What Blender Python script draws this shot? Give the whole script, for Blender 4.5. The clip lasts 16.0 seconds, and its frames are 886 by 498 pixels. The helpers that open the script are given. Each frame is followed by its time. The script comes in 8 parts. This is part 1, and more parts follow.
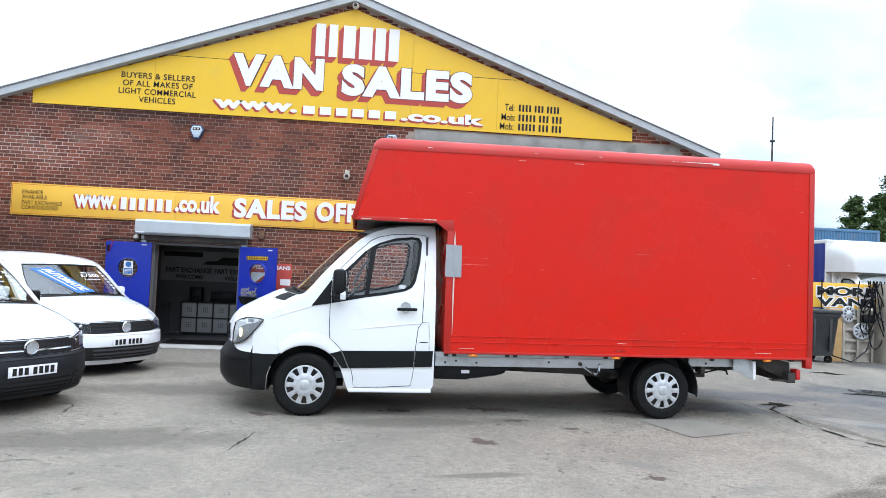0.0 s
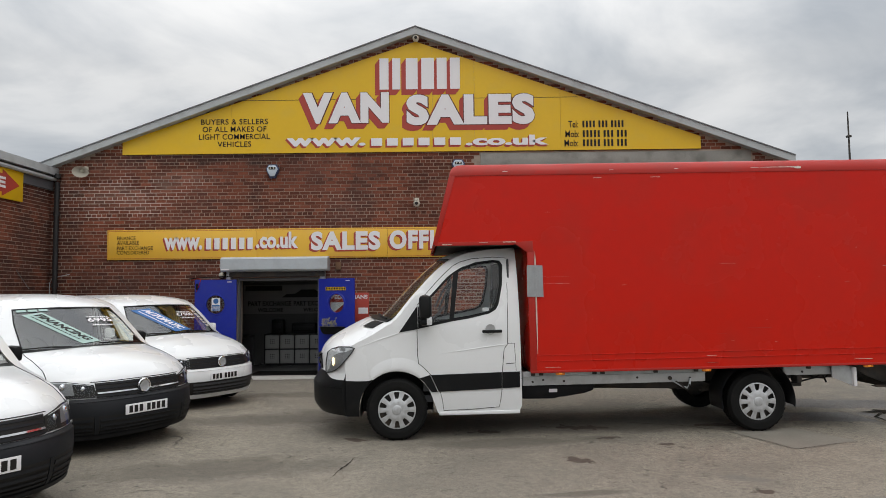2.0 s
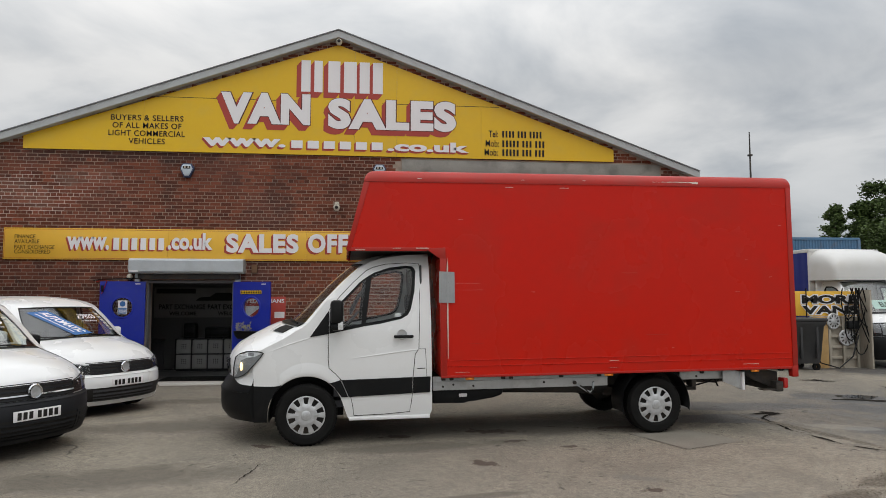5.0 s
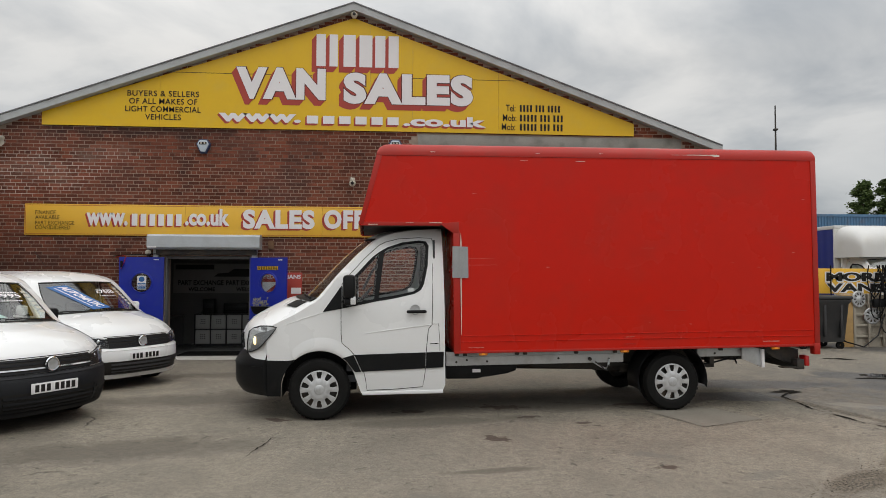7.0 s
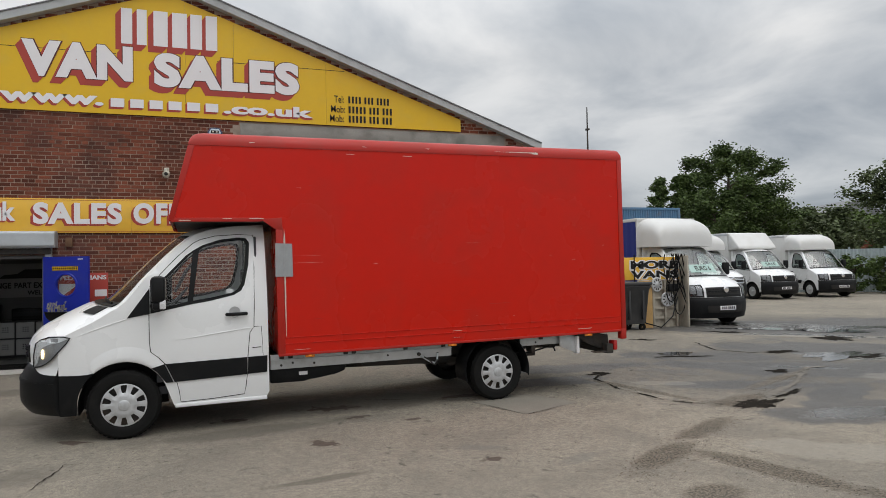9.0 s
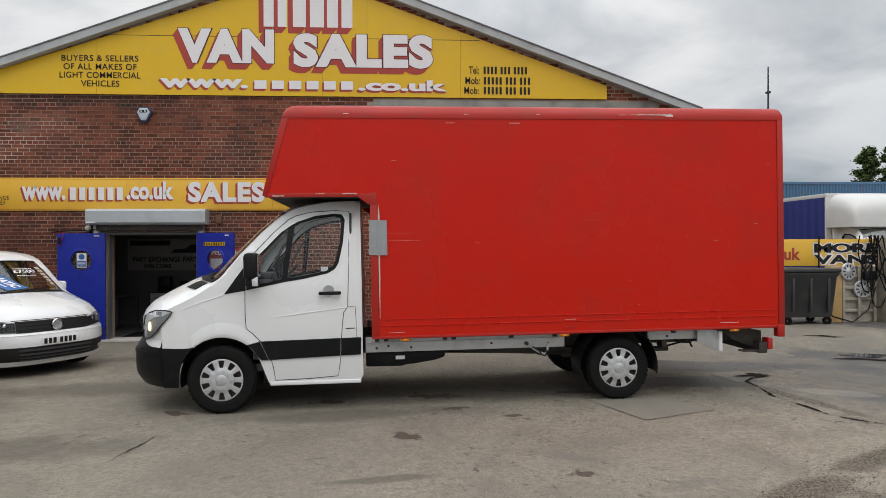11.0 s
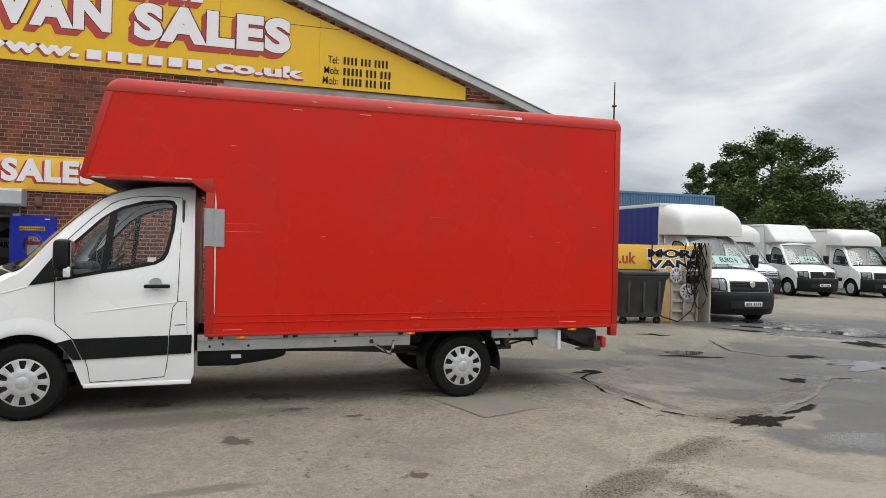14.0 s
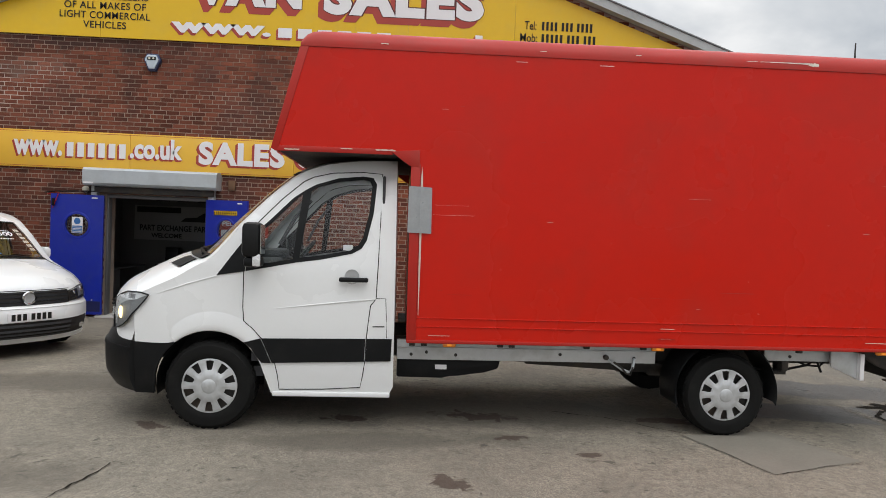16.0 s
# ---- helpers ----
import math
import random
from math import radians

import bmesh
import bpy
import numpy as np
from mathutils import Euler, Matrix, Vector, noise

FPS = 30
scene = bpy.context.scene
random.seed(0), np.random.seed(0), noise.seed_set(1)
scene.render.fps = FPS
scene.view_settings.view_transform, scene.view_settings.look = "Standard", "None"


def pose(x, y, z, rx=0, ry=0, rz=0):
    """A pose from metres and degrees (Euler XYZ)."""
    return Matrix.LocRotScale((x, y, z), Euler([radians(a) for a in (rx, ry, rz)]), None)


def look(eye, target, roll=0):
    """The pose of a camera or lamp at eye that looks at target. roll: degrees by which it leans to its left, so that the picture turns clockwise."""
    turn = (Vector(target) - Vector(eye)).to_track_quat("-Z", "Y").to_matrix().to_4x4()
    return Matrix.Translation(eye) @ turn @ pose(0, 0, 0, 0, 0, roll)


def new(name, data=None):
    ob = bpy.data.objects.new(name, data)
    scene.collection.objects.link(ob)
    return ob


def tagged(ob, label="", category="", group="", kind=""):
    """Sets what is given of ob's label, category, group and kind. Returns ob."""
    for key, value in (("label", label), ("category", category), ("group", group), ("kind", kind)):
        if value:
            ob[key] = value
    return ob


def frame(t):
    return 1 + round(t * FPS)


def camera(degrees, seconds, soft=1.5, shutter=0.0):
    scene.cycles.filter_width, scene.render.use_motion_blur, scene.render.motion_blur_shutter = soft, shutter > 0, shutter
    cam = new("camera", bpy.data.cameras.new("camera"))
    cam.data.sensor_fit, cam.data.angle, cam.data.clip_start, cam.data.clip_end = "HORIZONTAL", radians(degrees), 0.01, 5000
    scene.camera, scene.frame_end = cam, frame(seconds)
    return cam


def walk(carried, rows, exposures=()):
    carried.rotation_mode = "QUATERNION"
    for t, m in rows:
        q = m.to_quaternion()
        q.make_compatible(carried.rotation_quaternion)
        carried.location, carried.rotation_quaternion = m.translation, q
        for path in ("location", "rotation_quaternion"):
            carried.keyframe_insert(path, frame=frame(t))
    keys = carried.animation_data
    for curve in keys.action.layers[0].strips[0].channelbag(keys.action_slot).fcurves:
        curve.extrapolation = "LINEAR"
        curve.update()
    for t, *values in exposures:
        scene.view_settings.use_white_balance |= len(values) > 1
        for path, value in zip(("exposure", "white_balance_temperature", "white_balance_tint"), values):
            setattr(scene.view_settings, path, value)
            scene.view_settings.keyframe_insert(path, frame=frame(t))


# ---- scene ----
cam = camera(67.88, 16.0, soft=0.65)
PATH = [
    (0, (0.291, -0.512, 1.694), (0.47, 1.478, 1.765), 2.6),
    (0.5, (0.34, -0.465, 1.67), (0.374, 1.532, 1.773), 0.8),
    (1, (0.282, -0.499, 1.674), (0.223, 1.497, 1.776), 1.1),
    (1.5, (0.137, -0.596, 1.702), (0.097, 1.401, 1.821), 0.7),
    (2, (0.055, -0.662, 1.713), (0.047, 1.334, 1.844), -0.6),
    (2.5, (0.103, -0.682, 1.712), (0.176, 1.313, 1.835), 1.0),
    (3, (0.211, -0.721, 1.694), (0.353, 1.271, 1.811), -0.1),
    (5.5, (0.221, -0.733, 1.716), (0.49, 1.243, 1.872), 0.5),
    (6, (0.232, -0.733, 1.715), (0.588, 1.229, 1.873), -0.1),
    (6.5, (0.294, -0.681, 1.693), (0.548, 1.3, 1.801), 0.1),
    (7, (0.31, -0.643, 1.68), (0.462, 1.35, 1.759), 0.2),
    (7.5, (0.256, -0.721, 1.676), (0.358, 1.275, 1.743), 0.4),
    (8, (0.295, -0.714, 1.709), (0.528, 1.272, 1.765), -1.0),
    (8.5, (0.352, -0.543, 1.702), (0.818, 1.401, 1.759), 0.1),
    (9, (0.433, -0.457, 1.738), (1.074, 1.437, 1.789), -1.0),
    (9.5, (0.656, -0.334, 1.71), (1.155, 1.602, 1.762), 0.8),
    (10, (0.949, -0.19, 1.743), (1.242, 1.788, 1.722), -0.0),
    (12.5, (1.537, 0.391, 1.705), (1.524, 2.39, 1.728), 0.3),
    (13, (1.462, 0.333, 1.709), (1.368, 2.331, 1.698), -0.2),
    (13.5, (1.552, 0.319, 1.755), (1.785, 2.305, 1.77), 0.1),
    (14, (1.56, 0.284, 1.724), (2.096, 2.211, 1.712), 1.6),
    (14.5, (1.496, 0.554, 1.739), (1.857, 2.519, 1.664), 0.4),
    (15, (1.409, 0.869, 1.767), (1.697, 2.847, 1.693), 0.6),
    (15.5, (1.356, 1.35, 1.73), (1.436, 3.347, 1.672), 1.7),
    (16, (1.171, 1.845, 1.681), (1.226, 3.843, 1.623), 2.4),
]
EXPOSURE = [(0.0, 0.95, 5700, 8), (0.3, 0.68, 5800, 8), (0.6, 0.32, 6000, 8), (1.0, 0.08, 6200, 8), (1.5, 0.05, 6500, 9), (2.0, -0.06, 6700, 10), (3.0, -0.1, 6700, 10), (5.5, -0.12, 6800, 10), (7.0, -0.12, 6900, 10), (9.0, -0.05, 6700, 10), (10.0, -0.1, 6700, 10), (12.5, 0.28, 6700, 10), (14.5, 0.28, 6700, 10), (16.0, 0.18, 6700, 10)]
walk(cam, [(t, look(eye, target, roll)) for t, eye, target, roll in PATH], EXPOSURE)

# ---- sky and light: a bright overcast day ----
SUN_EL, SUN_ROT = radians(52), radians(150)
world = bpy.data.worlds.new("overcast_sky")
scene.world = world
world.use_nodes = True
wn, wl = world.node_tree.nodes, world.node_tree.links
wn.clear()
w_out = wn.new("ShaderNodeOutputWorld")
w_bg = wn.new("ShaderNodeBackground")
w_sky = wn.new("ShaderNodeTexSky")
w_sky.sky_type, w_sky.sun_disc = "NISHITA", False
w_sky.sun_elevation, w_sky.sun_rotation = SUN_EL, SUN_ROT
w_co = wn.new("ShaderNodeTexCoord")
w_sep = wn.new("ShaderNodeSeparateXYZ")
wl.new(w_co.outputs["Generated"], w_sep.inputs[0])
# cloud layer: the view direction projected on a flat ceiling
w_add = wn.new("ShaderNodeMath"); w_add.operation = "ADD"; w_add.inputs[1].default_value = 0.22
w_max = wn.new("ShaderNodeMath"); w_max.operation = "MAXIMUM"; w_max.inputs[1].default_value = 0.1
wl.new(w_sep.outputs[2], w_add.inputs[0]); wl.new(w_add.outputs[0], w_max.inputs[0])
w_div = wn.new("ShaderNodeVectorMath"); w_div.operation = "DIVIDE"
w_com = wn.new("ShaderNodeCombineXYZ")
for i in range(3):
    wl.new(w_max.outputs[0], w_com.inputs[i])
wl.new(w_co.outputs["Generated"], w_div.inputs[0]); wl.new(w_com.outputs[0], w_div.inputs[1])
w_n = wn.new("ShaderNodeTexNoise")
w_n.inputs["Scale"].default_value, w_n.inputs["Detail"].default_value = 1.5, 6
w_n.inputs["Roughness"].default_value, w_n.inputs["Distortion"].default_value = 0.52, 0.35
wl.new(w_div.outputs[0], w_n.inputs["Vector"])
w_r = wn.new("ShaderNodeValToRGB")
for e, (pos, c) in zip((w_r.color_ramp.elements[0], w_r.color_ramp.elements[1], w_r.color_ramp.elements.new(0.5), w_r.color_ramp.elements.new(0.62)),
                       ((0.30, (0.36, 0.40, 0.45, 1)), (0.74, (1.02, 1.02, 1.02, 1)), (0.45, (0.55, 0.58, 0.615, 1)), (0.60, (0.76, 0.775, 0.79, 1)))):
    e.position, e.color = pos, c
wl.new(w_n.outputs[0], w_r.inputs[0])
# clouds thin out to a blue-grey band near the horizon
w_hr = wn.new("ShaderNodeMapRange")
w_hr.inputs["From Min"].default_value, w_hr.inputs["From Max"].default_value = 0.0, 0.30
w_hr.inputs["To Min"].default_value, w_hr.inputs["To Max"].default_value = 0.0, 1.0
wl.new(w_sep.outputs[2], w_hr.inputs["Value"])
w_hc = wn.new("ShaderNodeMixRGB"); w_hc.blend_type = "MULTIPLY"; w_hc.inputs[0].default_value = 1
w_hm = wn.new("ShaderNodeMixRGB")
w_hm.inputs[1].default_value, w_hm.inputs[2].default_value = (0.56, 0.60, 0.65, 1), (1, 1, 1, 1)
wl.new(w_hr.outputs[0], w_hm.inputs[0])
wl.new(w_r.outputs[0], w_hc.inputs[1]); wl.new(w_hm.outputs[0], w_hc.inputs[2])
w_cl = wn.new("ShaderNodeMixRGB"); w_cl.blend_type = "MULTIPLY"; w_cl.inputs[0].default_value = 1
CLOUD = 11.0
w_cl.inputs[2].default_value = (CLOUD, CLOUD, CLOUD, 1)
# an overcast sky is brighter overhead than low down
w_zr = wn.new("ShaderNodeMapRange")
for k_, v_ in zip(("From Min", "From Max", "To Min", "To Max"), (0.3, 1.0, 1.0, 2.9)):
    w_zr.inputs[k_].default_value = v_
wl.new(w_sep.outputs[2], w_zr.inputs["Value"])
w_zm = wn.new("ShaderNodeVectorMath"); w_zm.operation = "SCALE"
wl.new(w_hc.outputs[0], w_zm.inputs[0]); wl.new(w_zr.outputs[0], w_zm.inputs[3])
wl.new(w_zm.outputs[0], w_cl.inputs[1])
w_mix = wn.new("ShaderNodeMixRGB"); w_mix.inputs[0].default_value = 0.92
wl.new(w_sky.outputs[0], w_mix.inputs[1]); wl.new(w_cl.outputs[0], w_mix.inputs[2])
w_bg.inputs["Strength"].default_value = 0.1
wl.new(w_mix.outputs[0], w_bg.inputs[0]); wl.new(w_bg.outputs[0], w_out.inputs[0])

sun = new("sun", bpy.data.lights.new("sun", "SUN"))
sun.data.energy, sun.data.angle, sun.data.color = 0.6, radians(35), (1.0, 0.97, 0.93)
sun.matrix_world = look((6, -10, 32), (2, 6, 0))


# ---- materials ----
def material(name, color, rough=0.6, metal=0.0, second=None, big=1.5, fine=40.0, amount=0.5, bump=0.0, bump_scale=80.0,
             rough_var=0.12, coat=0.0, island=0.0, spec=0.5, dirt=None, dirt_scale=3.0, dirt_amount=0.3, stretch=(1, 1, 1), bloom=None, marks=()):
    """A node material with colour varied at two scales, uneven gloss, dirt and fine relief, in object coordinates (metres)."""
    m = bpy.data.materials.new(name)
    m.use_nodes = True
    n, l = m.node_tree.nodes, m.node_tree.links
    b = n["Principled BSDF"]
    co = n.new("ShaderNodeTexCoord")
    mp = n.new("ShaderNodeMapping")
    mp.inputs["Scale"].default_value = stretch
    l.new(co.outputs["Object"], mp.inputs[0])

    def noise_tex(scale, detail=4.0):
        t = n.new("ShaderNodeTexNoise")
        t.inputs["Scale"].default_value, t.inputs["Detail"].default_value = scale, detail
        l.new(mp.outputs[0], t.inputs["Vector"])
        return t.outputs[0]

    def mixed(fac, a, c, blend="MIX"):
        x = n.new("ShaderNodeMixRGB")
        x.blend_type = blend
        for k, value in ((0, fac), (1, a), (2, c)):
            if isinstance(value, (int, float)):
                x.inputs[k].default_value = value
            elif isinstance(value, tuple):
                x.inputs[k].default_value = (*value[:3], 1)
            else:
                l.new(value, x.inputs[k])
        return x.outputs[0]

    def ranged(value, a, c, lo, hi):
        r = n.new("ShaderNodeMapRange")
        for k, v in zip(("From Min", "From Max", "To Min", "To Max"), (a, c, lo, hi)):
            r.inputs[k].default_value = v
        l.new(value, r.inputs["Value"])
        return r.outputs[0]

    second = second or tuple(c * 0.78 for c in color)
    g1, g2 = noise_tex(big, 5), noise_tex(fine, 3)
    col = mixed(ranged(g1, 0.3, 0.7, 0, amount), color, second)
    col = mixed(ranged(g2, 0.35, 0.65, 0, amount * 0.6), col, second)
    if island:
        geo = n.new("ShaderNodeNewGeometry")
        rnd = geo.outputs["Random Per Island"]
        r = n.new("ShaderNodeValToRGB")
        r.color_ramp.elements[0].color = (1 - island, 1 - island, 1 - island, 1)
        r.color_ramp.elements[1].color = (1 + island * 0.6, 1 + island * 0.6, 1 + island * 0.6, 1)
        l.new(rnd, r.inputs[0])
        col = mixed(1.0, col, r.outputs[0], "MULTIPLY")
    if dirt:
        d = noise_tex(dirt_scale, 8)
        col = mixed(ranged(d, 0.5, 0.72, 0, dirt_amount), col, dirt)
    if bloom:
        col = mixed(ranged(noise_tex(0.42, 9), 0.56, 0.68, 0, 0.55), col, bloom)
    for centre, radii, tone, strength in marks:
        pl = n.new("ShaderNodeMapping")
        pl.vector_type = "TEXTURE"
        pl.inputs["Location"].default_value, pl.inputs["Scale"].default_value = centre, radii
        l.new(mp.outputs[0], pl.inputs[0])
        ln = n.new("ShaderNodeVectorMath")
        ln.operation = "LENGTH"
        l.new(pl.outputs[0], ln.inputs[0])
        sm = n.new("ShaderNodeMath")
        l.new(ln.outputs["Value"], sm.inputs[0])
        l.new(ranged(noise_tex(1.9, 7), 0.25, 0.75, -0.8, 0.8), sm.inputs[1])
        col = mixed(ranged(sm.outputs[0], 1.0, 0.45, 0, strength), col, tone)
    l.new(col, b.inputs["Base Color"])
    l.new(ranged(g1, 0.3, 0.7, max(0.02, rough - rough_var), min(1, rough + rough_var)), b.inputs["Roughness"])
    b.inputs["Metallic"].default_value = metal
    b.inputs["Specular IOR Level"].default_value = spec
    b.inputs["Coat Weight"].default_value, b.inputs["Coat Roughness"].default_value = coat, 0.08
    if bump:
        bp = n.new("ShaderNodeBump")
        bp.inputs["Strength"].default_value, bp.inputs["Distance"].default_value = bump, 0.01
        l.new(noise_tex(bump_scale, 6), bp.inputs["Height"])
        l.new(bp.outputs[0], b.inputs["Normal"])
    return m


def glass(name, tint=(0.86, 0.9, 0.88), clear=0.85, ior=1.55):
    """Window glass: a clear sheet with a mirror-like surface that grows at grazing angles."""
    m = bpy.data.materials.new(name)
    m.use_nodes = True
    n, l = m.node_tree.nodes, m.node_tree.links
    n.clear()
    out, mx = n.new("ShaderNodeOutputMaterial"), n.new("ShaderNodeMixShader")
    tr, gl, fr = n.new("ShaderNodeBsdfTransparent"), n.new("ShaderNodeBsdfGlossy"), n.new("ShaderNodeLayerWeight")
    pw, ad = n.new("ShaderNodeMath"), n.new("ShaderNodeMath")
    r0 = ((ior - 1) / (ior + 1)) ** 2
    pw.operation, pw.inputs[1].default_value = "POWER", 5.0
    ad.operation, ad.inputs[1].default_value, ad.inputs[2].default_value = "MULTIPLY_ADD", 1 - r0, r0
    tr.inputs[0].default_value = (*[c * clear for c in tint], 1)
    gl.inputs["Roughness"].default_value = 0.03
    gl.inputs[0].default_value = (1, 1, 1, 1)
    fr.inputs[0].default_value = 0.5
    l.new(fr.outputs["Facing"], pw.inputs[0]); l.new(pw.outputs[0], ad.inputs[0])
    l.new(ad.outputs[0], mx.inputs[0]); l.new(tr.outputs[0], mx.inputs[1]); l.new(gl.outputs[0], mx.inputs[2])
    l.new(mx.outputs[0], out.inputs[0])
    return m


def emitter(name, color, strength):
    m = bpy.data.materials.new(name)
    m.use_nodes = True
    b = m.node_tree.nodes["Principled BSDF"]
    b.inputs["Base Color"].default_value = (*color, 1)
    b.inputs["Emission Color"].default_value, b.inputs["Emission Strength"].default_value = (*color, 1), strength
    return m


RED = material("red_paint", (0.58, 0.0115, 0.003), 0.27, second=(0.51, 0.013, 0.005), big=0.9, fine=9, amount=0.6, bump=0.012, bump_scale=9, coat=0.0, spec=0.24,
               dirt=(0.40, 0.025, 0.015), dirt_scale=1.6, dirt_amount=0.4, rough_var=0.14)
RED_TRIM = material("red_trim", (0.44, 0.014, 0.008), 0.45, second=(0.36, 0.02, 0.012), amount=0.6, spec=0.35, dirt=(0.3, 0.04, 0.03), dirt_amount=0.4)
WHITE = material("white_paint", (0.79, 0.80, 0.805), 0.28, second=(0.75, 0.755, 0.755), big=1.2, amount=0.3, coat=0.5, rough_var=0.03, dirt=(0.68, 0.66, 0.62), dirt_scale=9, dirt_amount=0.06)
WHITE_GRP = material("white_grp", (0.64, 0.64, 0.63), 0.4, second=(0.57, 0.57, 0.55), amount=0.5, coat=0.2, dirt=(0.5, 0.48, 0.43), dirt_scale=2, dirt_amount=0.3)
BLACK_PLASTIC = material("black_plastic", (0.0045, 0.005, 0.0056), 0.46, second=(0.008, 0.0085, 0.0095), bump=0.06, bump_scale=400, spec=0.2, dirt=(0.04, 0.038, 0.034), dirt_scale=6, dirt_amount=0.15)
GREY_PLASTIC = material("grey_plastic", (0.014, 0.015, 0.018), 0.5, spec=0.25, second=(0.01, 0.011, 0.013), bump=0.05, bump_scale=300)
RUBBER = material("rubber", (0.005, 0.005, 0.005), 0.7, second=(0.009, 0.009, 0.0085), bump=0.15, bump_scale=120, spec=0.18, dirt=(0.05, 0.046, 0.04), dirt_scale=9, dirt_amount=0.08)
SILVER = material("silver_plastic", (0.55, 0.56, 0.57), 0.35, 0.35, second=(0.46, 0.47, 0.48), fine=30, dirt=(0.2, 0.19, 0.17), dirt_scale=12, dirt_amount=0.35)
CHROME = material("chrome", (0.78, 0.79, 0.8), 0.12, 1.0, second=(0.7, 0.7, 0.72), rough_var=0.05)
ALU = material("aluminium", (0.58, 0.60, 0.61), 0.45, 0.3, second=(0.5, 0.51, 0.52), big=4, dirt=(0.26, 0.25, 0.23), dirt_scale=7, dirt_amount=0.4)
STEEL_DARK = material("dark_steel", (0.02, 0.02, 0.021), 0.65, 0.2, second=(0.08, 0.07, 0.06), big=6, bump=0.2, bump_scale=60, dirt=(0.16, 0.11, 0.07), dirt_amount=0.4)
RUST = material("rusty_steel", (0.19, 0.1, 0.05), 0.8, 0.2, second=(0.1, 0.06, 0.04), bump=0.3)
DUCT = material("duct_tape", (0.36, 0.37, 0.38), 0.38, 0.25, second=(0.28, 0.29, 0.3), big=9, bump=0.5, bump_scale=22)
BARE = material("bare_filler", (0.66, 0.56, 0.48), 0.7, second=(0.55, 0.4, 0.33), big=14, fine=90, amount=0.8)
INTERIOR = material("cab_trim", (0.035, 0.036, 0.04), 0.7, second=(0.06, 0.06, 0.066), bump=0.1, bump_scale=200)
SEAT = material("seat_fabric", (0.04, 0.042, 0.05), 0.95, second=(0.075, 0.078, 0.09), fine=160, bump=0.3, bump_scale=350)
GLASS = glass("window_glass", (0.93, 0.96, 0.95), 0.97)
SCREEN = glass("laminated_screen", (0.84, 0.9, 0.87), 0.9, 2.1)
GLASS_DARK = glass("tinted_glass", (0.8, 0.88, 0.85), 0.88)
FRAME = material("door_frame_paint", (0.1, 0.1, 0.105), 0.5, second=(0.16, 0.16, 0.165))
LAMP_BOWL = material("lamp_bowl", (0.28, 0.285, 0.29), 0.35, 0.2, second=(0.16, 0.16, 0.165), fine=30)
LAMP_SILVER = material("lamp_silver", (0.74, 0.75, 0.76), 0.3, 0.15, second=(0.5, 0.51, 0.52), big=20, fine=60, rough_var=0.1)
CHIP = material("chipped_paint", (0.78, 0.74, 0.68), 0.7, second=(0.6, 0.52, 0.46), big=14, fine=60)
LAMP_GLASS = glass("lamp_glass", (0.95, 0.97, 0.98), 0.97, 1.35)
AMBER = material("amber_lens", (0.85, 0.27, 0.02), 0.25, second=(0.75, 0.2, 0.01), fine=90, coat=0.6)
RED_LENS = material("red_lens", (0.6, 0.015, 0.012), 0.2, second=(0.45, 0.01, 0.01), fine=90, coat=0.6)
LAMP_LIT = emitter("lit_bulb", (1.0, 0.78, 0.42), 2.2)
AMBER_LIT = emitter("lit_marker", (0.9, 0.3, 0.03), 0.35)
YELLOW_SIGN = material("yellow_sign", (0.75, 0.47, 0.004), 0.42, second=(0.70, 0.42, 0.004), big=0.7, fine=12, amount=0.5, dirt=(0.6, 0.42, 0.08), dirt_scale=2.5, dirt_amount=0.22, coat=0.1)
YELLOW_BAND = material("yellow_band", (0.82, 0.48, 0.045), 0.5, second=(0.76, 0.43, 0.05), big=0.9, fine=12, amount=0.5, dirt=(0.6, 0.4, 0.12), dirt_amount=0.25)
SIGN_WHITE = material("sign_white", (0.8, 0.79, 0.8), 0.5, second=(0.74, 0.72, 0.74), amount=0.4)
SIGN_RED = material("sign_red", (0.42, 0.045, 0.03), 0.5, second=(0.36, 0.05, 0.035), amount=0.5)
LETTER_RIM = material("letter_rim", (0.1, 0.02, 0.018), 0.5)
SIGN_BLACK = material("sign_black", (0.012, 0.011, 0.01), 0.55, second=(0.02, 0.018, 0.016), spec=0.3)
SIGN_BLUE = material("sign_blue", (0.03, 0.13, 0.36), 0.5, second=(0.03, 0.15, 0.4))
SIGN_TEAL = material("sign_teal", (0.38, 0.54, 0.49), 0.5, second=(0.33, 0.47, 0.43))
BLUE_DOOR = material("blue_door", (0.004, 0.022, 0.36), 0.42, second=(0.004, 0.018, 0.3), big=3, amount=0.6, coat=0.15, dirt=(0.05, 0.06, 0.2), dirt_scale=7, dirt_amount=0.25)
# dark tone for stain streaks, and bands under the signs and in the corner
PALE_SALT, DARK_MARK = (0.42, 0.30, 0.24), (0.035, 0.022, 0.02)
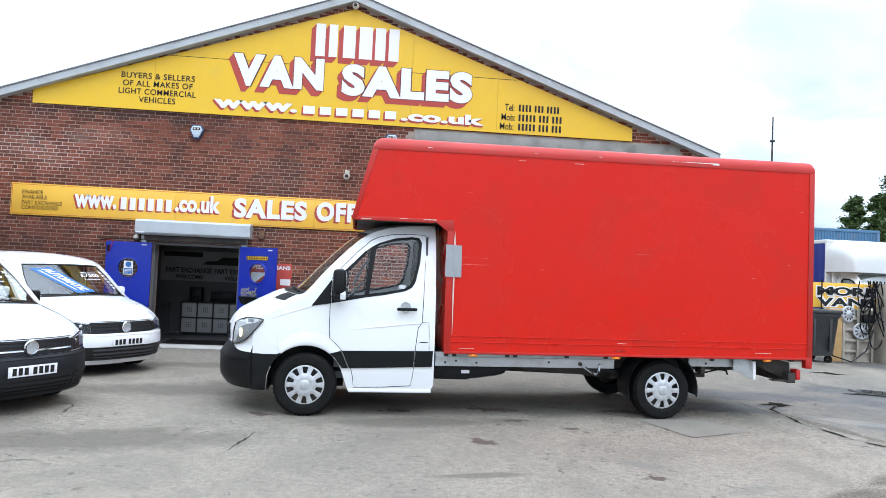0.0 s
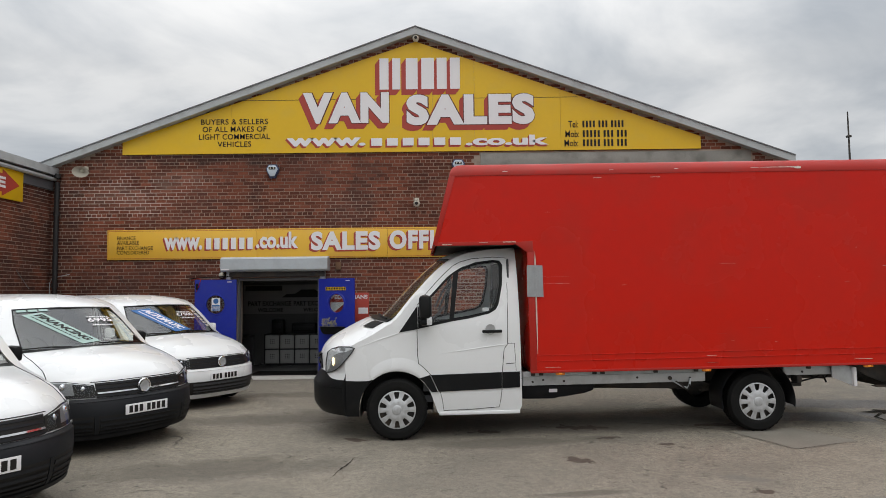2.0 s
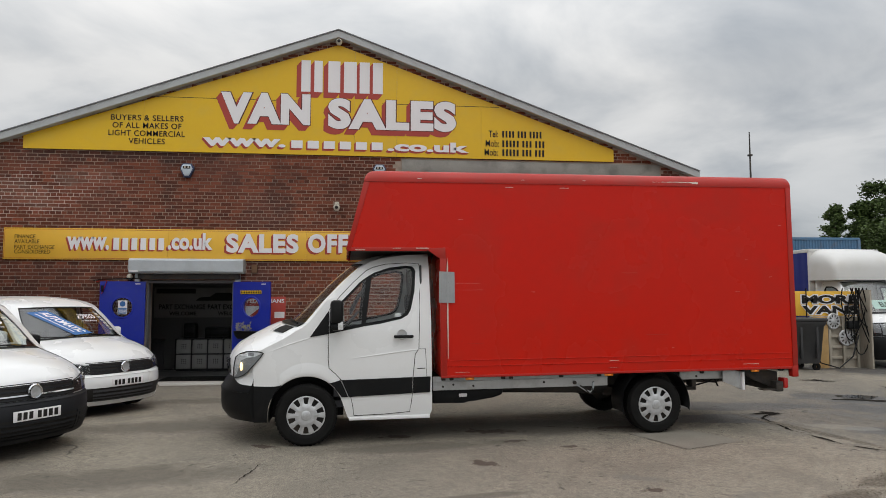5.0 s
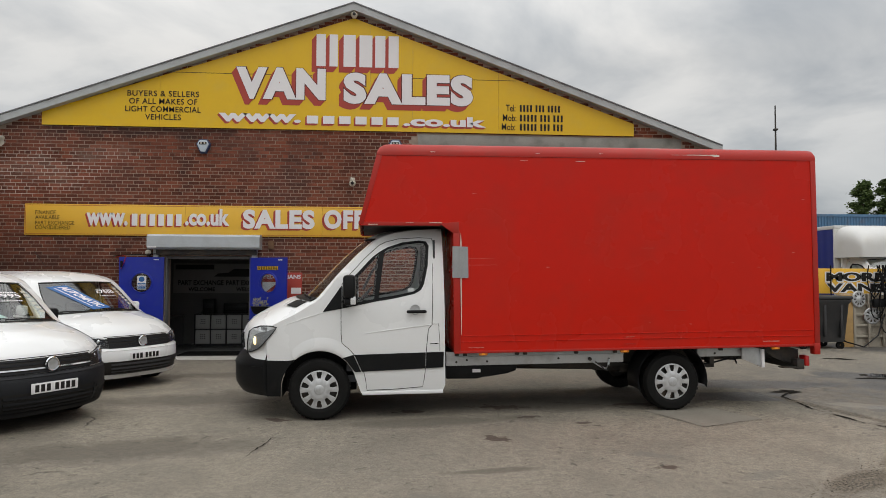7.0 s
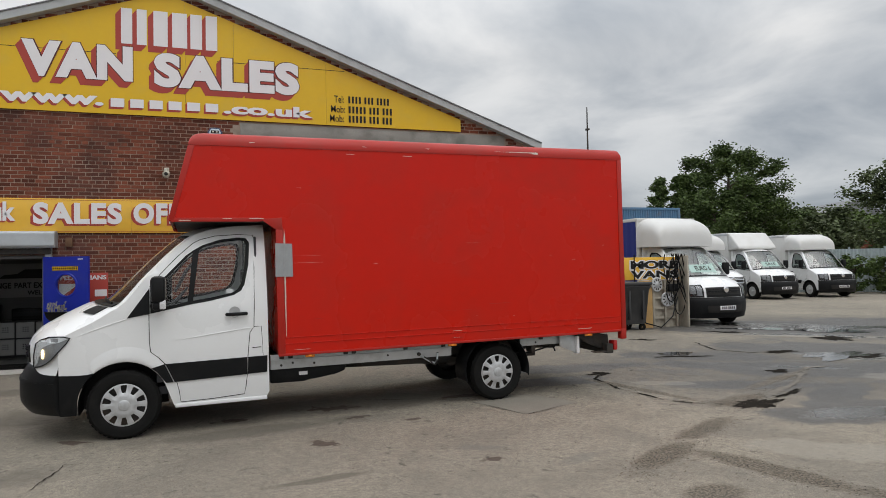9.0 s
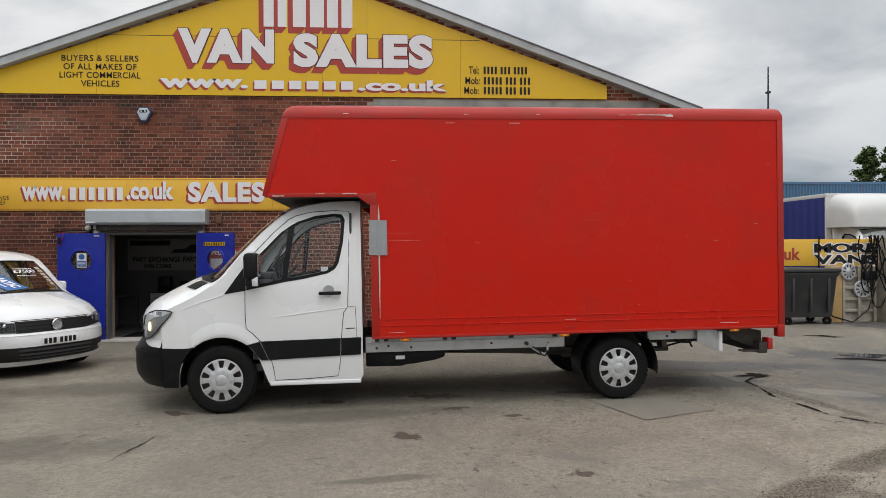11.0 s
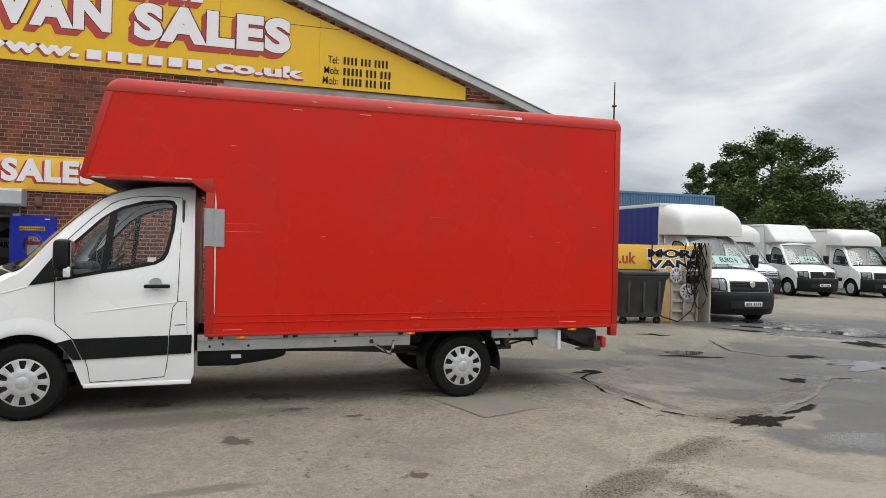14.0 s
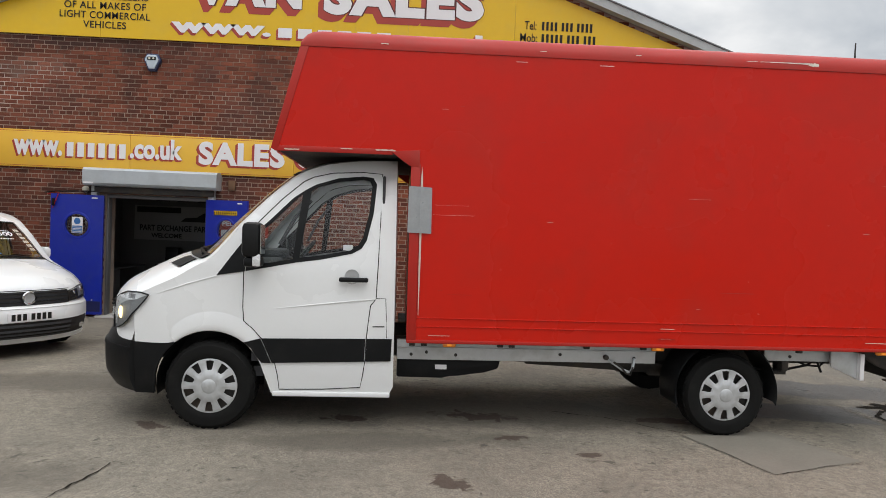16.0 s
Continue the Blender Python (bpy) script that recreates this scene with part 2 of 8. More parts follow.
WALL_MARKS = (((-7.1, 13.6, 3.85), (1.0, 3, 0.36), PALE_SALT, 0.14), ((-5.7, 13.6, 4.25), (0.9, 3, 0.2), PALE_SALT, 0.1), ((-5.2, 13.6, 4.7), (2.6, 3, 0.2), DARK_MARK, 0.65), ((-4.1, 13.6, 3.9), (0.22, 3, 0.9), DARK_MARK, 0.45),
              ((-1.7, 13.6, 3.9), (0.35, 3, 0.9), DARK_MARK, 0.4), ((-8.3, 13.3, 2.6), (0.5, 3, 2.4), DARK_MARK, 0.5), ((-6.2, 13.6, 1.9), (2.4, 3, 0.6), DARK_MARK, 0.35), ((-0.6, 13.6, 1.4), (1.6, 3, 0.5), DARK_MARK, 0.3))
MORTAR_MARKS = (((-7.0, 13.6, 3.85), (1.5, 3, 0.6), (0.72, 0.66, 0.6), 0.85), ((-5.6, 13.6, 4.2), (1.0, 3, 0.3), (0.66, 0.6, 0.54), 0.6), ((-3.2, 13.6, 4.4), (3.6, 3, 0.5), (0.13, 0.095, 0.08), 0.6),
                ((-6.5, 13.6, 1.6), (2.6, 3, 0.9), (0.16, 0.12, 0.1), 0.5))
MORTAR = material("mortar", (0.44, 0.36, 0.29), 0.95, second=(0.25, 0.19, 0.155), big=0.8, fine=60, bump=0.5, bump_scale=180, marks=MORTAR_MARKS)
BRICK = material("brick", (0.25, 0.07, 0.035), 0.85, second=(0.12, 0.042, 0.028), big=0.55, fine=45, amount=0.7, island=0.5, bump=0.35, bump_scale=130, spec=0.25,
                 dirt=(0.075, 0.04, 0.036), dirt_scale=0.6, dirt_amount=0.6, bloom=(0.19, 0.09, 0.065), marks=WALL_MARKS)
CONCRETE = material("concrete", (0.33, 0.32, 0.29), 0.9, second=(0.22, 0.215, 0.2), big=2, bump=0.4, bump_scale=90, dirt=(0.1, 0.1, 0.09), dirt_amount=0.5)
BARGE = material("barge_board", (0.43, 0.45, 0.455), 0.6, second=(0.36, 0.38, 0.385), big=1.5, dirt=(0.2, 0.2, 0.19), dirt_amount=0.4)
ROOF = material("roof_sheet", (0.2, 0.21, 0.22), 0.7, second=(0.15, 0.15, 0.16), bump=0.3)
GALV = material("galvanised", (0.52, 0.56, 0.58), 0.42, 0.35, second=(0.44, 0.47, 0.5), big=2.5, fine=25, dirt=(0.3, 0.3, 0.29), dirt_amount=0.3)
PIPE = material("pipe_paint", (0.009, 0.009, 0.01), 0.6, second=(0.02, 0.017, 0.016), big=5)
HORN = material("horn_plastic", (0.6, 0.57, 0.48), 0.5, second=(0.5, 0.47, 0.4))
# the office's dimness is put into this colour, darker than its pale paint
DIM_PLASTER = material("dim_plaster", (0.15, 0.15, 0.15), 0.9, second=(0.11, 0.11, 0.11), amount=0.4, bump=0.1)
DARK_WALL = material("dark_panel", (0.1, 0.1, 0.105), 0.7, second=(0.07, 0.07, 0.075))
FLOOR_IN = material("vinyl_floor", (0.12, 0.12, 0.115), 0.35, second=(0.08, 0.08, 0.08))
# white boxes, greyed in colour for the dim office
CUBE_DIM_WHITE = material("cube_dim_white", (0.42, 0.43, 0.425), 0.5, second=(0.38, 0.385, 0.38))
CUBE_BLACK = material("cube_black", (0.02, 0.02, 0.021), 0.5)
CURTAIN = material("blue_curtain", (0.008, 0.022, 0.2), 0.5, second=(0.01, 0.02, 0.14), bump=0.3, bump_scale=6, stretch=(1, 1, 0.2))
CONTAINER = material("container_blue", (0.06, 0.16, 0.29), 0.6, second=(0.09, 0.17, 0.26), dirt=(0.2, 0.12, 0.08), dirt_amount=0.3)
BIN = material("bin_plastic", (0.025, 0.026, 0.028), 0.55, second=(0.04, 0.04, 0.042), dirt=(0.09, 0.085, 0.08), dirt_amount=0.3)
PALE_BOARD = material("pale_board", (0.42, 0.38, 0.31), 0.8, second=(0.3, 0.27, 0.22), big=3, bump=0.3, dirt=(0.16, 0.14, 0.11), dirt_scale=5, dirt_amount=0.5, stretch=(1, 1, 0.3))
TAN_SHEET = material("tan_sheet", (0.5, 0.31, 0.12), 0.6, second=(0.4, 0.25, 0.1), big=2.5, dirt=(0.2, 0.13, 0.07), dirt_scale=4, dirt_amount=0.4)
FENCE = material("fence_sheet", (0.36, 0.42, 0.43), 0.7, second=(0.28, 0.33, 0.34), dirt=(0.18, 0.2, 0.17), dirt_amount=0.4)
BARK = material("bark", (0.09, 0.07, 0.05), 0.95, second=(0.05, 0.04, 0.03), bump=0.6, bump_scale=40, stretch=(1, 1, 0.25))
LEAF = material("leaf", (0.135, 0.2, 0.045), 0.6, second=(0.05, 0.085, 0.02), big=0.6, fine=6, amount=0.8, island=0.5, spec=0.3)
LEAF_DARK = material("leaf_dark", (0.11, 0.165, 0.04), 0.65, second=(0.032, 0.055, 0.016), big=0.6, fine=6, amount=0.8, island=0.5, spec=0.3)
LEAF_GREY = material("leaf_grey", (0.11, 0.135, 0.06), 0.65, second=(0.06, 0.085, 0.035), big=0.6, fine=6, amount=0.8, island=0.5, spec=0.3)


# ---- mesh helpers ----
def part(name, bm, mat, parent=None, label="", smooth=40):
    """Links a bmesh as one mesh object, under a thing or a part if one is given."""
    me = bpy.data.meshes.new(name)
    bmesh.ops.recalc_face_normals(bm, faces=bm.faces[:])
    bm.to_mesh(me)
    bm.free()
    for m in mat if isinstance(mat, (list, tuple)) else (mat,):
        me.materials.append(m)
    if smooth:
        me.shade_smooth()
        me.set_sharp_from_angle(angle=radians(smooth))
    ob = new(name, me)
    if parent:
        ob.parent = parent
    if label:
        ob["label"] = label
    return ob


def thing(name, m, label, category, group="", kind=""):
    ob = new(name)
    ob.empty_display_size = 0.2
    ob.matrix_world = m
    return tagged(ob, label, category, group, kind)


def box(bm, lo, hi, bev=0.0, seg=2):
    xs, ys, zs = zip(lo, hi)
    v = [bm.verts.new((x, y, z)) for x in xs for y in ys for z in zs]
    f = [bm.faces.new([v[i] for i in q]) for q in ((0, 1, 3, 2), (4, 6, 7, 5), (0, 4, 5, 1), (2, 3, 7, 6), (0, 2, 6, 4), (1, 5, 7, 3))]
    if bev:
        edges = list({e for q in f for e in q.edges})
        bmesh.ops.bevel(bm, geom=edges, offset=bev, segments=seg, affect="EDGES", profile=0.5)
    return bm


def boxes(*pairs, bev=0.0):
    bm = bmesh.new()
    for lo, hi in pairs:
        box(bm, lo, hi, bev)
    return bm


def prism(bm, pts, y0, y1, bev=0.0):
    """A polygon in x, z drawn out from y0 to y1."""
    a = [bm.verts.new((x, y0, z)) for x, z in pts]
    b = [bm.verts.new((x, y1, z)) for x, z in pts]
    k = len(pts)
    f = [bm.faces.new(a), bm.faces.new(b[::-1])]
    f += [bm.faces.new((a[i], b[i], b[(i + 1) % k], a[(i + 1) % k])) for i in range(k)]
    if bev:
        bmesh.ops.bevel(bm, geom=list({e for q in f for e in q.edges}), offset=bev, segments=2, affect="EDGES", profile=0.5)
    return bm


def tube(bm, pts, r, seg=8, caps=True):
    """A round bar along points."""
    pts = [Vector(p) for p in pts]
    rings, up = [], Vector((0.13, 0.27, 1)).normalized()
    for i, p in enumerate(pts):
        d = (pts[min(i + 1, len(pts) - 1)] - pts[max(i - 1, 0)]).normalized()
        side = d.cross(up if abs(d.dot(up)) < 0.95 else Vector((1, 0.2, 0.1))).normalized()
        over = side.cross(d)
        rr = r[i] if isinstance(r, (list, tuple)) else r
        rings.append([bm.verts.new(p + rr * (math.cos(a) * side + math.sin(a) * over)) for a in (2 * math.pi * k / seg for k in range(seg))])
    for a, b in zip(rings, rings[1:]):
        for k in range(seg):
            bm.faces.new((a[k], a[(k + 1) % seg], b[(k + 1) % seg], b[k]))
    if caps:
        bm.faces.new(rings[0][::-1]), bm.faces.new(rings[-1])
    return bm


def lathe(bm, profile, center, seg=32, axis="y", caps=False):
    """Rings of (radius, height along the axis) round a centre."""
    cx, cy, cz = center
    rings = []
    for r, h in profile:
        ring = []
        for k in range(seg):
            a = 2 * math.pi * k / seg
            u, w = r * math.cos(a), r * math.sin(a)
            ring.append(bm.verts.new({"y": (cx + u, cy + h, cz + w), "z": (cx + u, cy + w, cz + h), "x": (cx + h, cy + u, cz + w)}[axis]))
        rings.append(ring)
    for a, b in zip(rings, rings[1:]):
        for k in range(seg):
            bm.faces.new((a[k], a[(k + 1) % seg], b[(k + 1) % seg], b[k]))
    if caps:
        bm.faces.new(rings[0]), bm.faces.new(rings[-1])
    bmesh.ops.remove_doubles(bm, verts=bm.verts[:], dist=1e-5)
    return bm


def arc(cx, cz, r, a0, a1, n=12):
    return [(cx + r * math.cos(radians(a0 + (a1 - a0) * k / n)), cz + r * math.sin(radians(a0 + (a1 - a0) * k / n))) for k in range(n + 1)]


def filled(outline, holes=(), cuts_x=(), cuts_z=()):
    """A flat sheet in x, z at y = 0 with holes, cut into a mesh that can be bent."""
    bm = bmesh.new()
    edges = []
    for loop in (outline, *holes):
        v = [bm.verts.new((x, 0, z)) for x, z in loop]
        edges += [bm.edges.new((v[i], v[(i + 1) % len(v)])) for i in range(len(v))]
    bmesh.ops.triangle_fill(bm, use_beauty=True, use_dissolve=False, edges=edges, normal=(0, -1, 0))
    for cs, no in ((cuts_x, (1, 0, 0)), (cuts_z, (0, 0, 1))):
        for c in cs:
            bmesh.ops.bisect_plane(bm, geom=bm.verts[:] + bm.edges[:] + bm.faces[:], plane_co=tuple(c * k for k in no), plane_no=no)
    return bm


def thicken(bm, vec):
    """Draws an open sheet out by a vector into a closed plate."""
    r = bmesh.ops.extrude_face_region(bm, geom=bm.faces[:], use_keep_orig=True)
    bmesh.ops.translate(bm, verts=[g for g in r["geom"] if isinstance(g, bmesh.types.BMVert)], vec=vec)
    return bm


def frange(a, b, step):
    return [a + step * k for k in range(int((b - a) / step) + 1)]


def letters(text, width, height, bold=0.0, space=1.0, line=1.0):
    """Flat text as (vertices, faces) in x, z, fitted to a width and height with its lower left corner at 0, 0."""
    cu = bpy.data.curves.new("letters", "FONT")
    cu.body, cu.offset, cu.space_character, cu.space_line = text, bold, space, line
    cu.align_x = "CENTER"
    cu.resolution_u = 4
    ob = new("letters", cu)
    dg = bpy.context.evaluated_depsgraph_get()
    me = bpy.data.meshes.new_from_object(ob.evaluated_get(dg))
    co = np.array([v.co[:2] for v in me.vertices])
    faces = [tuple(p.vertices) for p in me.polygons]
    bpy.data.objects.remove(ob), bpy.data.curves.remove(cu), bpy.data.meshes.remove(me)
    lo, hi = co.min(0), co.max(0)
    co = (co - lo) / (hi - lo) * (width, height)
    return co, faces


def write(bm, text, x0, z0, width, height, y, bold=0.0, space=1.0, line=1.0, place=None, depth=0.0):
    """Adds text to a mesh in the plane y, or laid by place(u, v) onto another surface."""
    co, faces = letters(text, width, height, bold, space, line)
    vs = [bm.verts.new(place(x0 + u, z0 + w) if place else (x0 + u, y, z0 + w)) for u, w in co]
    for f in faces:
        try:
            bm.faces.new([vs[i] for i in f])
        except ValueError:
            pass
    return bm


def bars(bm, x0, z0, width, height, y, count, rng, gap=0.22, place=None):
    """A row of plain upright bars in place of characters."""
    w = width / count
    for k in range(count):
        a, b = x0 + w * k + w * gap / 2, x0 + w * (k + 1) - w * gap / 2
        q = [(a, z0), (b, z0), (b, z0 + height), (a, z0 + height)]
        bm.faces.new([bm.verts.new(place(*p) if place else (p[0], y, p[1])) for p in q])
    return bm


rng = random.Random(7)


# ---- ground ----
def smooth_step(a, b, x):
    t = min(1.0, max(0.0, (x - a) / (b - a)))
    return t * t * (3 - 2 * t)


def ground_z(x, y):
    """The yard: nearly flat, a slight dip under the lorry's nose, a fall to the building."""
    dip = -(0.008 + 0.024 * (1 - smooth_step(0.5, 3.8, x))) * smooth_step(-4.5, -2.0, x) * (1 - smooth_step(5.5, 9.0, x)) * smooth_step(4.5, 6.5, y) * (1 - smooth_step(9.5, 12, y))
    fall = -0.1 * smooth_step(8, 13.4, y) * (1 - smooth_step(6, 10, x))
    ripple = 0.004 * noise.noise((x * 0.9, y * 0.9, 0)) if abs(x) < 16 and -2 < y < 17 else 0
    return dip + fall + ripple


def ground_material():
    m = bpy.data.materials.new("worn_concrete_yard")
    m.use_nodes = True
    n, l = m.node_tree.nodes, m.node_tree.links
    b = n["Principled BSDF"]
    co = n.new("ShaderNodeTexCoord")

    def tex(scale, detail=6, dist=0.0, rough=0.55):
        t = n.new("ShaderNodeTexNoise")
        t.inputs["Scale"].default_value, t.inputs["Detail"].default_value = scale, detail
        t.inputs["Distortion"].default_value, t.inputs["Roughness"].default_value = dist, rough
        l.new(co.outputs["Object"], t.inputs["Vector"])
        return t.outputs[0]

    def ranged(v, a, c, lo, hi):
        r = n.new("ShaderNodeMapRange")
        for k, x in zip(("From Min", "From Max", "To Min", "To Max"), (a, c, lo, hi)):
            r.inputs[k].default_value = x
        l.new(v, r.inputs["Value"])
        return r.outputs[0]

    def mixed(fac, a, c, blend="MIX"):
        x = n.new("ShaderNodeMixRGB")
        x.blend_type = blend
        for k, v in ((0, fac), (1, a), (2, c)):
            if isinstance(v, (int, float)):
                x.inputs[k].default_value = v
            elif isinstance(v, tuple):
                x.inputs[k].default_value = (*v, 1)
            else:
                l.new(v, x.inputs[k])
        return x.outputs[0]

    def math_(op, a, c):
        x = n.new("ShaderNodeMath")
        x.operation = op
        for k, v in ((0, a), (1, c)):
            if isinstance(v, (int, float)):
                x.inputs[k].default_value = v
            else:
                l.new(v, x.inputs[k])
        return x.outputs[0]

    large, mid, fine, grit = tex(0.22, 5, 0.6), tex(1.3, 7, 0.3), tex(16, 5), tex(140, 3)
    col = mixed(ranged(large, 0.35, 0.65, 0, 1), (0.45, 0.392, 0.305), (0.285, 0.254, 0.206))
    col = mixed(ranged(mid, 0.46, 0.62, 0, 0.6), col, (0.225, 0.198, 0.157))
    col = mixed(ranged(fine, 0.4, 0.7, 0, 0.6), col, (0.18, 0.16, 0.128))
    col = mixed(ranged(grit, 0.42, 0.6, 0.0, 0.75), col, (0.11, 0.102, 0.088))
    col = mixed(ranged(tex(70, 2), 0.62, 0.7, 0.0, 0.5), col, (0.44, 0.415, 0.37))
    col = mixed(ranged(tex(52, 5, 0.4, 0.75), 0.48, 0.64, 0.0, 0.55), col, (0.10, 0.088, 0.07))
    col = mixed(ranged(tex(31, 3, 0.2, 0.7), 0.62, 0.70, 0.0, 0.45), col, (0.40, 0.365, 0.30))
    col = mixed(ranged(tex(24, 4, 0.6, 0.6), 0.665, 0.70, 0.0, 0.75), col, (0.075, 0.068, 0.056))
    # pits and clumps of dirt
    col = mixed(math_("MULTIPLY", ranged(tex(7.5, 6, 0.5, 0.7), 0.60, 0.63, 0.0, 0.8), ranged(tex(0.6, 3), 0.42, 0.6, 0.15, 1)), col, (0.06, 0.054, 0.045))
    # pale scuffs and oil spots
    col = mixed(ranged(tex(0.9, 9, 1.2, 0.7), 0.6, 0.72, 0, 0.45), col, (0.34, 0.305, 0.25))
    spot = ranged(tex(2.6, 4, 0.5), 0.68, 0.74, 0, 0.6)
    col = mixed(spot, col, (0.11, 0.105, 0.095))
    # hair cracks
    vo = n.new("ShaderNodeTexVoronoi")
    vo.feature = "DISTANCE_TO_EDGE"
    vo.inputs["Scale"].default_value = 0.33
    wob = n.new("ShaderNodeMixRGB")
    wob.inputs[0].default_value = 0.12
    l.new(co.outputs["Object"], wob.inputs[1])
    nz = n.new("ShaderNodeTexNoise")
    nz.inputs["Scale"].default_value, nz.inputs["Detail"].default_value = 1.4, 6
    l.new(co.outputs["Object"], nz.inputs["Vector"])
    sc = n.new("ShaderNodeVectorMath")
    sc.operation = "SCALE"
    sc.inputs[3].default_value = 8.0
    l.new(nz.outputs[1], sc.inputs[0])
    l.new(sc.outputs[0], wob.inputs[2])
    l.new(wob.outputs[0], vo.inputs["Vector"])
    crack = math_("MULTIPLY", ranged(vo.outputs[0], 0.0, 0.010, 1, 0), ranged(tex(0.5, 3), 0.6, 0.66, 0, 1))
    col = mixed(math_("MULTIPLY", crack, 0.75), col, (0.06, 0.057, 0.05))
    # marks with a place of their own: damp areas, pale worn islands, broken joints, stains, and shade painted under the
    # lorry
    wobble = math_("MULTIPLY", math_("SUBTRACT", tex(1.3, 8, 0.9, 0.62), 0.5), 2.3)

    ragged = math_("MULTIPLY", math_("SUBTRACT", tex(6.5, 7, 0.6, 0.66), 0.5), 3.0)

    def area(spots, soft, loose=1.0, shape=wobble):
        total = None
        for cx, cy, rx, ry, turn in spots:
            mp = n.new("ShaderNodeMapping")
            mp.vector_type = "TEXTURE"
            mp.inputs["Location"].default_value = (cx, cy, 0)
            mp.inputs["Rotation"].default_value = (0, 0, radians(turn))
            mp.inputs["Scale"].default_value = (rx, ry, 100)
            l.new(co.outputs["Object"], mp.inputs[0])
            ln = n.new("ShaderNodeVectorMath")
            ln.operation = "LENGTH"
            l.new(mp.outputs[0], ln.inputs[0])
            one = ranged(math_("ADD", ln.outputs["Value"], math_("MULTIPLY", shape, loose)), 1.0, 1.0 - soft, 0, 1)
            total = one if total is None else math_("MAXIMUM", total, one)
        return total

    damp = area(((7.66, 5.12, 1.6, 0.55, -8), (14.66, 13.35, 4.0, 1.5, -45), (4.97, 8.22, 0.7, 0.25, -10), (7.95, 6.01, 1.2, 0.3, 25), (10.02, 7.19, 2.6, 0.9, -30), (12.01, 9.01, 2.8, 1.1, -38), (13.80, 12.20, 5.0, 1.2, -42), (5.60, 9.56, 1.8, 0.5, -14), (8.71, 9.57, 1.6, 0.6, -36), (8.32, 8.50, 1.5, 0.5, -40),
                 (7.31, 6.99, 1.2, 0.35, -25), (19.12, 11.34, 5.0, 1.6, -40), (5.22, 8.39, 0.9, 0.3, -5)), 0.16, 0.55)
    shine = area(((7.35, 5.15, 0.7, 0.3, -5), (14.66, 13.03, 2.5, 0.7, -45), (11.28, 8.22, 1.3, 0.5, -38), (13.16, 11.20, 2.0, 0.4, -44), (9.38, 7.76, 0.8, 0.2, -35), (16.33, 11.59, 2.2, 0.6, -40)), 0.35)
    dry = area(((10.15, 6.38, 1.0, 0.4, -25), (6.47, 7.55, 0.5, 0.2, -30), (5.94, 4.04, 0.9, 0.35, -30)), 0.2)
    broken = area(((4.20, 4.56, 0.75, 0.2, 30), (5.20, 5.21, 0.75, 0.17, 28), (4.78, 3.87, 0.95, 0.2, 106), (5.12, 2.58, 0.9, 0.2, 100), (6.60, 6.22, 0.7, 0.24, 18), (8.14, 7.15, 1.5, 0.12, 24), (5.85, 7.50, 0.12, 1.3, 12), (3.93, 3.62, 0.35, 0.2, 10)), 0.4, 0.45)
    # stains round the vans, and contact shade painted dark under the lorry
    stain_shade = area(((2.09, 8.09, 3.6, 0.6, -3), (-2.34, 8.69, 1.6, 0.55, 10), (-2.25, 6.03, 1.5, 0.5, 10), (-1.19, 9.15, 1.6, 0.5, 0), (-2.04, 11.09, 2.0, 0.5, 0), (0.83, 7.10, 1.4, 0.3, 5), (1.19, 5.06, 0.55, 0.08, 8)), 0.5, 0.8)
    rubble = tex(46, 3)
    oil = area(((1.41, 6.25, 0.19, 0.1, -40), (2.72, 5.06, 0.1, 0.07, 0), (-1.06, 7.31, 0.16, 0.08, -30), (1.75, 7.87, 0.35, 0.14, -10), (1.92, 7.26, 0.14, 0.07, 0),
                (0.52, 7.70, 0.22, 0.1, 0), (3.50, 7.87, 0.35, 0.1, 0), (-0.44, 10.02, 0.4, 0.15, 0), (2.53, 6.88, 0.1, 0.05, 0)), 0.3, 1.35, ragged)
    worn = area(((2.73, 5.47, 0.26, 0.14, -25), (3.49, 4.80, 0.3, 0.12, 20), (0.53, 4.34, 0.3, 0.15, 0)), 0.5, 0.9, ragged)
    col = mixed(math_("MULTIPLY", stain_shade, 0.65), col, (0.1, 0.087, 0.07))
    col = mixed(math_("MULTIPLY", area(((9.90, 7.90, 5.0, 4.5, -30), (16.88, 12.18, 6, 4, -40)), 0.6, 0.5), 0.78), col, (0.115, 0.108, 0.096))
    wet_blotch = math_("MULTIPLY", ranged(tex(1.6, 9, 0.8, 0.7), 0.51, 0.54, 0, 1), area(((9.4, 7.9, 4.0, 3.2, -25), (14.5, 11.0, 6, 3.2, -40)), 0.4, 0.6))
    col = mixed(math_("MULTIPLY", wet_blotch, 0.6), col, (0.07, 0.067, 0.062))
    col = mixed(math_("MULTIPLY", worn, 0.5), col, (0.16, 0.152, 0.135))
    col = mixed(math_("MULTIPLY", oil, 0.8), col, (0.055, 0.033, 0.024))
    col = mixed(math_("MULTIPLY", damp, 0.82), col, (0.075, 0.073, 0.07))
    col = mixed(math_("MULTIPLY", dry, 0.3), col, (0.36, 0.335, 0.285))
    gravel = mixed(ranged(rubble, 0.4, 0.6, 0, 1), (0.06, 0.05, 0.038), (0.22, 0.185, 0.14))
    col = mixed(math_("MULTIPLY", broken, 0.8), col, gravel)
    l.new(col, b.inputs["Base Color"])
    rough = math_("SUBTRACT", ranged(mid, 0.3, 0.7, 0.95, 0.78), math_("ADD", math_("MULTIPLY", math_("MAXIMUM", damp, wet_blotch), 0.3), math_("MULTIPLY", shine, 0.42)))
    l.new(rough, b.inputs["Roughness"])
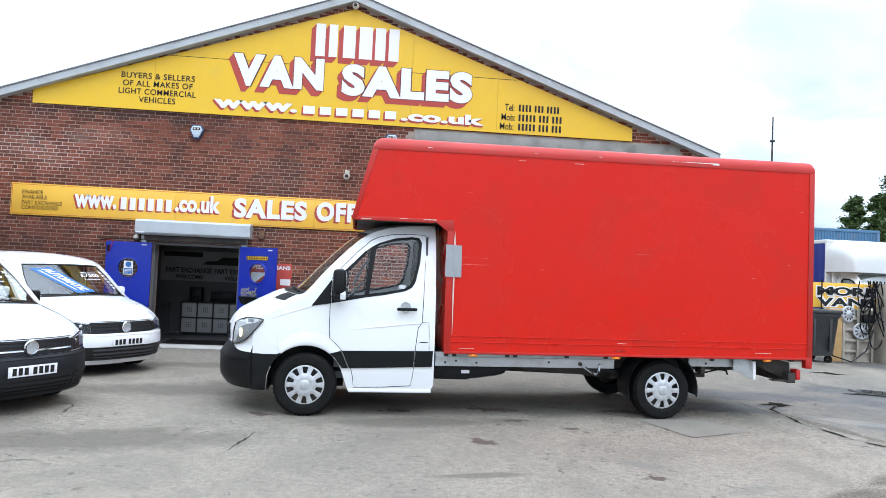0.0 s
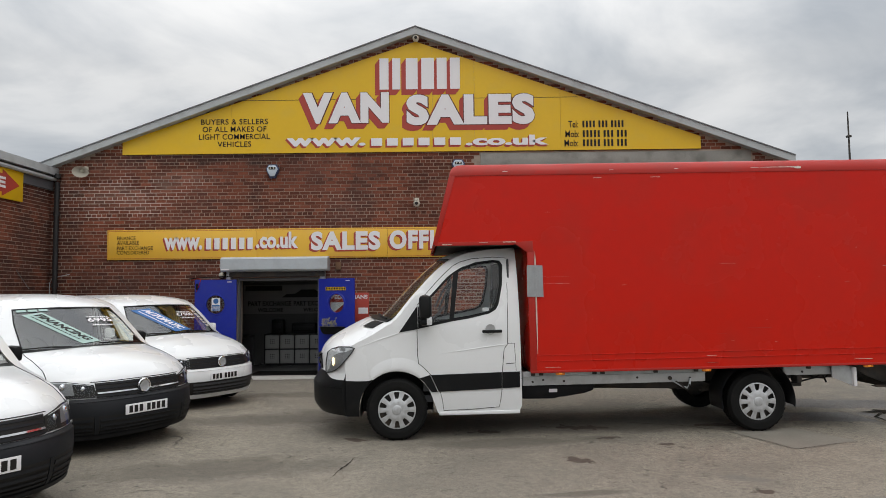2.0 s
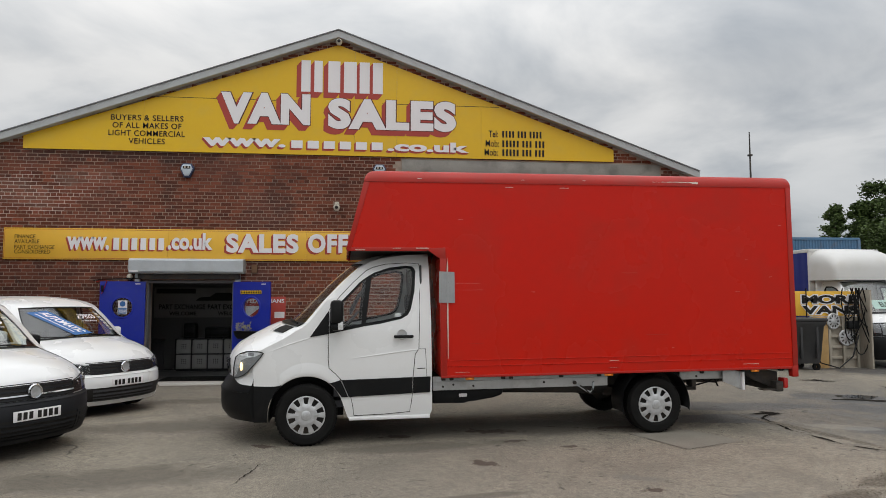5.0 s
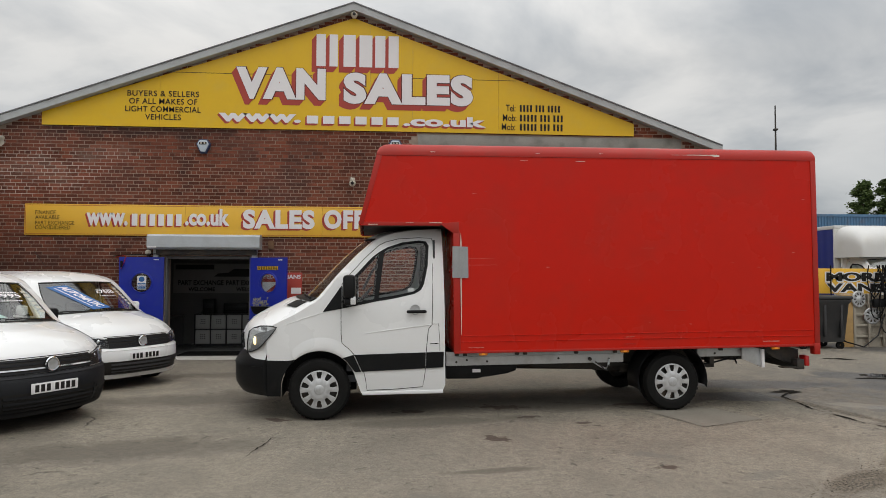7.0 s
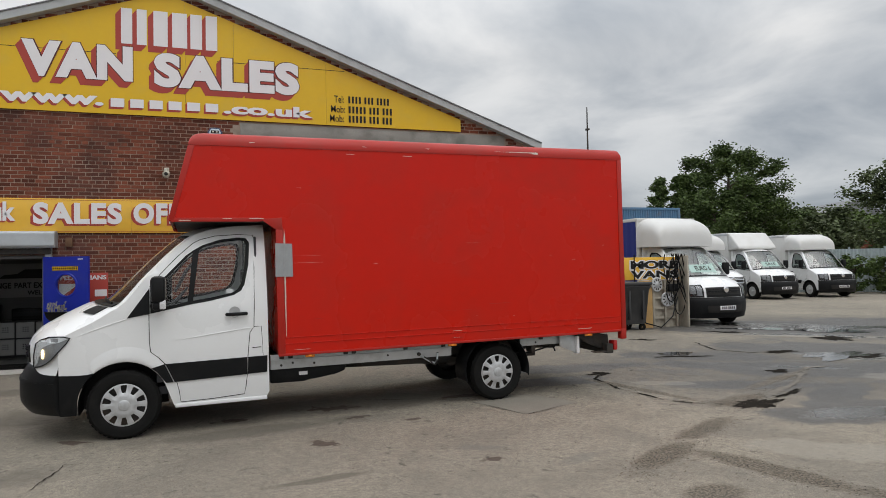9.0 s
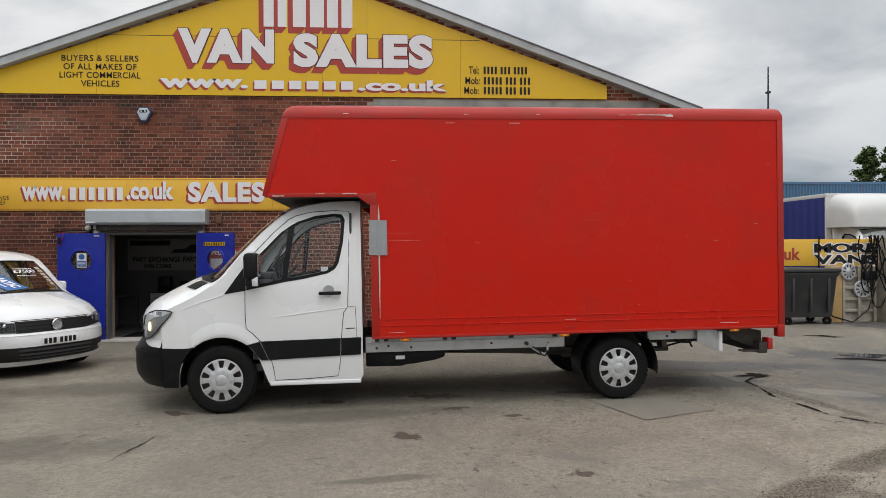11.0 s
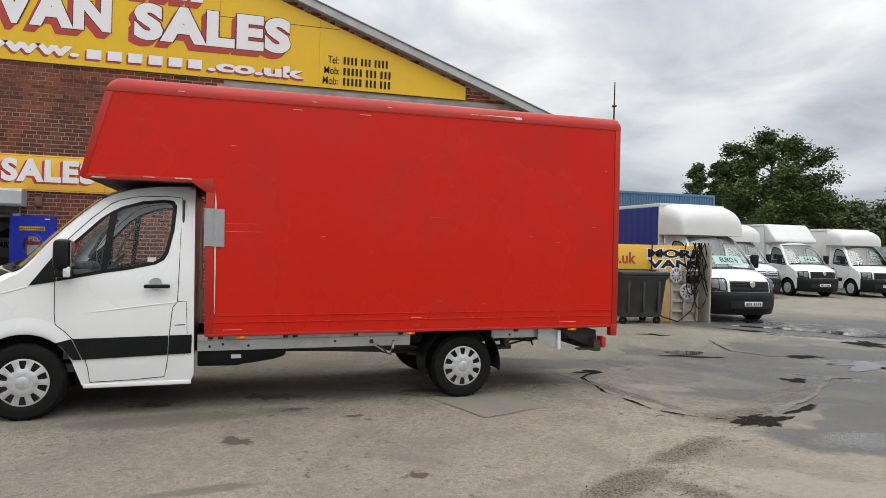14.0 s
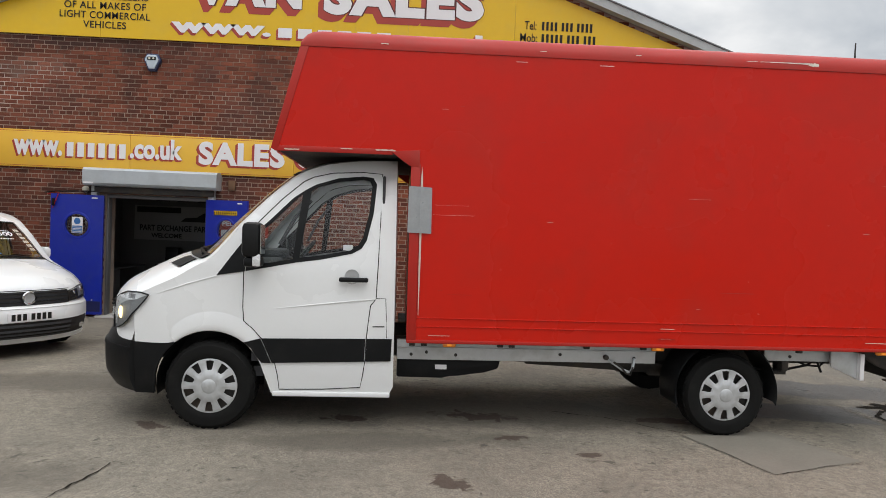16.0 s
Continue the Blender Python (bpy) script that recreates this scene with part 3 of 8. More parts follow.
    b.inputs["Specular IOR Level"].default_value = 0.4
    h = math_("ADD", math_("MULTIPLY", grit, 0.5), math_("ADD", math_("MULTIPLY", fine, 0.8), math_("MULTIPLY", crack, -1.5)))
    h = math_("ADD", math_("MULTIPLY", h, math_("SUBTRACT", 1.0, math_("MULTIPLY", shine, 0.85))), math_("MULTIPLY", math_("MULTIPLY", broken, rubble), 2.2))
    bp = n.new("ShaderNodeBump")
    bp.inputs["Strength"].default_value, bp.inputs["Distance"].default_value = 0.8, 0.02
    l.new(h, bp.inputs["Height"])
    l.new(bp.outputs[0], b.inputs["Normal"])
    return m


def spread(lo, hi, step, far):
    """Grid lines: close within lo..hi, ever wider outside up to far."""
    mid = frange(lo, hi, step)
    out, d, x = [], step, hi
    while x < far:
        d *= 1.45
        x += d
        out.append(x)
    low, d, x = [], step, lo
    while x > -far:
        d *= 1.45
        x -= d
        low.append(x)
    return low[::-1] + mid + out


def build_ground():
    xs, ys = spread(-8.4, 14, 0.2, 900), spread(0, 14.4, 0.2, 900)
    verts = []
    for y in ys:
        for x in xs:
            verts.append((x, y, ground_z(x, y)))
    w = len(xs)
    faces = [(j * w + i, j * w + i + 1, (j + 1) * w + i + 1, (j + 1) * w + i) for j in range(len(ys) - 1) for i in range(w - 1)]
    me = bpy.data.meshes.new("ground")
    me.from_pydata(verts, [], faces)
    me.shade_smooth()
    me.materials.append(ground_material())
    return tagged(new("ground", me), "worn grey concrete yard with stains, cracks and damp areas", "ground", kind="structure")


ground = build_ground()

TARMAC = material("tarmac_patch", (0.235, 0.215, 0.178), 0.92, second=(0.15, 0.138, 0.115), big=1.5, fine=60, bump=0.5, bump_scale=110)
GRAVEL = material("broken_surface", (0.07, 0.063, 0.053), 0.95, second=(0.21, 0.19, 0.16), big=5, fine=38, amount=0.9, bump=1.0, bump_scale=38)
POTHOLE = material("pothole_muck", (0.008, 0.007, 0.006), 0.85, second=(0.03, 0.026, 0.021), spec=0.02, big=9, fine=50, amount=0.7, bump=1.0, bump_scale=45)
WATER = material("puddle_water", (0.05, 0.052, 0.055), 0.04, second=(0.09, 0.088, 0.085), big=2, fine=6, bump=0.01, rough_var=0.02)


def ground_patch(name, cx, cy, rx, ry, turn, mat, label, category, ragged=0.35, lift=0.005, seed=1, n=110, freq=1.6):
    """An irregular flat patch on the yard, ringed so that it follows the surface."""
    bm = bmesh.new()
    c, s_ = math.cos(radians(turn)), math.sin(radians(turn))
    rings = []
    for f in (1.0, 0.66, 0.33):
        ring = []
        for k in range(n):
            a = 2 * math.pi * k / n
            r = f * (1 + ragged * 2 * noise.noise((math.cos(a) * freq + seed * 7.3, math.sin(a) * freq, seed * 3.1))
                     + ragged * 0.9 * noise.noise((math.cos(a) * freq * 3.7 + seed, math.sin(a) * freq * 3.7, seed * 1.7))
                     + ragged * 0.6 * noise.noise((math.cos(a) * freq * 11 + seed, math.sin(a) * freq * 11, seed * 2.7)))
            u, w = rx * r * math.cos(a), ry * r * math.sin(a)
            x, y = cx + u * c - w * s_, cy + u * s_ + w * c
            ring.append(bm.verts.new((x, y, ground_z(x, y) + lift + 0.003)))
        rings.append(ring)
    mid = bm.verts.new((cx, cy, ground_z(cx, cy) + lift + 0.003))
    for a, b in zip(rings, rings[1:]):
        for k in range(n):
            bm.faces.new((a[k], a[(k + 1) % n], b[(k + 1) % n], b[k]))
    for k in range(n):
        bm.faces.new((rings[-1][k], rings[-1][(k + 1) % n], mid))
    return tagged(part(name, bm, mat), label, category, kind="structure")


def ground_strip(name, pts, widths, mat, label, category, seed=1, lift=0.004):
    """A ragged band along the yard."""
    bm = bmesh.new()
    fine_pts = []
    for (a, b), (wa, wb) in zip(zip(pts, pts[1:]), zip(widths, widths[1:])):
        k = max(3, int(math.dist(a, b) / 0.035))
        fine_pts += [(a[0] + (b[0] - a[0]) * i / k, a[1] + (b[1] - a[1]) * i / k, wa + (wb - wa) * i / k) for i in range(k)]
    fine_pts.append((*pts[-1], widths[-1]))
    rows = []
    for i, (x, y, w) in enumerate(fine_pts):
        p, q = fine_pts[max(i - 1, 0)], fine_pts[min(i + 1, len(fine_pts) - 1)]
        dx, dy = q[0] - p[0], q[1] - p[1]
        m = math.hypot(dx, dy) or 1
        nx, ny = -dy / m, dx / m
        row = []
        for side in (-1, 0, 1):
            ww = w * max(0.06, 0.42 + 0.75 * noise.noise((i * 0.13 + side * 9, seed * 5.1, 0.3)) + 0.6 * noise.noise((i * 0.71 + side * 5, seed * 2.3, 1.3))) * side
            wob = (0.3 * w + 0.05) * noise.noise((i * 0.09, seed, 2.2)) + (0.2 * w + 0.012) * noise.noise((i * 0.5, seed, 4.2))
            X, Y = x + nx * (ww + wob), y + ny * (ww + wob)
            row.append(bm.verts.new((X, Y, ground_z(X, Y) + lift + 0.003)))
        rows.append(row)
    for a, b in zip(rows, rows[1:]):
        for k in range(2):
            bm.faces.new((a[k], a[k + 1], b[k + 1], b[k]))
    return tagged(part(name, bm, mat), label, category, kind="structure")


# repairs, potholes, puddles and cracks in the yard
PATCHES = (
    ("pothole", 6.58, 5.93, 0.31, 0.15, 11, POTHOLE, "muddy pothole with loose stones", "pothole", 0.5),
    ("pothole", 8.67, 7.65, 0.16, 0.12, -22, POTHOLE, "wet pothole in the yard", "pothole", 0.5),
    ("pothole", 10.49, 9.38, 0.3, 0.13, -13, POTHOLE, "wet pothole in the yard", "pothole", 0.5),
    ("pothole", 13.12, 10.51, 0.4, 0.3, 77, POTHOLE, "wet pothole in the yard", "pothole", 0.6),
    ("pothole", 11.23, 8.35, 0.42, 0.18, -2, POTHOLE, "wet pothole in the yard", "pothole", 0.5),
    ("pothole", 8.37, 9.68, 0.28, 0.1, -26, POTHOLE, "wet pothole in the yard", "pothole", 0.5),
    ("pothole", 8.71, 9.52, 0.17, 0.06, -12, POTHOLE, "wet pothole in the yard", "pothole", 0.6),
    ("pothole", 6.14, 8.64, 0.22, 0.1, 7, POTHOLE, "wet pothole in the yard", "pothole", 0.6),
    ("pothole", 9.42, 12.15, 0.25, 0.1, -42, POTHOLE, "wet pothole in the yard", "pothole", 0.6),
    ("pothole", 12.09, 12.58, 0.4, 0.12, -45, POTHOLE, "wet pothole in the yard", "pothole", 0.6),
    ("pothole", 7.48, 6.28, 0.28, 0.05, 20, POTHOLE, "wet pothole in the yard", "pothole", 0.6),
    ("puddle", 11.0, 8.55, 0.72, 0.3, 9, WATER, "shallow rain puddle on the yard", "puddle", 0.4),
    ("puddle", 8.65, 10.01, 0.3, 0.2, -26, WATER, "shallow rain puddle on the yard", "puddle", 0.3),
    ("puddle", 14.24, 11.93, 1.5, 0.4, -44, WATER, "shallow rain puddle on the yard", "puddle", 0.5),
)
for i, (name_, cx_, cy_, rx_, ry_, turn_, mat_, label_, cat_, rag_) in enumerate(PATCHES):
    ground_patch(name_, cx_, cy_, rx_, ry_, turn_, mat_, label_, cat_, rag_, lift=0.0002 * i + 0.003, seed=i + 3)
sq = bmesh.new()
sqv = [sq.verts.new((x, y, ground_z(x, y) + 0.0045)) for x, y in ((3.45, 7.42), (3.80, 6.54), (4.68, 6.90), (4.32, 7.62))]
sq.faces.new(sqv)
bmesh.ops.triangulate(sq, faces=sq.faces[:])
tagged(part("tarmac_patch", sq, TARMAC), "smooth darker repair patch let into the yard", "repair patch", kind="structure")
ground_strip("joint", ((3.45, 7.42), (3.80, 6.54), (4.68, 6.90)), (0.004, 0.006, 0.003), POTHOLE, "dark joint round the repair patch", "joint", 21)
for k_, (run_, wide_) in enumerate(((((5.98, 8.52), (5.80, 8.28), (5.74, 8.01)), (0.03, 0.06, 0.015)), (((5.70, 7.85), (5.65, 7.49), (5.64, 7.23)), (0.02, 0.05, 0.012)), (((5.66, 7.08), (5.69, 6.82), (5.75, 6.59)), (0.015, 0.06, 0.02)),
                                  (((5.78, 6.49), (5.90, 6.34), (6.04, 6.21)), (0.02, 0.045, 0.015)), (((6.13, 6.15), (6.25, 6.09), (6.38, 6.06)), (0.012, 0.04, 0.02)))):
    ground_strip("crack", run_, wide_, POTHOLE, "open wet crack in the yard", "crack", 31 + k_)
ground_strip("crack", ((6.74, 6.09), (7.66, 6.56), (8.45, 7.07), (9.21, 7.64), (9.72, 7.74)), (0.07, 0.1, 0.06, 0.11, 0.04), GRAVEL, "broken joint filled with gravel", "crack", 16)
ground_strip("crack", ((10.07, 11.29), (9.54, 10.06), (9.87, 9.46), (10.51, 9.40)), (0.02, 0.045, 0.03, 0.02), POTHOLE, "open wet crack in the yard", "crack", 18)
ground_strip("crack", ((-1.03, 5.70), (-0.99, 6.06), (-0.96, 6.43)), (0.008, 0.014, 0.022), POTHOLE, "thin crack in the yard", "crack", 7)
ground_strip("crack", ((2.2, 8.2), (2.9, 7.9), (3.5, 7.45)), (0.004, 0.014, 0.006), POTHOLE, "thin crack in the yard", "crack", 12)



def loose_stones():
    """Broken bits of concrete and grit along the worn joints and potholes, and litter specks over the yard."""
    r = random.Random(17)
    spots = []
    for (x0, y0), (x1, y1), w, k in (((3.56, 4.15), (5.80, 5.50), 0.12, 900), ((4.45, 4.71), (5.28, 2.19), 0.12, 800), ((6.10, 5.78), (6.92, 6.04), 0.14, 260), ((6.71, 6.08), (9.28, 7.65), 0.12, 500), ((5.74, 8.11), (5.66, 6.87), 0.06, 160), ((5.78, 6.47), (6.40, 6.05), 0.06, 120)):
        spots += [(x0 + (x1 - x0) * f + r.gauss(0, w), y0 + (y1 - y0) * f + r.gauss(0, w), r.uniform(0.003, 0.009)) for f in (r.random() for _ in range(k))]
    spots += [(r.uniform(-3, 9), r.uniform(2.6, 12), r.uniform(0.003, 0.008)) for _ in range(1400)]
    verts, faces = [], []
    for x, y, q in spots:
        b, z = len(verts), ground_z(x, y) + 0.004
        ring = [(x + q * r.uniform(0.6, 1.3) * math.cos(a), y + q * r.uniform(0.6, 1.3) * math.sin(a), z) for a in (0.3, 1.6, 2.9, 4.1, 5.3)]
        verts += ring + [(x, y, z + q * r.uniform(0.4, 0.9))]
        faces += [(b + k, b + (k + 1) % 5, b + 5) for k in range(5)]
    me = bpy.data.meshes.new("loose_stones")
    me.from_pydata(verts, [], faces)
    me.materials.append(material("grit", (0.24, 0.2, 0.15), 0.95, second=(0.1, 0.084, 0.064), big=3, fine=30, amount=0.9, island=0.7))
    return tagged(new("loose_stones", me), "loose grit and broken concrete on the yard", "loose stones", kind="stuff")


loose_stones()

# ---- the brick showroom: gable front at y = 13.6, wing at x = -8.56 ----
WY, WX = 13.6, -8.56
APEX_X, APEX_Z, PITCH, EAVE_L, EAVE_R = -0.56, 7.50, 0.36, -8.62, 7.5


def roof_z(x):
    return APEX_Z - PITCH * abs(x - APEX_X)


DOOR = (-4.44, -2.69, -0.1, 2.06)
BAY = (1.3, 5.7, -0.1, 4.47)
GABLE = [(EAVE_L, -0.3), (EAVE_L, roof_z(EAVE_L) - 0.08), (APEX_X, APEX_Z - 0.08), (EAVE_R, roof_z(EAVE_R) - 0.08), (EAVE_R, -0.3)]


def rect(x0, x1, z0, z1):
    return [(x0, z0), (x1, z0), (x1, z1), (x0, z1)]


wall = filled(GABLE, [rect(*DOOR), rect(*BAY)])
bmesh.ops.translate(wall, verts=wall.verts[:], vec=(0, WY, 0))
thicken(wall, (0, 0.3, 0))
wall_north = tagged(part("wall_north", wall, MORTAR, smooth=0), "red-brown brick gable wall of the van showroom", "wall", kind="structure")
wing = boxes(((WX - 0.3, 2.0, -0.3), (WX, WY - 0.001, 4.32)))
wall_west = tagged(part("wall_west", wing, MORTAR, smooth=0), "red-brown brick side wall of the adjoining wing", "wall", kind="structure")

# bricks: 215 x 65 mm with 10 mm joints, laid in stretcher bond
BW, BH = 0.225, 0.075
brick_bm = bmesh.new()
box(brick_bm, (0, -0.006, 0), (0.211, 0.02, 0.061))
bmesh.ops.delete(brick_bm, geom=[f for f in brick_bm.faces if f.normal.y > 0.5 or all(v.co.y > 0.01 for v in f.verts)], context="FACES")
brick_me = bpy.data.meshes.new("brick")
brick_bm.to_mesh(brick_me)
brick_bm.free()


def brick_material():
    """The wall's brick, with each brick's shade from its own object's random number."""
    m = BRICK.copy()
    m.name = "brick_single"
    n, l = m.node_tree.nodes, m.node_tree.links
    info = n.new("ShaderNodeObjectInfo")
    for nd in n:
        if nd.type == "NEW_GEOMETRY":
            for link in list(nd.outputs["Random Per Island"].links):
                l.new(info.outputs["Random"], link.to_socket)
    co = [nd for nd in n if nd.type == "TEX_COORD"][0]
    geo = n.new("ShaderNodeNewGeometry")
    for link in list(co.outputs["Object"].links):
        l.new(geo.outputs["Position"], link.to_socket)
    return m


brick_me.materials.append(brick_material())


def brick_rows(inside, x0, x1, z0, z1):
    """Courses of stretchers with a course of headers in every fifth: (x, z, length)."""
    k, z = 0, z0
    while z + 0.065 < z1:
        head = k % 5 == 2
        pitch = BW / 2 if head else BW
        x = x0 - (BW / 4 if head else BW / 2 if k % 2 else 0) - rng.uniform(0, 0.01)
        while x < x1:
            if inside(x, z):
                yield x + rng.uniform(-0.002, 0.002), z + rng.uniform(-0.0015, 0.0015), pitch - 0.014
            x += pitch
        z += BH
        k += 1


def on_front(x, z):
    a, b = x, x + 0.215
    if a < EAVE_L - 0.13 or b > EAVE_R or z + 0.065 > min(roof_z(a), roof_z(b)) - 0.08 or z < -0.1:
        return False
    for x0, x1, z0, z1 in (DOOR, BAY, (0.84, EAVE_R - 0.75, 4.47, 4.74), (-7.0, 1.0, 2.64, 2.98)):
        if b > x0 and a < x1 and z + 0.065 > z0 and z < z1:
            return False
    if z > 4.83 and -6.9 < a and b < 5.5 and z + 0.1 < 7.2 - 0.355 * abs((a + b) / 2 + 0.56):
        return False
    return True


def joined_bricks(name, places, parent, mat, axis):
    verts, faces = [], []
    for x, z, w_ in places:
        b = len(verts)
        d = rng.uniform(-0.003, 0.003)
        for u, w in ((0, 0), (w_, 0), (w_, 0.061), (0, 0.061)):
            for dep in (-0.006 + d * 0.7, 0.02):
                verts.append((x + u, WY + dep, z + w) if axis == "y" else (WX - dep, x + u, z + w))
        for q in ((0, 2, 4, 6), (0, 1, 3, 2), (2, 3, 5, 4), (4, 5, 7, 6), (6, 7, 1, 0)):
            faces.append(tuple(b + i for i in q))
    me = bpy.data.meshes.new(name)
    me.from_pydata(verts, [], faces)
    me.materials.append(mat)
    ob = new(name, me)
    ob.parent = parent
    ob["kind"] = "stuff"
    return ob


front_all = list(brick_rows(on_front, EAVE_L, EAVE_R, -0.1, 7.4))
near = [(x, z, w) for x, z, w in front_all if -2.62 < x < 0.05 and 1.5 < z < 2.56]
near = near[:300]
rest = [b for b in front_all if b not in set(near)]
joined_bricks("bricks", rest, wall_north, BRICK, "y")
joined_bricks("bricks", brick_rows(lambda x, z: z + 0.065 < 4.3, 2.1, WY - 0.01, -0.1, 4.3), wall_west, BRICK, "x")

# concrete lintel over the vehicle bay, and its steel roller door
tagged(part("lintel", boxes(((0.84, WY - 0.02, 4.475), (EAVE_R - 0.75, WY + 0.25, 4.74)), bev=0.008), CONCRETE), "weathered grey concrete lintel", "lintel", kind="structure")
slats = bmesh.new()
for z in frange(-0.05, 4.4, 0.09):
    box(slats, (BAY[0] - 0.02, WY + 0.16, z), (BAY[1] + 0.02, WY + 0.19, z + 0.084), 0.006, 1)
tagged(part("roller_door", slats, GALV), "grey steel roller door of the vehicle bay, closed", "door", kind="structure")

# barge boards and roof
for name, x0, x1 in (("barge_board", EAVE_L - 0.38, APEX_X), ("barge_board", APEX_X, EAVE_R + 0.12)):
    bm = prism(bmesh.new(), [(x0, roof_z(x0) - 0.13), (x0, roof_z(x0) + 0.02), (x1, roof_z(x1) + 0.02), (x1, roof_z(x1) - 0.13)], WY - 0.2, WY - 0.03)
    tagged(part(name, bm, BARGE), "grey painted barge board along the gable", "barge board", kind="structure")
    bm = prism(bmesh.new(), [(x0, roof_z(x0) + 0.024), (x0, roof_z(x0) + 0.045), (x1, roof_z(x1) + 0.045), (x1, roof_z(x1) + 0.024)], WY - 0.22, WY + 24)
    tagged(part("roof", bm, ROOF), "grey sheet roof of the showroom", "roof", kind="structure")
tagged(part("wall_east", boxes(((EAVE_R - 0.3, WY + 0.32, -0.3), (EAVE_R, WY + 24, roof_z(EAVE_R) - 0.01))), MORTAR), "brick side wall of the showroom", "wall", kind="structure")
tagged(part("wall_back", boxes(((EAVE_L, WY + 24.01, -0.3), (EAVE_R, WY + 24.3, 4.4))), MORTAR), "brick back wall of the showroom", "wall", kind="structure")
tagged(part("gutter_end", boxes(((7.42, WY - 0.16, 4.5), (7.58, WY + 0.02, 4.6)), bev=0.02), PIPE), "black gutter end at the eave", "gutter", kind="structure")
# wing: fascia and roof
tagged(part("fascia", boxes(((WX - 0.05, 2.0, 4.02), (WX + 0.05, WY - 0.02, 4.22))), DARK_WALL), "dark timber fascia of the wing", "fascia", kind="structure")
tagged(part("wing_roof", boxes(((WX - 6, 1.9, 4.34), (WX + 0.16, WY - 0.02, 4.5))), BARGE), "grey flat roof edge of the wing", "roof", kind="structure")
tagged(part("gutter", tube(bmesh.new(), [(WX + 0.09, 2.0, 4.26), (WX + 0.09, WY - 0.03, 4.26)], 0.045, 8), BARGE), "grey gutter of the wing", "gutter", kind="structure")

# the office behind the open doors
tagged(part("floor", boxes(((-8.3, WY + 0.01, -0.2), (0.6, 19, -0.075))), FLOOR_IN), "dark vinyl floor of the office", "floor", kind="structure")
tagged(part("ceiling", boxes(((-8.3, WY + 0.32, 2.5), (0.6, 19, 2.6))), DIM_PLASTER), "plain white office ceiling, dimness put into its colour", "ceiling", kind="structure")
tagged(part("wall_office_back", boxes(((-8.3, 16.5, -0.07), (0.6, 16.6, 2.5))), DIM_PLASTER), "plain pale back wall of the office, dimmed in its colour", "wall", kind="structure")
tagged(part("wall_office_left", boxes(((-5.6, WY + 0.32, -0.07), (-5.5, 16.49, 2.5))), DIM_PLASTER), "plain pale side wall of the office, dimmed in its colour", "wall", kind="structure")
tagged(part("wall_office_right", boxes(((0.4, WY + 0.32, -0.07), (0.5, 16.49, 2.5))), DIM_PLASTER), "plain pale side wall of the office, dimmed in its colour", "wall", kind="structure")
PALE_SILL = material("pale_sill", (0.6, 0.585, 0.55), 0.85, second=(0.45, 0.43, 0.4), big=4, bump=0.3)
tagged(part("door_sill", boxes(((DOOR[0] - 0.1, WY - 0.16, -0.14), (DOOR[1] + 0.1, WY + 0.3, -0.068)), bev=0.008), PALE_SILL), "pale concrete door sill", "sill", kind="structure")
frame_bm = boxes(((DOOR[0] - 0.001, WY - 0.02, -0.066), (DOOR[0] + 0.03, WY + 0.12, 2.06)), ((DOOR[1] - 0.03, WY - 0.02, -0.066), (DOOR[1] + 0.001, WY + 0.12, 2.06)),
                 ((DOOR[0] + 0.031, WY - 0.02, 2.0), (DOOR[1] - 0.031, WY + 0.12, 2.06)), bev=0.005)
tagged(part("door_frame", frame_bm, FRAME), "dark grey metal door frame", "door frame", kind="structure")


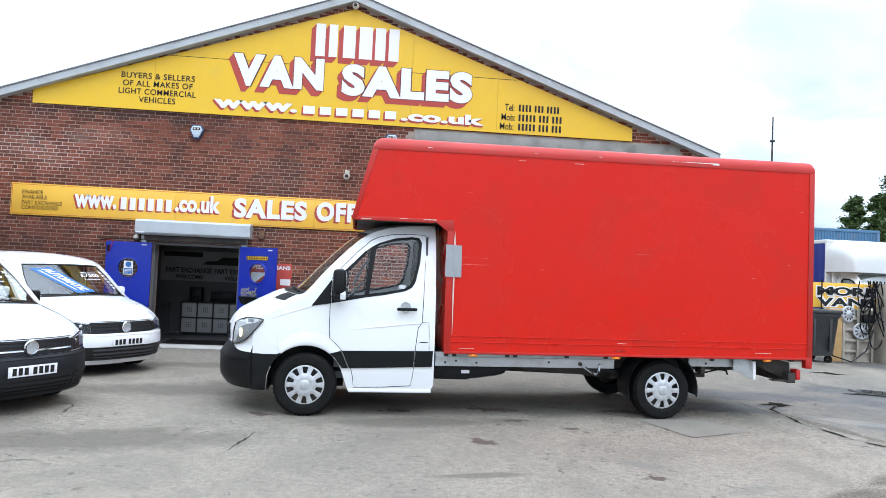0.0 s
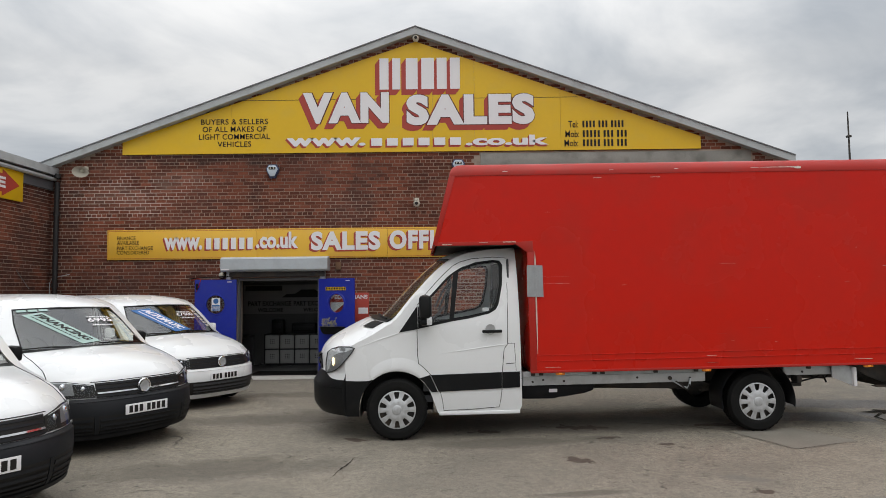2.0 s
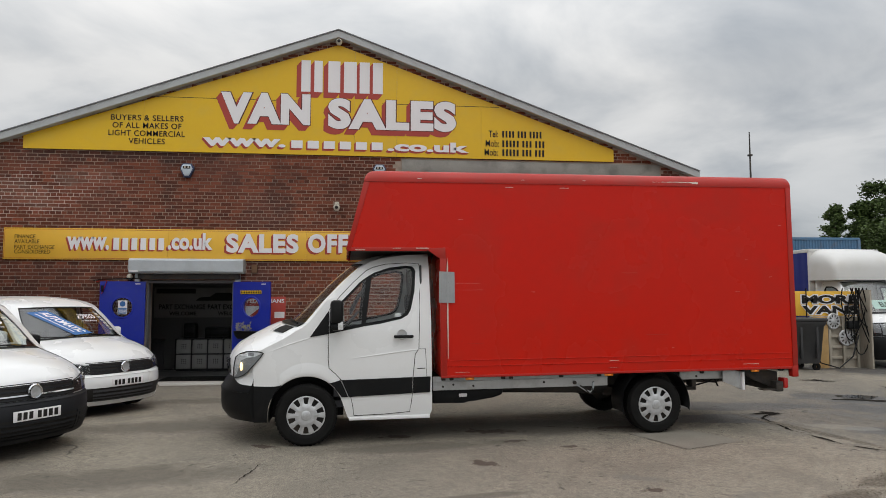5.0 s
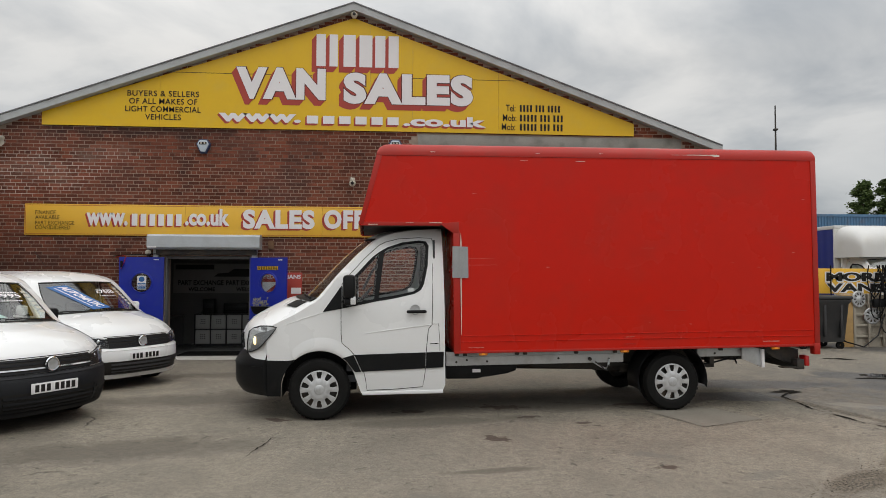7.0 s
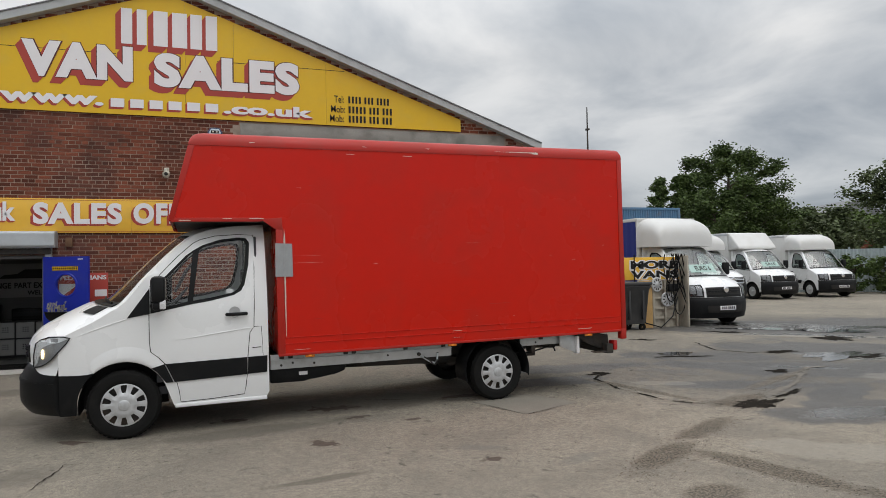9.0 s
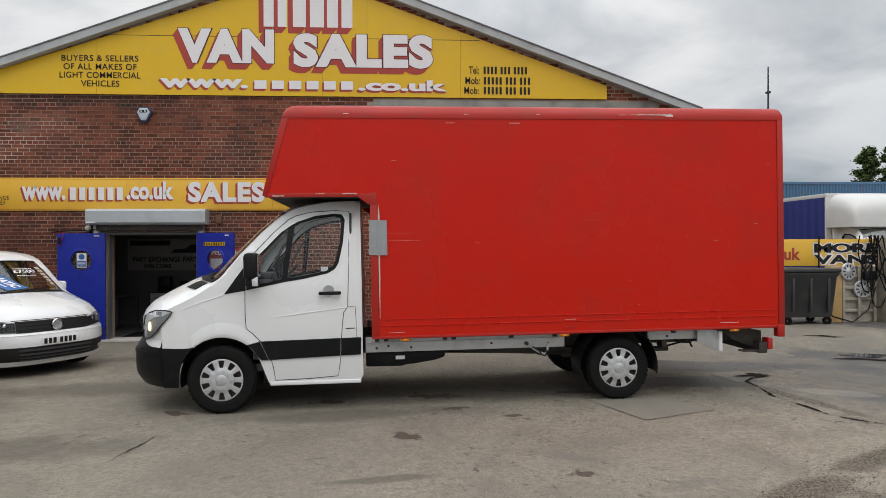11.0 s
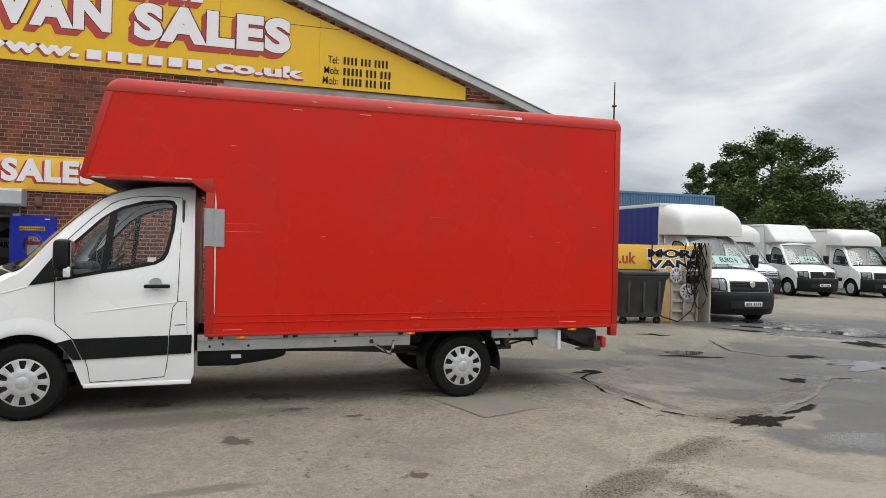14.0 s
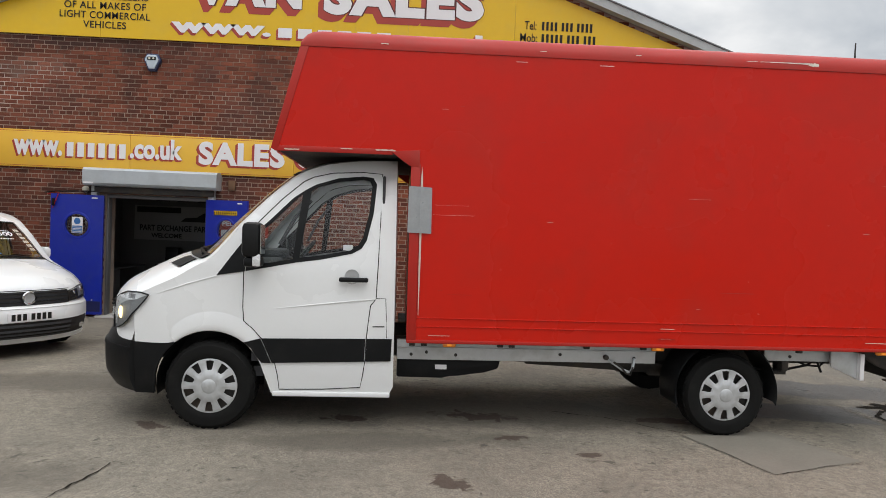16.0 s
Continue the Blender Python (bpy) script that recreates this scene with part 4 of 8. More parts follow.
# ---- signs on the gable ----
def gable_sign():
    t = thing("gable_sign", pose(0, WY - 0.05, 0), "large yellow gable sign with white and red lettering", "sign")
    poly = [(-7.0, 4.785), (5.65, 4.785), (5.65, 5.06), (-0.56, 7.245), (-7.0, 5.06)]
    seams = (-7.0, -4.62, -0.2, 0.72, 2.6, 5.65)

    def edge(x):
        return 7.245 - (2.185 / 6.44) * abs(x + 0.56) if x < -0.56 else 7.245 - (2.185 / 6.21) * abs(x + 0.56)

    for lo, hi in zip(seams, seams[1:]):
        lo, hi = lo + 0.002, hi - 0.002
        tops = [(hi, edge(hi))] + ([(-0.56, 7.245)] if lo < -0.56 < hi else []) + [(lo, edge(lo))]
        part("panel", prism(bmesh.new(), [(lo, 4.785), (hi, 4.785)] + tops, 0, 0.03), YELLOW_SIGN, t)
    for x0, x1 in ((-4.6, -1.45), (0.4, 3.0)):
        part("joint", boxes(((x0, -0.0025, 5.955), (x1, -0.0005, 5.965))), SIGN_BLACK, t)

    def shaded(add, name, dx=-0.1, dz=-0.125, steps=11, rim=None):
        """White characters with a thin dark rim and a red block shadow to the lower left."""
        bm = bmesh.new()
        for k in range(steps, 0, -1):
            add(bm, dx * k / steps, dz * k / steps, -0.004 - 0.0004 * (steps - k))
        part("letter_shadow", bm, SIGN_RED, t, smooth=0)
        if rim:
            part("letter_rim", rim(bmesh.new(), 0.012, -0.0095), LETTER_RIM, t, smooth=0)
        bm = bmesh.new()
        add(bm, 0, 0, -0.012)
        part(name, bm, SIGN_WHITE, t, smooth=0)

    for words, x, z, w, h in (("VAN", -3.047, 5.425, 1.892, 0.69), ("SALES", -0.775, 5.365, 2.816, 0.685)):
        shaded(lambda bm, dx, dz, y: write(bm, words, x + dx, z + dz, w, h, y, 0.06, 1.14), "lettering", rim=lambda bm, e, y: write(bm, words, x - e, z - e, w + 2 * e, h + 2 * e, y, 0.08, 1.14))

    # the trader's mark as six plain upright bars
    for x0, wide in ((-1.36, 0.2), (-1.08, 0.18), (-0.78, 0.26), (-0.44, 0.28), (-0.1, 0.22), (0.19, 0.22)):
        shaded(lambda bm, dx, dz, y: bm.faces.new([bm.verts.new((x + dx, y, z + dz)) for x, z in rect(x0, x0 + wide, 6.17, 6.87)]), "emblem_bar")

    def url(bm, dx, dz, y):
        write(bm, "www.", -3.4 + dx, 4.925 + dz, 1.73, 0.185, y, 0.045)
        bars(bm, -1.6 + dx, 4.92 + dz, 2.07, 0.17, y, 6, rng, 0.3)
        write(bm, ".co.uk", 0.52 + dx, 4.905 + dz, 1.81, 0.225, y, 0.045)

    shaded(url, "web_lettering", -0.035, -0.04, 4)
    for k, (words, w) in enumerate((("BUYERS & SELLERS", 1.475), ("OF ALL MAKES OF", 1.40), ("LIGHT COMMERCIAL", 1.55), ("VEHICLES", 0.737))):
        part("black_lettering", write(bmesh.new(), words, -4.545 - w / 2, 5.43 - 0.166 * k, w, 0.122, -0.008, 0.01, 1.06), SIGN_BLACK, t, smooth=0)
    for words, w, x, z, x_to, groups in (("Tel:", 0.21, 2.77, 5.277, 3.99, (4, 3, 4)), ("Mob:", 0.3, 2.70, 5.062, 4.055, (5, 3, 3)), ("Mob:", 0.3, 2.675, 4.86, 4.05, (5, 3, 3))):
        part("black_lettering", write(bmesh.new(), words, x, z, w, 0.15, -0.008, 0.008), SIGN_BLACK, t, smooth=0)
        step = (x_to - 3.06) / (sum(groups) + 1.2)
        at = 3.06
        for count in groups:
            for _ in range(count):
                part("number_bar", bars(bmesh.new(), at, z, step, 0.15, -0.008, 1, rng, 0.45), SIGN_BLACK, t, smooth=0)
                at += step
            at += 0.6 * step
    return t


def band_sign():
    t = thing("office_sign", pose(0, WY - 0.05, 0), "long yellow sign board over the office door", "sign")
    for lo, hi in ((-7.29, -4.05), (-4.05, -1.2), (-1.2, 1.3)):
        part("panel", boxes(((lo + 0.002, 0, 2.482), (hi - 0.002, 0.03, 3.13)), bev=0.003), YELLOW_BAND, t)
    bm = boxes(((-7.27, -0.003, 3.1), (1.28, -0.001, 3.106)), ((-7.27, -0.003, 2.505), (1.28, -0.001, 2.511)), ((-7.27, -0.003, 2.513), (-7.264, -0.001, 3.098)))
    part("border_line", bm, SIGN_RED, t)

    def shaded(add, dx, dz, steps):
        bm = bmesh.new()
        for k in range(steps, 0, -1):
            add(bm, dx * k / steps, dz * k / steps, -0.004 - 0.0006 * (steps - k))
        part("letter_shadow", bm, SIGN_RED, t, smooth=0)
        bm = bmesh.new()
        add(bm, 0, 0, -0.010)
        part("lettering", bm, SIGN_WHITE, t, smooth=0)

    def url(bm, dx, dz, y):
        write(bm, "www.", -6.05 + dx, 2.685 + dz, 0.83, 0.27, y, 0.04)
        bars(bm, -5.17 + dx, 2.69 + dz, 1.08, 0.25, y, 6, rng, 0.36)
        write(bm, ".co.uk", -4.05 + dx, 2.7 + dz, 0.913, 0.36, y, 0.04)

    shaded(url, -0.035, -0.03, 4)
    shaded(lambda bm, dx, dz, y: write(bm, "SALES", -2.86 + dx, 2.645 + dz, 1.505, 0.41, y, 0.05, 1.12), -0.045, -0.035, 5)
    shaded(lambda bm, dx, dz, y: write(bm, "OFFICE", -1.16 + dx, 2.655 + dz, 1.58, 0.41, y, 0.05, 1.12), -0.045, -0.035, 5)
    for k, (words, w) in enumerate((("FINANCE", 0.40), ("AVAILABLE", 0.48), ("PART EXCHANGE", 0.78), ("CONSIDIDERED", 0.70))):
        part("black_lettering", write(bmesh.new(), words, -7.07, (2.911, 2.81, 2.694, 2.598)[k], w, 0.08, -0.008, 0.0), SIGN_BLACK, t, smooth=0)
    return t


gable_sign()
band_sign()


def wing_sign():
    t = thing("arrow_sign", pose(WX + 0.06, 0, 0), "yellow sign with a red arrow pointing to the office", "sign")
    part("panel", boxes(((-0.04, 8.6, 3.62), (0, 12.54, 4.22)), bev=0.004), YELLOW_SIGN, t)
    arrow = [(8.9, 3.74), (11.9, 3.74), (11.9, 3.66), (12.42, 3.93), (11.9, 4.19), (11.9, 4.1), (8.9, 4.1)]
    bm = bmesh.new()
    bm.faces.new([bm.verts.new((0.004, y, z)) for y, z in arrow])
    part("arrow", bm, SIGN_RED, t)
    bm = write(bmesh.new(), "OFFICE", 0, 0, 1.7, 0.22, 0, 0.045, place=lambda u, w: (0.008, 10.3 + u, 3.82 + w))
    part("lettering", bm, SIGN_WHITE, t, smooth=0)


wing_sign()


# ---- fittings on the front wall ----
def roller_shutter():
    t = thing("shutter_box", pose(0, 0, 0), "grey galvanised roller shutter housing above the office door", "roller shutter")
    prof = [(WY - 0.005, 2.52), (WY - 0.26, 2.5), (WY - 0.3, 2.46), (WY - 0.3, 2.24), (WY - 0.26, 2.2), (WY - 0.005, 2.2)]
    bm = prism(bmesh.new(), [(y, z) for y, z in prof], -4.74, -2.46)
    for v in bm.verts:
        v.co = (v.co.y, v.co.x, v.co.z)
    part("housing", bm, GALV, t)
    part("bottom_rail", boxes(((-4.6, WY - 0.16, 2.08), (-2.55, WY - 0.1, 2.19)), bev=0.01), STEEL_DARK, t)
    part("slat", boxes(((-4.6, WY - 0.13, 2.155), (-2.55, WY - 0.122, 2.2))), ALU, t)
    for x in (-4.62, -2.6):
        part("guide_rail", boxes(((x - 0.05, WY - 0.12, 2.0), (x + 0.05, WY - 0.02, 2.195)), bev=0.006), GALV, t)
    bm = boxes(((-4.72, WY - 0.302, 2.225), (-4.55, WY - 0.3, 2.255)))
    part("label_plate", bm, SIGN_WHITE, t)


roller_shutter()


def blue_door(m, sticker):
    """A blue door leaf hung at x = 0, reaching to x = -0.88, with a round window."""
    t = thing("door_1" if sticker == "mask" else "door_2", m, "bright blue office door leaf standing open, with round window", "door", "office doors", "structure")
    ring = arc(-0.44, 1.5, 0.2, 0, 360, 32)[:-1]
    bm = filled([(-0.88, -0.05), (0, -0.05), (0, 2.03), (-0.88, 2.03)], [ring])
    part("leaf", thicken(bm, (0, 0.045, 0)), BLUE_DOOR, t, smooth=30)
    bm = lathe(bmesh.new(), [(0.195, -0.008), (0.225, -0.008), (0.232, 0.0), (0.225, 0.004), (0.195, 0.05), (0.195, -0.008)], (-0.44, 0, 1.5), 32)
    part("window_ring", bm, BLUE_DOOR, t)
    part("pane", lathe(bmesh.new(), [(0.0, 0.02), (0.2, 0.02), (0.2, 0.026), (0.0, 0.026)], (-0.44, 0, 1.5), 32), GLASS, t).visible_shadow = False
    part("kick_plate", boxes(((-0.86, -0.004, 0.0), (-0.02, -0.001, 0.18))), material("kick_plate", (0.012, 0.016, 0.09), 0.5), t)
    for x in (-0.7, -0.16):
        part("bolt", lathe(bmesh.new(), [(0.0, -0.008), (0.012, -0.006), (0.014, 0.0)], (x, -0.004, 0.2), 10), ALU, t)
    part("closer_plate", boxes(((-0.2, -0.006, 1.97), (-0.1, -0.001, 1.99))), SIGN_WHITE, t)
    if sticker == "mask":
        part("notice", boxes(((-0.52, -0.006, 1.36), (-0.34, -0.003, 1.64))), SIGN_WHITE, t, "white and blue safety notice")
        bm = boxes(((-0.51, -0.009, 1.37), (-0.35, -0.007, 1.49)))
        part("notice_text_panel", bm, SIGN_BLUE, t)
        part("notice_disc", lathe(bmesh.new(), [(0.0, -0.009), (0.055, -0.009), (0.055, -0.007)], (-0.43, 0, 1.57), 24), SIGN_BLUE, t)
        bm = bmesh.new()
        for k in range(4):
            box(bm, (-0.5, -0.0105, 1.385 + 0.025 * k), (-0.36, -0.0095, 1.393 + 0.025 * k))
        part("notice_lines", bm, SIGN_WHITE, t)
    else:
        bm = boxes(((-0.7, -0.006, 1.775), (-0.2, -0.003, 1.85)))
        part("hazard_sticker", bm, YELLOW_SIGN, t, "yellow and black hazard sticker")
        bm = bmesh.new()
        for k in range(12):
            x = -0.695 + 0.041 * k
            for z in (1.777, 1.834):
                bm.faces.new([bm.verts.new(p) for p in ((x, -0.008, z), (x + 0.02, -0.008, z), (x + 0.03, -0.008, z + 0.014), (x + 0.01, -0.008, z + 0.014))])
            box(bm, (x + 0.004, -0.0085, 1.797), (x + 0.03, -0.0075, 1.827))
        part("hazard_stripes", bm, SIGN_BLACK, t)
    return t


blue_door(pose(-4.44, WY - 0.14, 0, 0, 0, 3), "mask")
# the second leaf is hung on its other edge and stands out from the wall
blue_door(pose(-1.87, WY - 0.5, 0, 0, 0, -24), "hazard")


def flower_trough():
    t = thing("wall_planter", pose(-2.62, WY - 0.215, 0, 0, 0, -24), "black wall trough with dry plants beside the door", "planter")
    prof = [(-0.09, 1.02), (0.0, 0.84), (0.16, 0.84), (0.24, 1.02)]
    bm = bmesh.new()
    rings = []
    for z, r0, r1 in ((0.86, 0.22, 0.05), (0.92, 0.28, 0.08), (1.0, 0.31, 0.1), (1.02, 0.32, 0.11)):
        rings.append([bm.verts.new((0.35 + r0 * math.cos(a), -0.06 - 0.02 + r1 * math.sin(a), z)) for a in (2 * math.pi * k / 20 for k in range(20))])
    for a, b in zip(rings, rings[1:]):
        for k in range(20):
            bm.faces.new((a[k], a[(k + 1) % 20], b[(k + 1) % 20], b[k]))
    bm.faces.new(rings[0]), bm.faces.new(rings[-1])
    part("trough", bm, BLACK_PLASTIC, t)
    r = random.Random(3)
    bm = bmesh.new()
    for k in range(26):
        x = 0.1 + 0.4 * r.random()
        top = (x + r.uniform(-0.06, 0.06), -0.08 + r.uniform(-0.04, 0.04), 1.05 + 0.14 * r.random())
        tube(bm, [(x, -0.08, 1.0), top], 0.003, 4)
        for _ in range(3):
            c = Vector(top) + Vector((r.uniform(-0.025, 0.025), r.uniform(-0.02, 0.02), r.uniform(-0.03, 0.02)))
            bm.faces.new([bm.verts.new(c + Vector((0.016 * math.cos(q), r.uniform(-0.008, 0.008), 0.016 * math.sin(q)))) for q in (0, 1.6, 3.1, 4.7)])
    part("plants", bm, material("dry_plants", (0.38, 0.36, 0.25), 0.9, second=(0.16, 0.17, 0.1), fine=60), t)


flower_trough()


def bulkhead_light():
    t = thing("bulkhead_light", pose(-4.78, WY - 0.01, 2.13), "small round bulkhead lamp on the wall beside the shutter", "wall lamp")
    part("base", lathe(bmesh.new(), [(0.07, 0), (0.075, -0.05), (0.06, -0.07)], (0, 0, 0), 20), STEEL_DARK, t)
    part("diffuser", lathe(bmesh.new(), [(0.06, -0.07), (0.055, -0.1), (0.03, -0.125), (0.0, -0.13)], (0, 0, 0), 20), HORN, t)


bulkhead_light()


def cable_on_door():
    t = thing("cable", pose(0, 0, 0), "loose red and black cable hanging by the door top", "cable")
    part("cord", tube(bmesh.new(), [(-5.45, WY - 0.06, 2.02), (-5.3, WY - 0.12, 2.06), (-5.18, WY - 0.2, 2.05), (-5.22, WY - 0.22, 1.9), (-5.27, WY - 0.22, 1.78)], 0.008, 6), RED_TRIM, t)
    part("cord", tube(bmesh.new(), [(-5.5, WY - 0.05, 2.05), (-5.3, WY - 0.14, 2.07), (-4.9, WY - 0.15, 2.09), (-4.5, WY - 0.13, 2.1)], 0.01, 6), BLACK_PLASTIC, t)
    part("plug", boxes(((-5.28, WY - 0.24, 1.82), (-5.24, WY - 0.2, 1.95)), bev=0.006), BLACK_PLASTIC, t)


cable_on_door()


def alarm_box(x, z, name="alarm_box"):
    t = thing(name, pose(x, WY - 0.012, z), "blue and white hexagonal burglar alarm sounder", "alarm box", "alarm boxes")
    outer = [(-0.09, 0.15), (0.09, 0.15), (0.15, 0.05), (0.06, -0.15), (-0.06, -0.15), (-0.15, 0.05)]
    bm = prism(bmesh.new(), outer, -0.08, 0, 0.015)
    part("backplate", bm, material("alarm_blue", (0.03, 0.05, 0.12), 0.4), t)
    inner = [(u * 0.8, w * 0.8 + 0.005) for u, w in outer]
    part("front_cover", prism(bmesh.new(), inner, -0.1, -0.075, 0.008), material("alarm_white", (0.55, 0.63, 0.7), 0.35), t)
    part("strobe", boxes(((-0.075, -0.108, 0.035), (0.075, -0.099, 0.09)), bev=0.004), SIGN_BLACK, t)
    for u in (-0.035, 0.035):
        part("dot", lathe(bmesh.new(), [(0.0, -0.112), (0.018, -0.112), (0.018, -0.106)], (u, 0, 0.063), 12), HORN, t)


alarm_box(-3.7, 4.38)
alarm_box(0.35, 4.45)


def dome_camera(x, z, y=WY):
    t = thing("security_camera", pose(x, y - 0.012, z), "small pale security camera on the wall", "camera", "security cameras")
    part("bracket", boxes(((-0.05, -0.04, 0.03), (0.05, 0, 0.11)), bev=0.01), HORN, t)
    part("arm", tube(bmesh.new(), [(0, -0.03, 0.09), (0, -0.09, 0.08), (0, -0.11, 0.03)], 0.02, 8), HORN, t)
    bm = lathe(bmesh.new(), [(0.0, -0.075), (0.04, -0.065), (0.062, -0.03), (0.07, 0.0), (0.072, 0.03), (0.05, 0.05), (0.0, 0.055)], (0, -0.11, -0.03), 20, "z")
    part("dome", bm, HORN, t)
    part("lens_ring", lathe(bmesh.new(), [(0.0, -0.012), (0.032, -0.012), (0.036, 0)], (0, -0.178, -0.03), 16), SIGN_BLACK, t)


dome_camera(-0.56, 3.66)
dome_camera(-0.55, 7.3, WY - 0.04)


def horn_speaker():
    t = thing("horn_loudspeaker", pose(-7.80, WY - 0.012, 4.5, 24, 0, 4) @ Matrix.Scale(0.78, 4), "cream horn loudspeaker on the wall", "loudspeaker")
    part("bracket", boxes(((-0.03, -0.12, -0.02), (0.03, 0.0, 0.03))), STEEL_DARK, t)
    bm = lathe(bmesh.new(), [(0.05, -0.08), (0.055, -0.15), (0.08, -0.25), (0.13, -0.33), (0.19, -0.38), (0.2, -0.39), (0.18, -0.385), (0.12, -0.33), (0.06, -0.25), (0.0, -0.22)], (0, 0, 0), 28)
    for v in bm.verts:
        v.co = (v.co.x * 1.15, v.co.y, v.co.z * 0.8)
    part("horn", bm, HORN, t)
    part("driver", lathe(bmesh.new(), [(0.0, 0.03), (0.06, 0.02), (0.075, -0.02), (0.075, -0.08), (0.05, -0.1)], (0, 0, 0), 20), HORN, t)
    part("centre_plug", lathe(bmesh.new(), [(0.0, -0.37), (0.03, -0.35), (0.045, -0.3), (0.04, -0.24)], (0, 0, 0), 16), HORN, t)


horn_speaker()


def downpipe():
    t = thing("downpipe", pose(0, 0, 0), "black cast drainpipe in the corner of the yard walls", "drainpipe", kind="structure")
    part("pipe", tube(bmesh.new(), [(-8.38, WY - 0.1, 4.18), (-8.38, WY - 0.1, -0.08)], 0.052, 12), PIPE, t)
    for z in (4.28, 3.45, 1.9, 0.5):
        part("collar", tube(bmesh.new(), [(-8.38, WY - 0.1, z), (-8.38, WY - 0.1, z + 0.09)], 0.066, 12), PIPE, t)
    part("cable", tube(bmesh.new(), [(-8.5, WY - 0.08, 1.3), (-8.5, WY - 0.08, 2.0), (-8.46, WY - 0.06, 2.1), (-8.3, WY - 0.05, 2.14), (-8.1, WY - 0.03, 2.18)], 0.009, 6), GALV, t)


downpipe()


def pedestrian_sign():
    t = thing("pedestrian_sign", pose(-2.46, WY - 0.016, 1.1), "red and white sign for pedestrians behind the open door", "sign")
    part("panel", boxes(((0, -0.004, 0), (0.85, 0.0, 0.62)), bev=0.001), SIGN_RED, t)
    part("white_field", boxes(((0.02, -0.007, 0.15), (0.45, -0.005, 0.42)), ((0.62, -0.007, 0.17), (0.83, -0.005, 0.3))), SIGN_WHITE, t)
    bm = write(bmesh.new(), "PEDESTRIANS", 0.04, 0.49, 0.78, 0.085, -0.008, 0.03)
    part("lettering", bm, SIGN_WHITE, t, smooth=0)
    bm = bmesh.new()
    bm.faces.new([bm.verts.new(p) for p in ((0.02, -0.009, 0.15), (0.2, -0.009, 0.15), (0.45, -0.009, 0.36), (0.45, -0.009, 0.42), (0.36, -0.009, 0.42))])
    part("arrow", bm, SIGN_RED, t)


pedestrian_sign()


def junction_box(x, z):
    t = thing("junction_box", pose(x, WY - 0.012, z), "small weathered box on the brickwork", "junction box")
    part("case", boxes(((0, -0.05, 0), (0.12, 0, 0.17)), bev=0.008), RUST, t)


junction_box(-2.33, 2.22)


# ---- inside the office ----
def cube_unit():
    t = thing("storage_unit", pose(-4.5, 15.9, -0.075), "black cube shelving unit with eight pale perforated boxes", "shelf unit")
    W, H, n = 1.5, 0.78, 4
    for k in range(n + 1):
        part("upright", boxes(((W * k / n - 0.012, 0, 0.03), (W * k / n + 0.012, 0.38, H))), CUBE_BLACK, t)
    for k in range(3):
        part("shelf", boxes(((0, 0.002, 0.03 + (H - 0.05) * k / 2), (W, 0.378, 0.055 + (H - 0.05) * k / 2))), CUBE_BLACK, t)
    part("plinth", boxes(((0.02, 0.03, 0.0), (W - 0.02, 0.36, 0.03))), CUBE_BLACK, t)
    for i in range(n):
        for j in range(2):
            x0, z0 = W * i / n + 0.02, 0.06 + (H - 0.05) / 2 * j
            b = part("drawer", boxes(((x0, 0.0, z0), (x0 + W / n - 0.04, 0.34, z0 + 0.325)), bev=0.006), CUBE_DIM_WHITE, t)
            bm = bmesh.new()
            for u in range(3):
                for w in range(3):
                    c = (x0 + 0.12 + 0.045 * u, 0, z0 + 0.12 + 0.045 * w)
                    box(bm, (c[0], -0.003, c[2]), (c[0] + 0.022, -0.0005, c[2] + 0.022))
            part("perforation", bm, CUBE_BLACK, b)


cube_unit()


def banner():
    t = thing("wall_banner", pose(-5.2, 16.44, 1.2), "dark printed banner about part exchange on the office wall", "banner")
    part("sheet", boxes(((0, 0, 0), (2.6, 0.02, 0.75))), material("banner_grey", (0.3, 0.3, 0.3), 0.6), t)
    bm = bmesh.new()
    for x in (0.12, 1.3):
        write(bm, "PART EXCHANGE", x, 0.2, 1.12, 0.13, -0.004, 0.03)
        write(bm, "WELCOME", x + 0.25, 0.05, 0.66, 0.1, -0.004, 0.03)
    part("lettering", bm, SIGN_BLACK, t, smooth=0)
    bm = bmesh.new()
    box(bm, (0.05, -0.004, 0.6), (1.0, -0.001, 0.72))
    car = [(1.0, 0.42), (1.1, 0.5), (1.35, 0.52), (1.5, 0.62), (1.85, 0.62), (2.0, 0.52), (2.3, 0.5), (2.4, 0.42)]
    bm.faces.new([bm.verts.new((x, -0.004, z)) for x, z in car])
    part("printed_shape", bm, SIGN_BLACK, t)


banner()


def framed(x, z, w, h):
    t = thing("picture_frame", pose(x, 16.46, z), "small framed certificate on the office wall", "picture frame", "framed certificates")
    part("frame", boxes(((0, 0, 0), (w, 0.03, h)), bev=0.004), CUBE_BLACK, t)
    part("sheet", boxes(((0.025, -0.004, 0.025), (w - 0.025, -0.001, h - 0.025))), DARK_WALL, t)


for fx in (-4.75, -4.3, -3.85, -3.35):
    framed(fx, 2.05, 0.28, 0.3)


def office_machine(x, z0, w, h, d, name, label):
    t = thing(name, pose(x, 16.0, z0), label, name.replace("_", " "))
    part("body", boxes(((0, 0, 0), (w, d, h)), bev=0.02), BLACK_PLASTIC, t)
    part("panel", boxes(((0.04, -0.006, h * 0.4), (w - 0.04, -0.001, h * 0.75)), bev=0.002), GREY_PLASTIC, t)
    part("tray", boxes(((0.05, -0.05, 0.03), (w - 0.05, 0.02, 0.05)), bev=0.004), GREY_PLASTIC, t)


